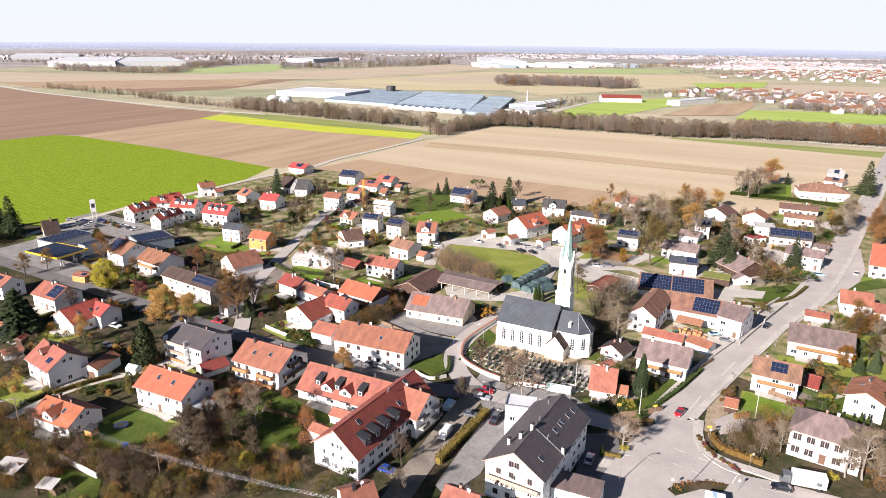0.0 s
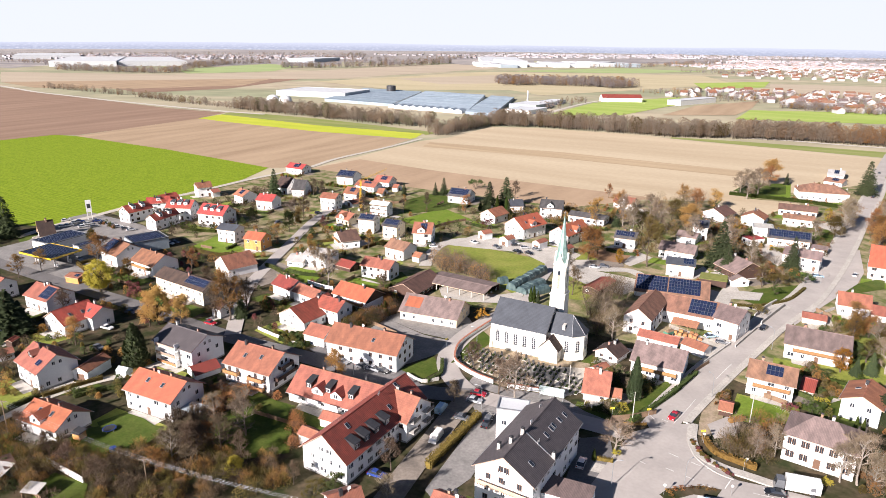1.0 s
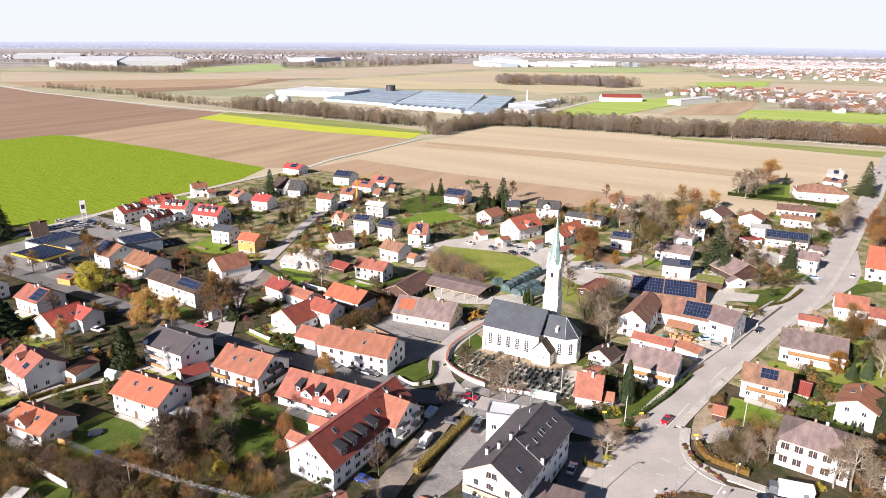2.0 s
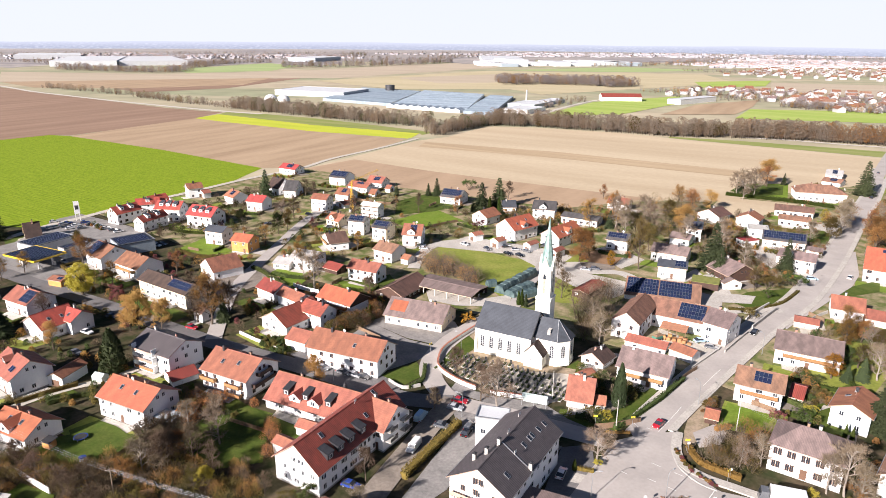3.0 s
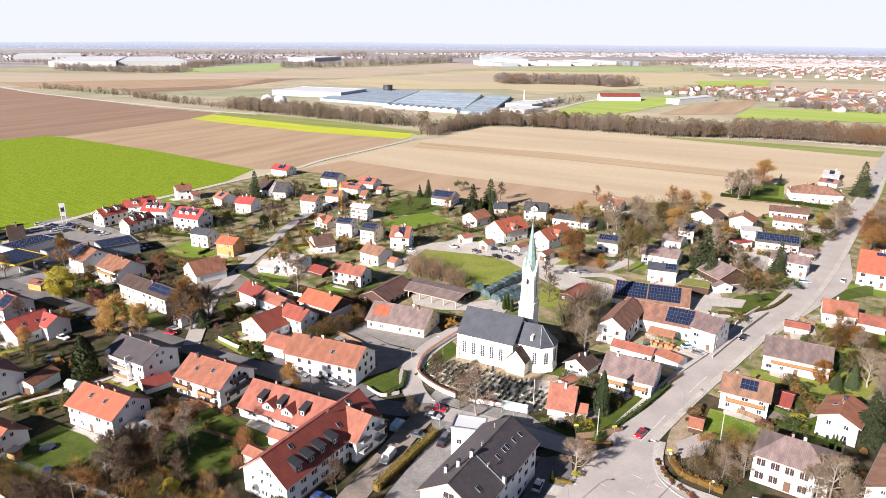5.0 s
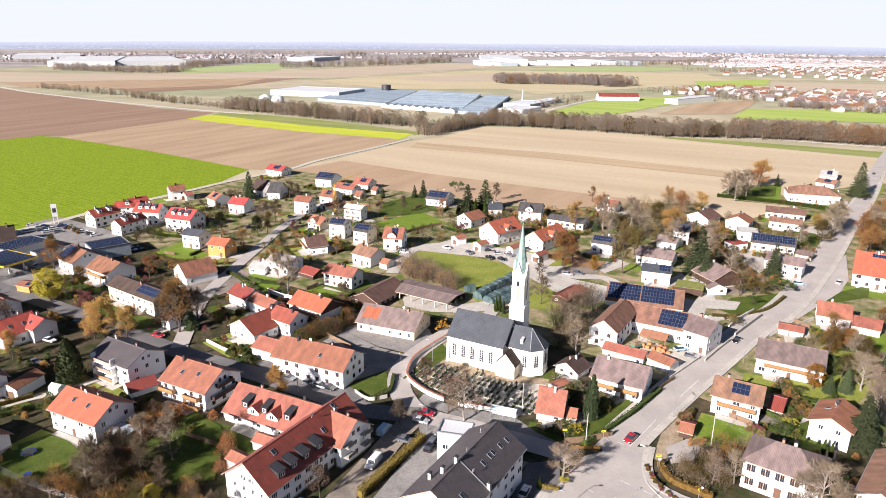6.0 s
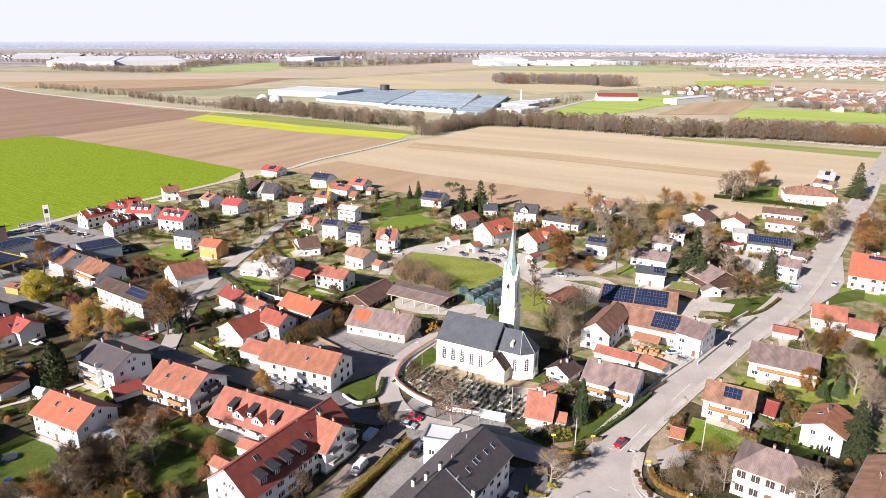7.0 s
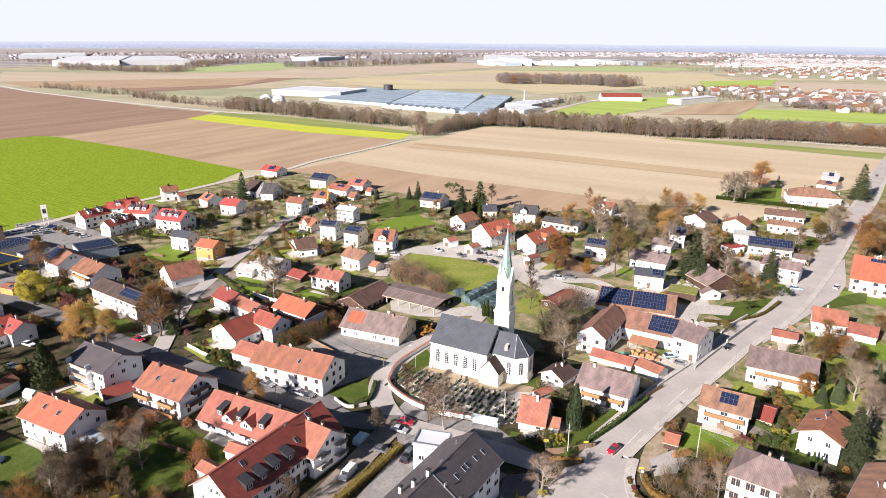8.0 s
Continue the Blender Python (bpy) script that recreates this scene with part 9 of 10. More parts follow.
tract = thing("farm_trailer", *(-30.7, 211.6), 60, 0.1, "green farm trailer with load under the barn eave", "trailer")
part("bed", Geo().box(-1.9, -0.9, 0.7, 1.9, 0.9, 1.5), (CONTGREEN,), tract)
part("load", Geo().hull([(-1.8, -0.8, 1.5), (1.8, -0.8, 1.5), (1.8, 0.8, 1.5), (-1.8, 0.8, 1.5)], [(-1.2, -0.4, 2.0), (1.3, -0.5, 1.9), (1.2, 0.5, 2.1), (-1.3, 0.4, 1.9)]), (TIMBER,), tract)
for px in (-1.1, 1.1):
    for py in (-0.95, 0.95):
        part("wheel", shared("bigtyre", lambda: Geo().tube((0, -0.15, 0), (0, 0.15, 0), 0.48, 0.48, 14).data("wheel", RUBBER)), (), tract, at=pose(px, py, 0.48))

# glasshouses and halls beyond the tree belt
GREENHOUSE = mat("glasshouse glass", (0.17, 0.215, 0.255), (0.235, 0.28, 0.32), 14.0, 0.5, fine=0.3, bump=0.0, vary=0.12, bands=("Y", 3.2, 0.15))
GLASSBAR = mat("white glasshouse bars", (0.70, 0.72, 0.73), (0.62, 0.64, 0.66), 4.0, 0.5, bump=0.0)


def glasshouse(ax, ay, bx, by, cx, cy, spans, eave, ridge, label):
    """Rows of glazed gable roofs from the front edge a-b back by the way b-c."""
    top = thing("glasshouse", ax, ay, 0, 0, label, "glasshouse")
    u, v = Vector((bx - ax, by - ay)), Vector((cx - bx, cy - by))
    for i in range(spans):
        p0, p1 = u * i / spans, u * (i + 1) / spans
        m0 = (p0 + p1) / 2
        e0, e1, m1 = p0 + v, p1 + v, m0 + v
        g = Geo()
        g.face([(*p0, eave), (*m0, ridge), (*m1, ridge), (*e0, eave)])
        g.face([(*m0, ridge), (*p1, eave), (*e1, eave), (*m1, ridge)])
        g.face([(*e1, 0), (*e0, 0), (*e0, eave), (*m1, ridge), (*e1, eave)])
        span = part("span", g, (GREENHOUSE,), top)
        f = Geo()
        f.face([(*p0, 0), (*p1, 0), (*p1, eave), (*m0, ridge), (*p0, eave)])
        part("gable", f, (GLASSBAR,), span, "white gable end")
    for q in (Vector((0, 0)), u):
        side = Geo()
        side.face([(*q, 0), (*(q + v), 0), (*(q + v), eave), (*q, eave)])
        part("end_wall", side, (GREENHOUSE,), top)


glasshouse(-600.0, 1000.0, -516.6, 784.0, -398.0, 776.0, 30, 4.0, 5.0, "huge multi-span glasshouse with blue-grey glass roofs")
glasshouse(-470.0, 992.0, -394.0, 757.0, -352.0, 753.0, 32, 3.6, 4.4, "long glasshouse range with many low glass roofs")
glasshouse(-516.6, 764.0, -400.0, 758.0, -401.0, 775.0, 10, 3.4, 5.6, "row of white gabled glasshouse fronts")
glasshouse(-728.0, 998.0, -648.0, 788.0, -521.0, 780.0, 24, 4.0, 4.5, "wide low glasshouse range with flat blue-grey roofs")
box_house("hall", [(-777.4, 824.0), (-652.0, 843), (-640.1, 930.8)], 8.0, WHITEROOF, "large hall with white membrane roof", "building", WHITEROOF, 0.3)
for q, z, w in (([(-358.6, 798.3), (-322.8, 794.5), (-332, 846)], 5.0, WALLS["white"]), ([(-376, 852), (-336, 850), (-344, 905)], 6.5, GREYSHEET), ([(-368, 915), (-345, 913), (-353, 980)], 4.5, WALLS["white"])):
    box_house("office_block", q, z, w, "low flat-roofed office and packing building by the glasshouses", "building", WHITEROOF, 0.3)
for p in ((-689.5, 723.6), (-669.6, 727.6)):
    dome = thing("gas_dome", *p, 0, 0, "white domed storage tank", "tank", "domed tanks")
    part("tank_wall", Geo().tube((0, 0, 0), (0, 0, 4), 9.5, 9.5, 24), (CONCRETE,), dome)
    part("dome", Geo().turned([(9.4 * math.cos(a * math.pi / 14), 4 + 8.0 * math.sin(a * math.pi / 14)) for a in range(7)] + [(0.05, 12.05)], 24), (WHITEROOF,), dome)
tank = thing("storage_tank", *(-650.1, 968.9), 0, 0, "dark round storage tank beside the hall", "tank")
part("tank_wall", Geo().tube((0, 0, 0), (0, 0, 13), 8, 8, 24), (DARKMETAL,), tank)
stack = thing("chimney_stack", *(-377.2, 920.3), 0, 0, "slim white heating chimney at the glasshouses", "chimney")
part("shaft", Geo().tube((0, 0, 0), (0, 0, 20), 1.3, 1.1, 12), (WHITEROOF,), stack)
house("barn", *(-277.5, 1058.6), 28, 62, 24, 6.0, 11.0, "darkred", "white", "", 601, "barn", "", "long white barn with maroon roof far off", False)
box_house("hall", [(-183.3, 1040.3), (-147.4, 1133.1), (-144.6, 1201.5)], 7.0, FRAME, "white modern hall near the far village", "building", WHITEROOF, 0.3)

# far villages: small houses, built once each and set down again
FAR = []
for i, (rf, L_, W_) in enumerate((("rustbrown", 14, 11), ("mauve", 13, 11), ("rustbrown", 15, 12), ("brownorange", 18, 12))):
    FAR.append(house("house", 0, 0, 0, L_, W_, 5.2, 8.6, rf, "pale", "far", 700 + i, "house", "far village houses", f"distant white house with {ROOF_WORDS[rf]} roof", False))
rnd = random.Random(4)
first = [True] * 4


def settle(poly, n, gap):
    done, tries = [], 0
    poly = [Vector(p) for p in poly]
    lo_x, hi_x = min(p.x for p in poly), max(p.x for p in poly)
    lo_y, hi_y = min(p.y for p in poly), max(p.y for p in poly)
    while len(done) < n and tries < 6000:
        tries += 1
        q = Vector((rnd.uniform(lo_x, hi_x), rnd.uniform(lo_y, hi_y)))
        ok = False
        for a, b in zip(poly, poly[1:] + poly[:1]):
            if (a.y > q.y) != (b.y > q.y) and q.x < (b.x - a.x) * (q.y - a.y) / (b.y - a.y) + a.x:
                ok = not ok
        if not ok or any((q - d).length < gap for d in done):
            continue
        done.append(q)
        k = rnd.randrange(4)
        m = pose(q.x, q.y, 0, 0, 0, rnd.choice((5, 95, 20, 110)) + rnd.uniform(-8, 8))
        if first[k]:
            FAR[k].matrix_world = m
            first[k] = False
        else:
            copy_thing(FAR[k], m)


settle([(-242.3, 1191.1), (-202.8, 1415.4), (-54.3, 1442.1), (154.8, 1406.2), (131.7, 1168.7), (19.4, 1116.6), (-56.9, 1165), (-102, 1215.6), (-217.7, 1209.7)], 90, 21)
settle([(-21.4, 1041.9), (19.4, 1126.2), (129.8, 1149.2), (124.4, 1094.4), (32.5, 1054.3)], 9, 20)
settle([(-251.5, 1924.1), (-187.5, 2482.7), (292.6, 2822), (208.6, 1958.6), (-13.8, 1881.7)], 120, 27)

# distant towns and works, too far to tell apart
# wall colour greyed to hold the haze of distance
PALEWALL = mat("distant hazed walls", (0.31, 0.3, 0.315), (0.24, 0.235, 0.25), 60.0, 0.8, bump=0.0)


# roof colours paled towards the walls to hold the haze
TOWNRED = mat("distant hazed red roofs", (0.33, 0.23, 0.21), (0.26, 0.18, 0.165), 60.0, 0.85, bump=0.0)
TOWNGREY = mat("distant hazed grey roofs", (0.30, 0.285, 0.30), (0.23, 0.22, 0.235), 60.0, 0.85, bump=0.0)


def far_town(poly, n, size, height, label, seed, redpart=0.35):
    rn_ = random.Random(seed)
    poly = [Vector(p) for p in poly]
    g = Geo()
    c = sum(poly, Vector((0, 0))) / len(poly)
    for _ in range(n):
        a, b, w = rn_.choice(poly), rn_.choice(poly), rn_.random()
        q = a.lerp(b, w).lerp(c, rn_.uniform(0, 0.6))
        s, t, h = size * rn_.uniform(0.4, 1.4), size * rn_.uniform(0.3, 0.8), height * rn_.uniform(0.5, 1.3)
        g.box(q.x - s, q.y - t, 0, q.x + s, q.y + t, h, 0)
        g.hull([(q.x - s, q.y - t, h), (q.x + s, q.y - t, h), (q.x + s, q.y + t, h), (q.x - s, q.y + t, h)], [(q.x - s, q.y - 0.2, h * 1.25), (q.x + s, q.y - 0.2, h * 1.25), (q.x + s, q.y + 0.2, h * 1.25), (q.x - s, q.y + 0.2, h * 1.25)], 1 if rn_.random() < redpart else 2)
    return tagged(new("far_town", g.data("far_town", PALEWALL, TOWNRED, TOWNGREY)), label, "town", kind="stuff")


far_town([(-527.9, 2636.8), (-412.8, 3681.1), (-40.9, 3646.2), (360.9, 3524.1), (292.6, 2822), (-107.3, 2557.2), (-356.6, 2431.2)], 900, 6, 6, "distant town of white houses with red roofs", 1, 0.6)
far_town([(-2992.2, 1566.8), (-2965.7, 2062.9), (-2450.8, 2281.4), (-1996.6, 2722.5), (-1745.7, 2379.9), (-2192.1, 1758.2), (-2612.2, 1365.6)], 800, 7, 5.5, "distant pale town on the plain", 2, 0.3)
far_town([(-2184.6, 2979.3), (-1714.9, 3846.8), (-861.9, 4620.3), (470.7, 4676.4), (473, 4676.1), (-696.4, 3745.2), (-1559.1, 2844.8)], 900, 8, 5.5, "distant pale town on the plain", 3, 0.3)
for i, (p, q, r_, h) in enumerate((((-1960.6, 1152.6), (-1849.0, 1290.0), (-2204.9, 1563.3), 16), ((-1862.1, 1304.8), (-1755.9, 1469.4), (-2085.1, 1786.3), 14), ((-2589.2, 1392.5), (-2473.6, 1577.0), (-2734.7, 1770.1), 14), ((-1093.1, 2206.9), (-949.5, 2282.9), (-1155.3, 2839.8), 14), ((-1637.4, 1937.5), (-1683.5, 2145.2), (-1847.3, 2374.1), 14))):
    box_house("works_hall", [p, q, r_], h, GREYSHEET if i == 4 else WHITEROOF, "huge distant white works hall on the plain", "building", WHITEROOF, 0.0)
rnd = random.Random(31)
for i in range(15):
    a = Vector((-975, 2010)).lerp(Vector((-590, 2385)), i / 14)
    d = Vector((0.72, 0.70)) * rnd.uniform(16, 30)
    back = Vector((-0.42, 0.91)) * rnd.uniform(80, 330)
    a += Vector((-0.42, 0.91)) * rnd.uniform(0, 110)
    box_house("works_hall", [a - d, a + d, a + d + back], rnd.choice((8, 10, 12, 14, 22)), rnd.choice((WHITEROOF, WHITEROOF, GREYSHEET)), "distant white works hall among others on the plain", "building", WHITEROOF, 0.0)
box_house("garage_row", [(-30.4, 266.1), (-20.5, 266.9), (-18.3, 274.9)], 2.8, WALLS["darkwood"], "dark timber garage row with planted flat roof", "garage", GREENROOF, 0.0)
box_house("annexe", [(-19.1, 353.1), (-10, 354.5), (-10.1, 364.3)], 4.2, WALLS["white"], "white flat-roofed annexe of a house", "building", CONCRETE, 0.15, (1.2,))
box_house("annexe", [(-17.7, 333.1), (-12.9, 339), (-14.8, 346.9)], 3.2, WALLS["white"], "white annexe with bright red flat roof", "building", ROOFS["red"], 0.0, (1.0,))


# ---- plants in the village ----
tree('conifer', 'conifer', -325.5, 161.5, 20.5, 1.25)
tree('conifer', 'conifer', -331, 158, 17.5, 1.5)
tree('conifer', 'conifer', -335.5, 150.7, 14.0, 1.9)
tree('bush', 'green', -322.5, 148.7, 8.0, 1.3)
tree('bush', 'green', -328.5, 146.7, 9.0, 1.3)
tree('conifer', 'conifer', -343.5, 166.1, 12.7, 1)
tree('conifer', 'conifer', -278.5, 290.9, 17.3, 1)
tree('conifer', 'conifer', -193.4, 348.1, 11.4, 1)
tree('conifer', 'conifer', -197.8, 345.3, 8.2, 1)
tree('conifer', 'conifer', -153.1, 328.6, 17.0, 1.2)
tree('thuja', 'thuja', -148.2, 328.6, 9.4, 1)
tree('thuja', 'thuja', -144.9, 333.7, 8.2, 1)
tree('conifer', 'conifer', -148.4, 341.1, 18.0, 1.3)
tree('thuja', 'conifer', -160.7, 109.1, 13.8, 1.9)
tree('conifer', 'conifer', -213.9, 102.2, 15.8, 1.9)
tree('conifer', 'conifer', -218.5, 105.2, 13.0, 1.7)
tree('conifer', 'conifer', -213.0, 105.3, 11.5, 1.4)
tree('thuja', 'conifer', -30.5, 164.8, 12.9, 1.1)
tree('conifer', 'conifer', -26.7, 294.1, 21.0, 1.25)
tree('conifer', 'conifer', -23.0, 287.0, 13.0, 1.2)
tree('conifer', 'conifer', 0.4, 306.2, 15.0, 1.0)
tree('conifer', 'conifer', 33.6, 491.1, 22.5, 1.2)
tree('conifer', 'conifer', -12.2, 498.3, 8.4, 1)
tree('conifer', 'conifer', -34.3, 448.4, 13.2, 1)
tree('conifer', 'conifer', 28.7, 186.0, 14.4, 1.25)
tree('conifer', 'conifer', 34.8, 227.0, 8.3, 1)
tree('conifer', 'conifer', 25.7, 213.6, 7.8, 1)
tree('thuja', 'thuja', -81.0, 214.7, 6.0, 1)
tree('thuja', 'thuja', -80.0, 215.4, 6.5, 1)
tree('thuja', 'conifer', -78.1, 214.6, 5.1, 1)
tree('thuja', 'thuja', 21.2, 178.3, 4.3, 1)
tree('thuja', 'thuja', 22.7, 177.8, 4.1, 1)
tree('thuja', 'thuja', -120.4, 177.0, 3.6, 1)
tree('thuja', 'thuja', -120.6, 173.1, 4.4, 1.1)
tree('thuja', 'thuja', -121.8, 175.9, 4.0, 1.1)
tree('thuja', 'thuja', -122.1, 178.2, 3.8, 1.1)
tree('thuja', 'thuja', -122.0, 180.3, 4.0, 1.1)
tree('thuja', 'thuja', -31.6, 132.9, 3.2, 1.2)
tree('conifer', 'conifer', -135.6, 316.5, 9.4, 1)
tree('conifer', 'conifer', -157.2, 326.0, 7.2, 1)
tree('leafy', 'green', -241.1, 235.4, 9.5, 1)
tree('leafy', 'green', -218.3, 237.4, 11.0, 1)
tree('leafy', 'olive', -218.2, 243.5, 10.3, 1)
tree('conifer', 'conifer', -82.2, 333.7, 9.7, 1.1)
tree('full', 'yellow', -224.3, 140.3, 12.6, 1.35)
tree('full', 'tan', -180.2, 131.7, 13.8, 1.05)
tree('leafy', 'tan', -181.5, 129.3, 11.5, 0.9)
tree('leafy', 'tan', -172.9, 134.7, 11.1, 0.9)
tree('full', 'gold', -64.6, 274.5, 7.2, 0.9)
tree('full', 'gold', 18.0, 211.1, 8.4, 1.1)
tree('full', 'yellow', 12.9, 403.1, 8.0, 1.1)
tree('leafy', 'yellow', 22.6, 426.1, 6.4, 1)
tree('leafy', 'rust', -78.1, 273.4, 14.5, 1.4)
tree('leafy', 'olive', -76.1, 280.3, 10.5, 1.4)
tree('bush', 'yellow', -99.3, 87.4, 4.6, 1)
tree('bush', 'gold', -89.6, 191.5, 4.7, 1)
tree('bush', 'yellow', 15.0, 149.0, 3.4, 1)
tree('bush', 'yellow', 13.6, 187.4, 3.3, 1)
tree('bush', 'yellow', -31.7, 156.4, 4.1, 1)
tree('full', 'rust', 21.5, 236.8, 9.6, 1.1)
tree('leafy', 'rust', 26.2, 243.1, 7.8, 1.2)
tree('bare', 'rust', -265.5, 142.2, 9.0, 1.15)
tree('bare', 'rust', -265.2, 132.9, 9.7, 1.15)
tree('leafy', 'tan', -189.2, 108.3, 9.5, 1.0)
tree('bare', 'rust', -162.4, 146.2, 17.7, 1.15)
tree('bare', 'bare', -161.3, 152.5, 13.6, 1.2)
tree('bare', 'bare', -168.4, 145.4, 12.4, 1)
tree('bare', 'pale', -154.4, 188.9, 15.0, 1)
tree('bare', 'pale', -169.0, 199.2, 9.8, 1)
tree('bare', 'pale', -107.6, 99.7, 11.6, 1.2)
tree('bare', 'pale', -113.4, 83.2, 10.1, 1.15)
tree('bare', 'bare', -186.2, 86.0, 9.0, 1.15)
tree('bare', 'bare', -119.2, 69.0, 8.4, 1.15)
tree('bare', 'bare', -124.9, 108.0, 5.8, 1)
tree('bare', 'bare', -69.8, 106.3, 8.4, 1)
tree('bare', 'pale', -63.5, 95.7, 8.0, 1)
tree('bare', 'bare', -71.5, 138.5, 6.8, 1.15)
tree('bare', 'pale', -57.7, 147.7, 13.9, 1.2)
tree('bare', 'bare', -63.2, 148.9, 10.3, 1.1)
tree('bare', 'bare', -75.7, 158.3, 8.8, 1)
tree('bare', 'pale', -46.0, 198.5, 11.4, 1.15)
tree('bare', 'pale', -52.3, 209.4, 10.3, 1.15)
tree('bare', 'pale', -28.1, 138.3, 8.8, 1.5)
tree('bush', 'yellow', -27.4, 137.0, 2.4, 1.1)
tree('bare', 'pale', -67.7, 307.6, 20.7, 0.8)
tree('bare', 'olive', -53.5, 277.7, 21.2, 0.9)
tree('leafy', 'olive', -55.7, 304.5, 13.5, 1.1)
tree('bare', 'olive', -64.6, 314.9, 14.0, 1)
tree('bare', 'pale', -27.4, 316.8, 16.7, 1)
tree('bare', 'pale', 19.3, 378.0, 16.4, 1.15)
tree('bare', 'pale', 21.0, 389.0, 17.0, 1.2)
tree('leafy', 'olive', 16.0, 369.0, 11.0, 1.2)
tree('bare', 'rust', 22.0, 398.0, 14.0, 1.2)
tree('leafy', 'tan', -23.0, 489.0, 17.0, 1.2)
tree('bare', 'pale', -36.0, 447.0, 15.0, 1.2)
tree('conifer', 'conifer', -33.0, 452.0, 12.0, 0.9)
tree('leafy', 'tan', 33.5, 352.0, 13.0, 1.2)
tree('leafy', 'rust', 36.5, 372.0, 14.0, 1.2)
tree('bare', 'pale', 38.0, 408.0, 13.0, 1.2)
tree('bush', 'olive', -4.1, 279.8, 7.0, 1.3)
tree('bush', 'thuja', -3.0, 270.5, 4.5, 1.2)
tree('bare', 'olive', -8.5, 276.0, 9.0, 1.2)
tree('leafy', 'tan', 22.1, 243.2, 11.5, 1.15)
tree('conifer', 'conifer', 17.9, 214.8, 6.0, 1.3)
tree('conifer', 'conifer', 21.9, 211.2, 5.5, 1.3)
tree('bare', 'pale', 29.5, 216.5, 11.0, 1.2)
tree('bare', 'pale', 32.5, 203.5, 12.0, 1.2)
tree('leafy', 'olive', 24.9, 222.2, 8.5, 1.3)
tree('bush', 'green', 13.6, 205.2, 4.0, 1.3)
tree('bush', 'thuja', 12.0, 183.2, 4.0, 1.2)
tree('bare', 'pale', -62.0, 330.0, 17.0, 1.1)
tree('leafy', 'tan', -50.0, 345.0, 13.0, 1.2)
tree('bare', 'pale', -70.0, 352.0, 15.0, 1.2)
tree('leafy', 'olive', -60.0, 362.0, 12.0, 1.2)
tree('bare', 'rust', -52.0, 388.0, 13.0, 1.3)
tree('leafy', 'tan', -44.0, 400.0, 11.0, 1.3)
tree('bare', 'rust', -62.0, 402.0, 12.0, 1.3)
tree('bare', 'rust', 14.3, 387.0, 8.9, 1.2)
tree('bare', 'pale', -26.1, 448.0, 18.0, 1.2)
tree('bare', 'rust', -21.7, 485.9, 14.0, 1.15)
tree('bare', 'pale', -30.9, 437.8, 18.1, 1.2)
tree('bare', 'rust', 33.3, 390.1, 12.2, 1.15)
tree('bare', 'rust', 35.4, 360.3, 13.4, 1.2)
tree('bare', 'pale', 21.0, 153.7, 12.8, 1.15)
tree('bare', 'pale', 17.7, 152.9, 9.6, 1.2)
tree('bare', 'pale', 23.6, 152.9, 9.3, 1.2)
tree('leafy', 'rust', -104.9, 131.6, 9.2, 1)
tree('leafy', 'olive', -274.3, 170.7, 9.2, 1)
tree('bare', 'rust', -251.1, 157.5, 14.1, 1.2)
tree('bare', 'rust', -202.3, 316.7, 5.1, 1)
tree('bare', 'bare', -230.2, 261.8, 12.4, 1.1)
tree('bare', 'pale', -226.5, 250.8, 13.5, 1.2)
tree('bare', 'bare', -260.9, 305.6, 10.5, 1)
tree('bare', 'bare', -249.9, 300.2, 11.0, 1.2)
tree('bare', 'rust', -83.3, 343.5, 16.6, 1)
tree('bare', 'pale', -79.6, 335.3, 16.5, 1)
tree('bare', 'bare', -153.1, 364.5, 10.5, 1)
tree('bare', 'rust', -104.2, 395.3, 8.8, 1)
tree('bush', 'plum', -136.6, 293.8, 8.0, 1)
tree('bush', 'plum', 6.4, 178.9, 4.0, 1)
tree('bare', 'plum', -207.3, 250.2, 6.8, 1)
tree('bush', 'green', -76.6, 94.3, 5.4, 1)
tree('bush', 'olive', -78.8, 91.3, 4.7, 1.2)
tree('bush', 'olive', -7.1, 244.4, 5.5, 1)
tree('bush', 'green', 4.6, 288.7, 7.0, 1.4)
tree('bush', 'olive', -2.3, 284.5, 6.6, 1.3)
tree('bush', 'green', 21.0, 225.6, 6.5, 1.2)
tree('bush', 'green', -184.3, 372.8, 9.2, 1)
tree('bare', 'pale', 32.5, 210.6, 10.9, 1)
tree('bare', 'pale', 28.0, 234.2, 10.4, 1)
tree('bare', 'bare', -111.3, 88.1, 8.9, 1.2)
tree('bare', 'bare', -117.0, 72.9, 8.3, 1.2)
tree('bare', 'bare', -130.1, 69.8, 7.7, 1.2)
tree('bare', 'pale', -118.9, 100.4, 8.0, 1.1)
tree('bare', 'rust', -168.9, 235.2, 9.4, 1)
tree('bare', 'bare', -130.9, 192.6, 9.1, 1)
tree('bare', 'rust', -175.6, 203.5, 11.2, 1)
tree('bare', 'rust', -212.5, 172.8, 9.7, 1)
tree('bare', 'bare', -187.2, 158.7, 11.1, 1)
tree('bare', 'bare', -212.1, 119.2, 10.1, 1)
tree('bare', 'rust', -222.7, 151.3, 10.3, 1)
tree('bare', 'pale', -15.4, 300.9, 12.5, 1)
tree('bare', 'rust', -25.9, 333.2, 12.5, 1)
tree('bare', 'pale', 7.3, 353.6, 12.4, 1)
tree('bare', 'pale', -42.4, 323.1, 13.8, 1)
tree('bare', 'rust', -91.1, 328.2, 15.0, 1)
tree('bare', 'bare', -80.4, 252.9, 9.9, 1)
tree('bare', 'bare', -70.1, 229.3, 11.4, 1)
tree('bare', 'rust', -159.4, 312.9, 11.1, 1)
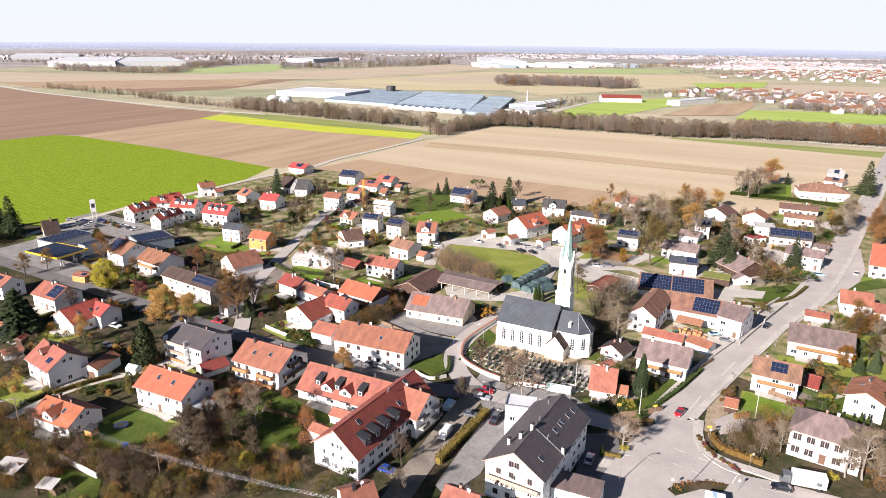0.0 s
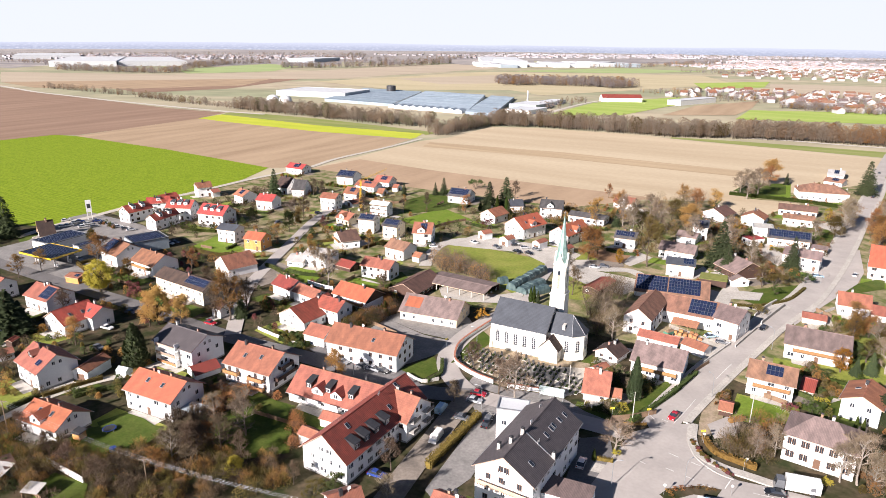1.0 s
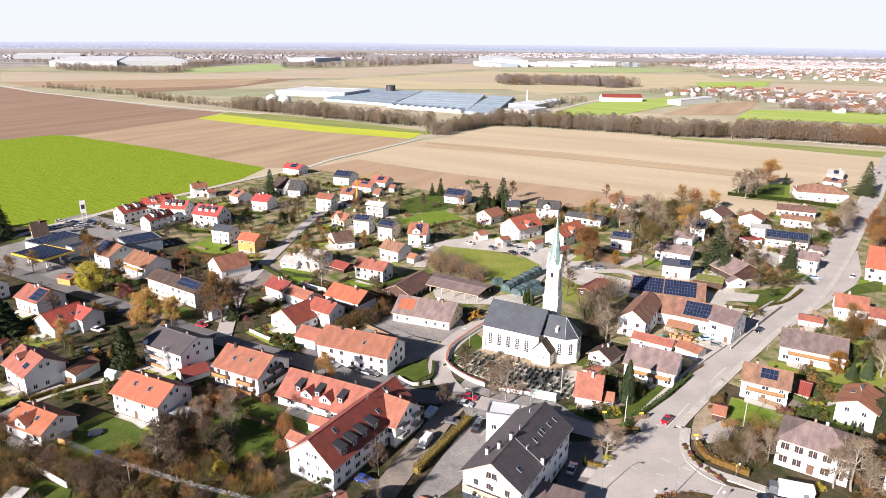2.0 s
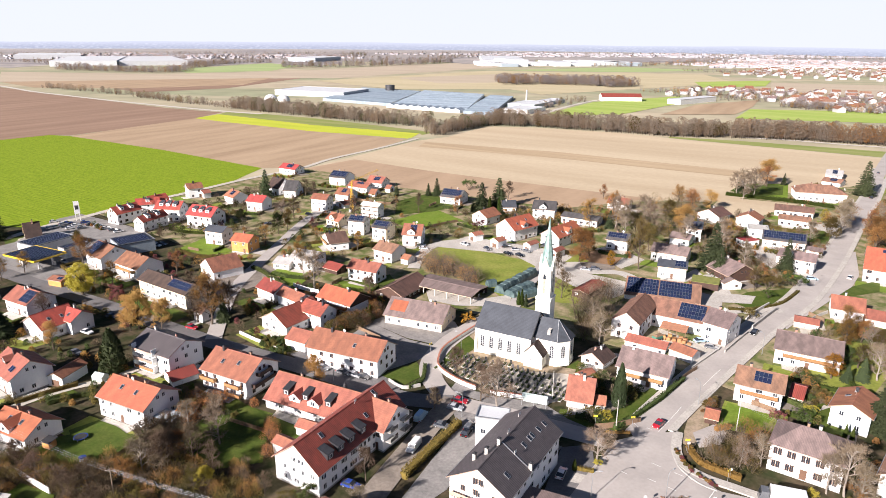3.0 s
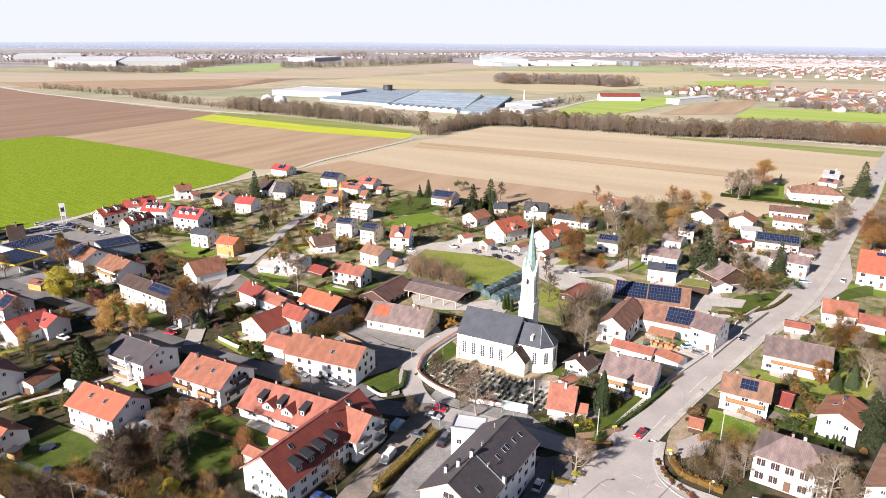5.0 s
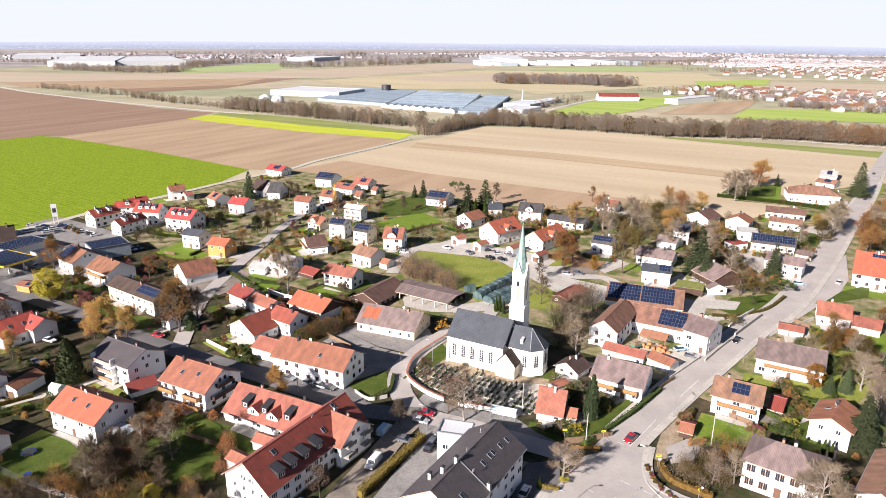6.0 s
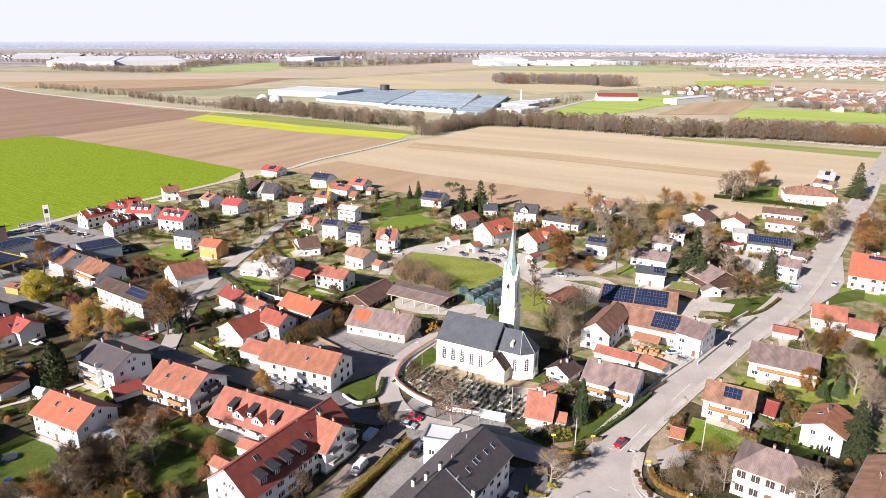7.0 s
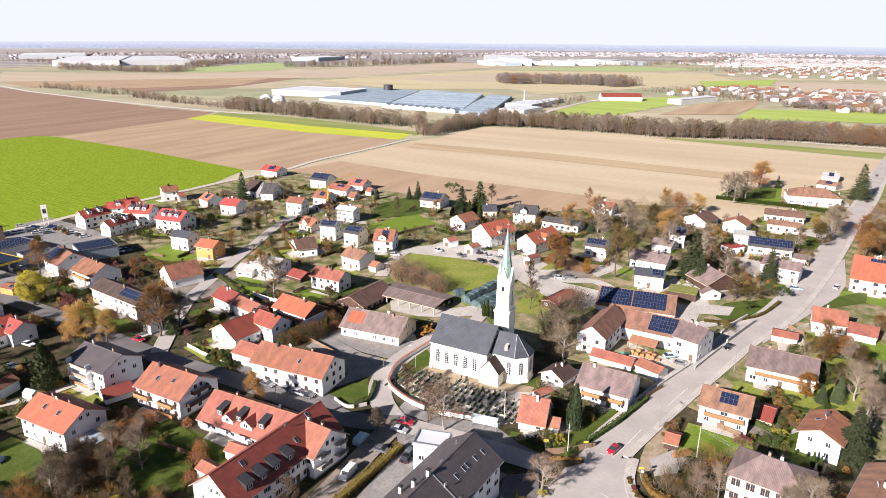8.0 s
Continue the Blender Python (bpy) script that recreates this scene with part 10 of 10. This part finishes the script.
tree('bare', 'bare', -184.3, 312.2, 9.8, 1)
tree('bare', 'bare', -206.8, 283.4, 11.1, 1)
tree('bare', 'rust', -210.0, 220.3, 9.6, 1)
tree('bare', 'pale', 4.5, 156.1, 8.0, 1.1)
tree('bare', 'pale', 0.4, 153.7, 7.3, 1.1)
tree('bare', 'rust', 10.1, 221.5, 7.5, 1)
tree('leafy', 'olive', 30.4, 233.5, 9.3, 1)
tree('leafy', 'rust', 35.7, 267.7, 8.2, 1)
tree('conifer', 'conifer', -214.1, 335.1, 8.2, 1)
tree('conifer', 'conifer', -160.9, 149.9, 10.4, 1)
tree('bush', 'rust', -14.5, 130.2, 1.0, 1.6)
tree('bush', 'rust', -13.3, 131.6, 1.0, 1.6)
tree('bush', 'rust', -12.0, 132.8, 1.0, 1.6)
tree('bush', 'rust', -10.4, 133.9, 1.0, 1.6)
tree('bush', 'rust', -8.8, 134.9, 1.0, 1.6)
tree('bush', 'rust', -7.4, 135.2, 1.0, 1.6)
tree('bush', 'rust', -6.0, 135.6, 1.0, 1.6)
tree('bush', 'rust', -13.7, 129.4, 1.0, 1.6)
tree('bare', 'bare', -140.5, 71.0, 6.5, 1.1)
tree('bare', 'olive', -126.9, 71.7, 7.3, 1.1)
tree('bare', 'rust', -112.3, 77.9, 7.7, 1.1)
tree('bare', 'bare', -107.4, 83.1, 7.2, 1.1)
tree('bare', 'olive', -98.0, 84.0, 7.3, 1.1)
tree('bare', 'bare', -152.9, 71.7, 7.1, 1.1)
tree('bare', 'olive', -150.6, 65.1, 6.4, 1.1)
tree('bare', 'bare', -85.2, 91.5, 5.7, 1.1)
tree('bare', 'rust', -110.8, 91.0, 7.5, 1.1)
tree('bare', 'bare', -111.1, 69.9, 6.7, 1.1)
tree('bare', 'olive', -103.0, 74.7, 6.1, 1.1)
tree('bare', 'bare', -117.9, 107.2, 6.6, 1.1)
tree('bare', 'bare', -113.9, 85.2, 12.4, 1.1)
tree('bare', 'bare', -113.7, 90.0, 11.2, 1.1)
tree('bare', 'bare', -106.7, 91.2, 10.3, 1.1)
tree('bare', 'bare', -109.9, 85.2, 10.6, 1.1)
tree('bare', 'bare', -115.8, 93.9, 9.0, 1.1)
tree('bare', 'bare', -101.0, 91.9, 7.3, 1.1)
tree('full', 'yellow', -98.1, 87.2, 5.3, 1.2)
tree('bush', 'olive', -120.7, 72.4, 3.3, 1.2)
thicket([(-144.9, 71), (-127.3, 86.7), (-109.9, 95.6), (-94.4, 98.1), (-85, 89.4), (-94.5, 77.6), (-126.9, 56.7), (-139.8, 64.1)], [('twiggy', 'bare'), ('twiggy', 'olive'), ('leafy', 'olive'), ('twiggy', 'rust'), ('twiggy', 'bare')], 2.2, 4.8, 190, 114)
thicket([(-172.8, 71.6), (-160.4, 75.9), (-140.5, 71), (-134, 60.8), (-139.5, 53.4)], [('twiggy', 'bare'), ('leafy', 'green'), ('twiggy', 'rust')], 2, 4.5, 81, 114)
thicket([(-133.6, 108), (-116.3, 118.2), (-95.9, 108), (-93.2, 98.8), (-110.2, 99.6), (-120.1, 99.6)], [('twiggy', 'bare'), ('leafy', 'olive'), ('twiggy', 'rust'), ('leafy', 'rust')], 2, 4.5, 81, 114)
thicket([(-6.5, 165), (-3, 170.2), (5.6, 169.2), (6.4, 153.4), (-1, 149.1), (-7.5, 151.7)], [('twiggy', 'pale'), ('twiggy', 'olive'), ('twiggy', 'pale'), ('twiggy', 'rust')], 2, 5.5, 40, 114)
thicket([(-69.2, 244.1), (-54.8, 245.5), (-44, 203.7), (-50.8, 194.6), (-59.6, 210.6)], [('twiggy', 'pale'), ('twiggy', 'pale'), ('twiggy', 'olive')], 5, 9, 33, 114)
thicket([(-78.2, 386.3), (-69.7, 426), (-53.1, 427.4), (-46.5, 355.8), (-58.8, 313)], [('twiggy', 'pale'), ('leafy', 'olive'), ('twiggy', 'pale'), ('twiggy', 'rust')], 4, 8, 58, 114)
thicket([(-137.8, 226.5), (-134.1, 242.1), (-105.4, 233.8), (-103.1, 223.6), (-123, 227.1)], [('twiggy', 'pale'), ('leafy', 'tan'), ('twiggy', 'pale'), ('twiggy', 'pale')], 4, 8, 60, 114)
thicket([(-40, 359.8), (6.4, 395), (8.6, 291.1), (-22.2, 265.2)], [('leafy', 'green'), ('twiggy', 'pale'), ('leafy', 'olive'), ('leafy', 'rust')], 1.5, 4, 111, 114)
thicket([(7, 219.6), (30.6, 243.2), (28.2, 200.1), (10.8, 189.9)], [('leafy', 'green'), ('twiggy', 'pale'), ('leafy', 'olive'), ('leafy', 'rust')], 1.5, 3.5, 40, 114)
thicket([(10.8, 189.9), (27.8, 193.1), (28.9, 153.8), (20.3, 148.8)], [('leafy', 'green'), ('twiggy', 'pale'), ('leafy', 'olive'), ('leafy', 'rust')], 1.5, 3.5, 44, 114)
thicket([(-261.7, 222.7), (-276.6, 324.3), (-210, 328.7), (-157, 329.2), (-91.1, 328.2), (-146.8, 248.8), (-166.2, 227.1), (-187.8, 196)], [('leafy', 'green'), ('twiggy', 'bare'), ('leafy', 'olive'), ('leafy', 'rust'), ('twiggy', 'olive')], 1.5, 4.5, 203, 114)
thicket([(-272.1, 162.5), (-236.7, 193.8), (-162.4, 187.7), (-119.9, 199.2), (-120.7, 173.9), (-141.4, 145.5), (-176.4, 129.7), (-213, 130.3)], [('leafy', 'green'), ('twiggy', 'bare'), ('leafy', 'olive'), ('leafy', 'rust'), ('leafy', 'plum')], 1.5, 4.0, 130, 114)
thicket([(-233.4, 106.4), (-192.3, 120.2), (-142.2, 122.1), (-129.9, 106.7), (-153.3, 92.9), (-179.1, 77.7)], [('leafy', 'green'), ('twiggy', 'bare'), ('leafy', 'olive'), ('leafy', 'rust')], 1.5, 3.5, 80, 114)
thicket([(-83.4, 165.8), (-69.7, 173.9), (-58.6, 156), (-74.6, 156.1)], [('leafy', 'green'), ('twiggy', 'bare'), ('leafy', 'olive')], 1.5, 3.5, 81, 114)
thicket([(-46.1, 179.2), (-24.8, 179.8), (-28.1, 153.8), (-39.8, 153.2)], [('leafy', 'green'), ('leafy', 'olive'), ('twiggy', 'pale')], 1.5, 3.5, 66, 114)
thicket([(-312.4, 224.8), (-296.7, 242), (-301, 308.8), (-273.2, 289), (-249.6, 230.2), (-247.5, 187.1)], [('leafy', 'green'), ('twiggy', 'bare'), ('twiggy', 'bare')], 2, 5, 111, 114)
thicket([(27.4, 401.5), (57.5, 536.1), (56.4, 394.9), (35.4, 360.3)], [('leafy', 'green'), ('twiggy', 'rust'), ('twiggy', 'rust')], 2, 6, 96, 114)
thicket([(-149.3, 343.4), (-94.7, 362), (-73.1, 363.7), (-89.5, 322.9), (-137.9, 317.8)], [('leafy', 'olive'), ('leafy', 'rust'), ('twiggy', 'bare')], 2, 5, 111, 114)
thicket([(-141.4, 145.5), (-134.5, 160.1), (-124, 141.6), (-132.6, 141.1)], [('leafy', 'olive'), ('leafy', 'green')], 1, 2.5, 74, 114)
thicket([(-15.7, 128.4), (-14.6, 130.8), (-8.8, 135.3), (-4.6, 136.2), (-9.5, 132)], [('leafy', 'rust'), ('twiggy', 'rust')], 0.8, 1.6, 29, 114)
thicket([(-140.9, 161.9), (-130.9, 192.6), (-114, 178), (-121.9, 162.3)], [('twiggy', 'bare'), ('leafy', 'olive'), ('leafy', 'green'), ('twiggy', 'rust')], 2, 5, 111, 114)
thicket([(-60, 374.7), (-27.2, 395.1), (-2.8, 358.5), (16.8, 370.6), (16.7, 320.4), (-3.8, 291.4), (-30.3, 291.9)], [('leafy', 'green'), ('twiggy', 'pale'), ('leafy', 'olive'), ('leafy', 'rust')], 2, 5, 148, 114)
thicket([(9.7, 241), (37.5, 268.8), (34.3, 227), (19.2, 213.8)], [('leafy', 'green'), ('twiggy', 'pale'), ('leafy', 'olive')], 2, 4, 51, 114)
thicket([(-13.9, 152.2), (-12.5, 152.6), (-10.6, 148.4), (-6.4, 144.9), (-3.0, 143.6), (-3.0, 142.5), (-7.0, 143.4), (-11.3, 147)], [('leafy', 'rust'), ('leafy', 'plum'), ('leafy', 'olive')], 0.5, 1.1, 40, 115, 'low autumn shrubs in the planted verge')
thicket([(-11.9, 180), (-8.5, 182), (-8.3, 168.6), (-10, 166)], [('twiggy', 'pale'), ('leafy', 'olive'), ('twiggy', 'rust')], 1, 2.2, 14, 114)

# borders of the house gardens: clipped hedges, loose shrubs and timber fences
def clear_of_all(a, b):
    for k in range(9):
        q = a.lerp(b, k / 8)
        if any((q - p).length < w + 0.4 for p, w in LANES):
            return False
        for x, y, c, s_, hx_, hy_ in FOOT:
            dx, dy = q.x - x, q.y - y
            if abs(dx * c + dy * s_) < hx_ + 0.3 and abs(dy * c - dx * s_) < hy_ + 0.3:
                return False
    return True


def board_fence(a, b, h):
    """Bays of upright boards on two rails, each with its post."""
    d = b - a
    n = max(1, round(d.length / 2.4))
    top = thing("fence", a.x, a.y, math.degrees(math.atan2(d.y, d.x)), 0, "weathered timber board fence between gardens", "fence", "garden fences")
    w = d.length / n

    def make():
        g = Geo().box(-0.06, -0.06, 0, 0.06, 0.06, h + 0.1).box(0, 0.0, 0.3, w, 0.05, 0.4).box(0, 0.0, h - 0.35, w, 0.05, h - 0.25)
        k = int(w / 0.2)
        for i in range(k):
            x0 = 0.07 + i * (w - 0.1) / k
            g.box(x0, -0.03, 0.08, x0 + 0.15, -0.004, h - 0.04 * ((i * 7) % 3))
        return g.data("fence_bay", TIMBER)
    for i in range(n):
        part("fence_bay", shared(("bay", round(w, 1), h), make), (), top, at=pose(i * w, 0, 0))


def loose_border(a, b, tones, label):
    """A row of uneven shrubs along a plot's edge, joined as stuff."""
    rb_ = random.Random(int(abs(a.x * 7 + a.y * 3)))
    g, names = Geo(), sorted(set(tones))
    d = b - a
    for _ in range(max(3, int(d.length / 1.1))):
        q = a + d * rb_.random() + Vector((rb_.gauss(0, 0.5), rb_.gauss(0, 0.5)))
        h = rb_.uniform(0.8, 2.8)
        m = names.index(rb_.choice(tones))
        for _ in range(4):
            t = rb_.uniform(0, 6.283)
            g.tube((q.x, q.y, 0), (q.x + math.cos(t) * h * 0.25, q.y + math.sin(t) * h * 0.25, h * 0.7), 0.04, 0.02, 3, len(names))
        for _ in range(130):
            t, f, z = rb_.uniform(0, 6.283), rb_.random() ** 0.5, rb_.uniform(0.06, 1)
            r = h * 0.45 * f * (1.1 - 0.7 * z * z)
            c = Vector((q.x + math.cos(t) * r, q.y + math.sin(t) * r, z * h))
            u = Vector((rb_.gauss(0, 1), rb_.gauss(0, 1), rb_.gauss(0, 1))).normalized() * rb_.uniform(0.12, 0.24)
            v = u.orthogonal().normalized() * rb_.uniform(0.08, 0.14)
            g.face([c - u, c - v, c + u, c + v], m)
    return tagged(new("shrubs", g.data("shrubs", *[LEAF[t] for t in names], BARK)), label, "shrubs", kind="stuff")


fences = 0
for plot, number in PLOTS:
    edge = [Vector(p) for p in plot]
    for k, (a, b) in enumerate(zip(edge[1:], edge[2:] + edge[:1])):
        if (b - a).length < 4 or not clear_of_all(a, b):
            continue
        style = (number * 5 + k * 3) % 7
        if style in (0, 3):
            hedge([tuple(a), tuple(b)], 1.1, 1.4 + 0.1 * (number % 4), ("green", "thuja", "olive", "green")[number % 4])
        elif style in (1, 4):
            loose_border(a, b, (("green", "olive", "rust"), ("olive", "rust", "thuja"), ("green", "gold", "olive"))[number % 3], "uneven row of autumn and evergreen shrubs along a garden")
        elif style == 2 and fences < 22:
            fences += 1
            board_fence(a, b, 1.4)

# ---- vehicles ----
car(-19.3, 160.8, 259, 'red', 'car', 'red hatchback car driving on the main street')
car(-4.3, 232.5, 256, 'black', 'car', 'dark saloon car driving on the main street')
car(24.0, 310.6, 79, 'white', 'car')
car(5.6, 140.7, 192, 'black', 'car')
car(-67.0, 121.6, 276, 'white', 'van')
car(-72.4, 133.4, 96, 'lightblue', 'van')
car(-67.5, 145.3, 8, 'red', 'car')
car(-66.9, 141.6, 8, 'silver', 'car')
car(-65.7, 132.6, 8, 'grey', 'car')
car(-59.1, 133.2, 95, 'black', 'car')
car(-59.7, 135.8, 95, 'grey', 'estate')
car(-71.2, 102.9, 5, 'blue', 'car')
car(-33.5, 129.8, 95, 'white', 'car')
car(-165.5, 140.5, 5, 'red', 'car')
car(-18.6, 216.9, 40, 'lightblue', 'car')
car(10.5, 300.8, 15, 'lightblue', 'estate')
car(-191.5, 120.7, 5, 'white', 'car')
car(-180.6, 110.2, 0, 'grey', 'car')
car(-119.6, 267.4, -30, 'grey', 'car')
car(-108.8, 266.1, -25, 'black', 'car')
car(-103.2, 266.6, -25, 'black', 'car')
car(-116.9, 274.2, 40, 'beige', 'car')
car(-113.6, 275.2, 40, 'black', 'car')
car(-108.0, 273.5, 40, 'silver', 'car')
car(-102.6, 273.8, -20, 'grey', 'car')
car(-72.1, 263.8, 10, 'silver', 'car')
car(-68.8, 266.7, 10, 'grey', 'estate')
car(-131.6, 268.4, -20, 'white', 'car')
car(-144.7, 253.1, 20, 'white', 'car')
car(-148.1, 256.2, 20, 'grey', 'car')
car(-103.7, 141.7, 0, 'grey', 'car')
car(-100.0, 142.2, 0, 'silver', 'car')
car(-97.3, 142.6, 0, 'black', 'car')
car(-110.4, 141.0, 0, 'grey', 'car')
car(-14.7, 213.7, 0, 'grey', 'car')
car(-196.2, 132.7, 5, 'grey', 'car')
car(-203.3, 258.8, 40, 'grey', 'car')
car(-223.6, 280.1, 60, 'silver', 'car')
car(-229.2, 272.3, 60, 'grey', 'car')
car(-233.9, 246.2, 80, 'grey', 'car')
car(-319.2, 187.2, 70, 'white', 'car')
car(-321.3, 192.1, 70, 'silver', 'car')
car(-311.3, 189.6, 70, 'white', 'car')
car(-313.8, 194.2, 70, 'white', 'car')
car(-306.6, 192.5, 70, 'grey', 'car')
car(-315.1, 199.8, 70, 'blue', 'car')
car(-308.7, 198.6, 70, 'black', 'car')
car(-303.7, 199.2, 70, 'silver', 'car')
car(-296.6, 198.7, 70, 'white', 'car')
car(-290.8, 198.6, 70, 'grey', 'car')
car(-285.9, 198.1, 70, 'white', 'car')
car(-319.6, 184.5, 70, 'white', 'car')
car(-329.5, 192.2, 70, 'white', 'car')
car(-321.4, 194.6, 70, 'blue', 'car')
car(-251.0, 193.1, 10, 'white', 'car')
car(-250.2, 195.6, 10, 'grey', 'car')
car(-264.9, 157.8, 0, 'silver', 'car')
car(-253.6, 234.0, 20, 'blue', 'car')
car(44.9, 579.0, 80, 'grey', 'car')
car(37.3, 484.2, 80, 'black', 'car')
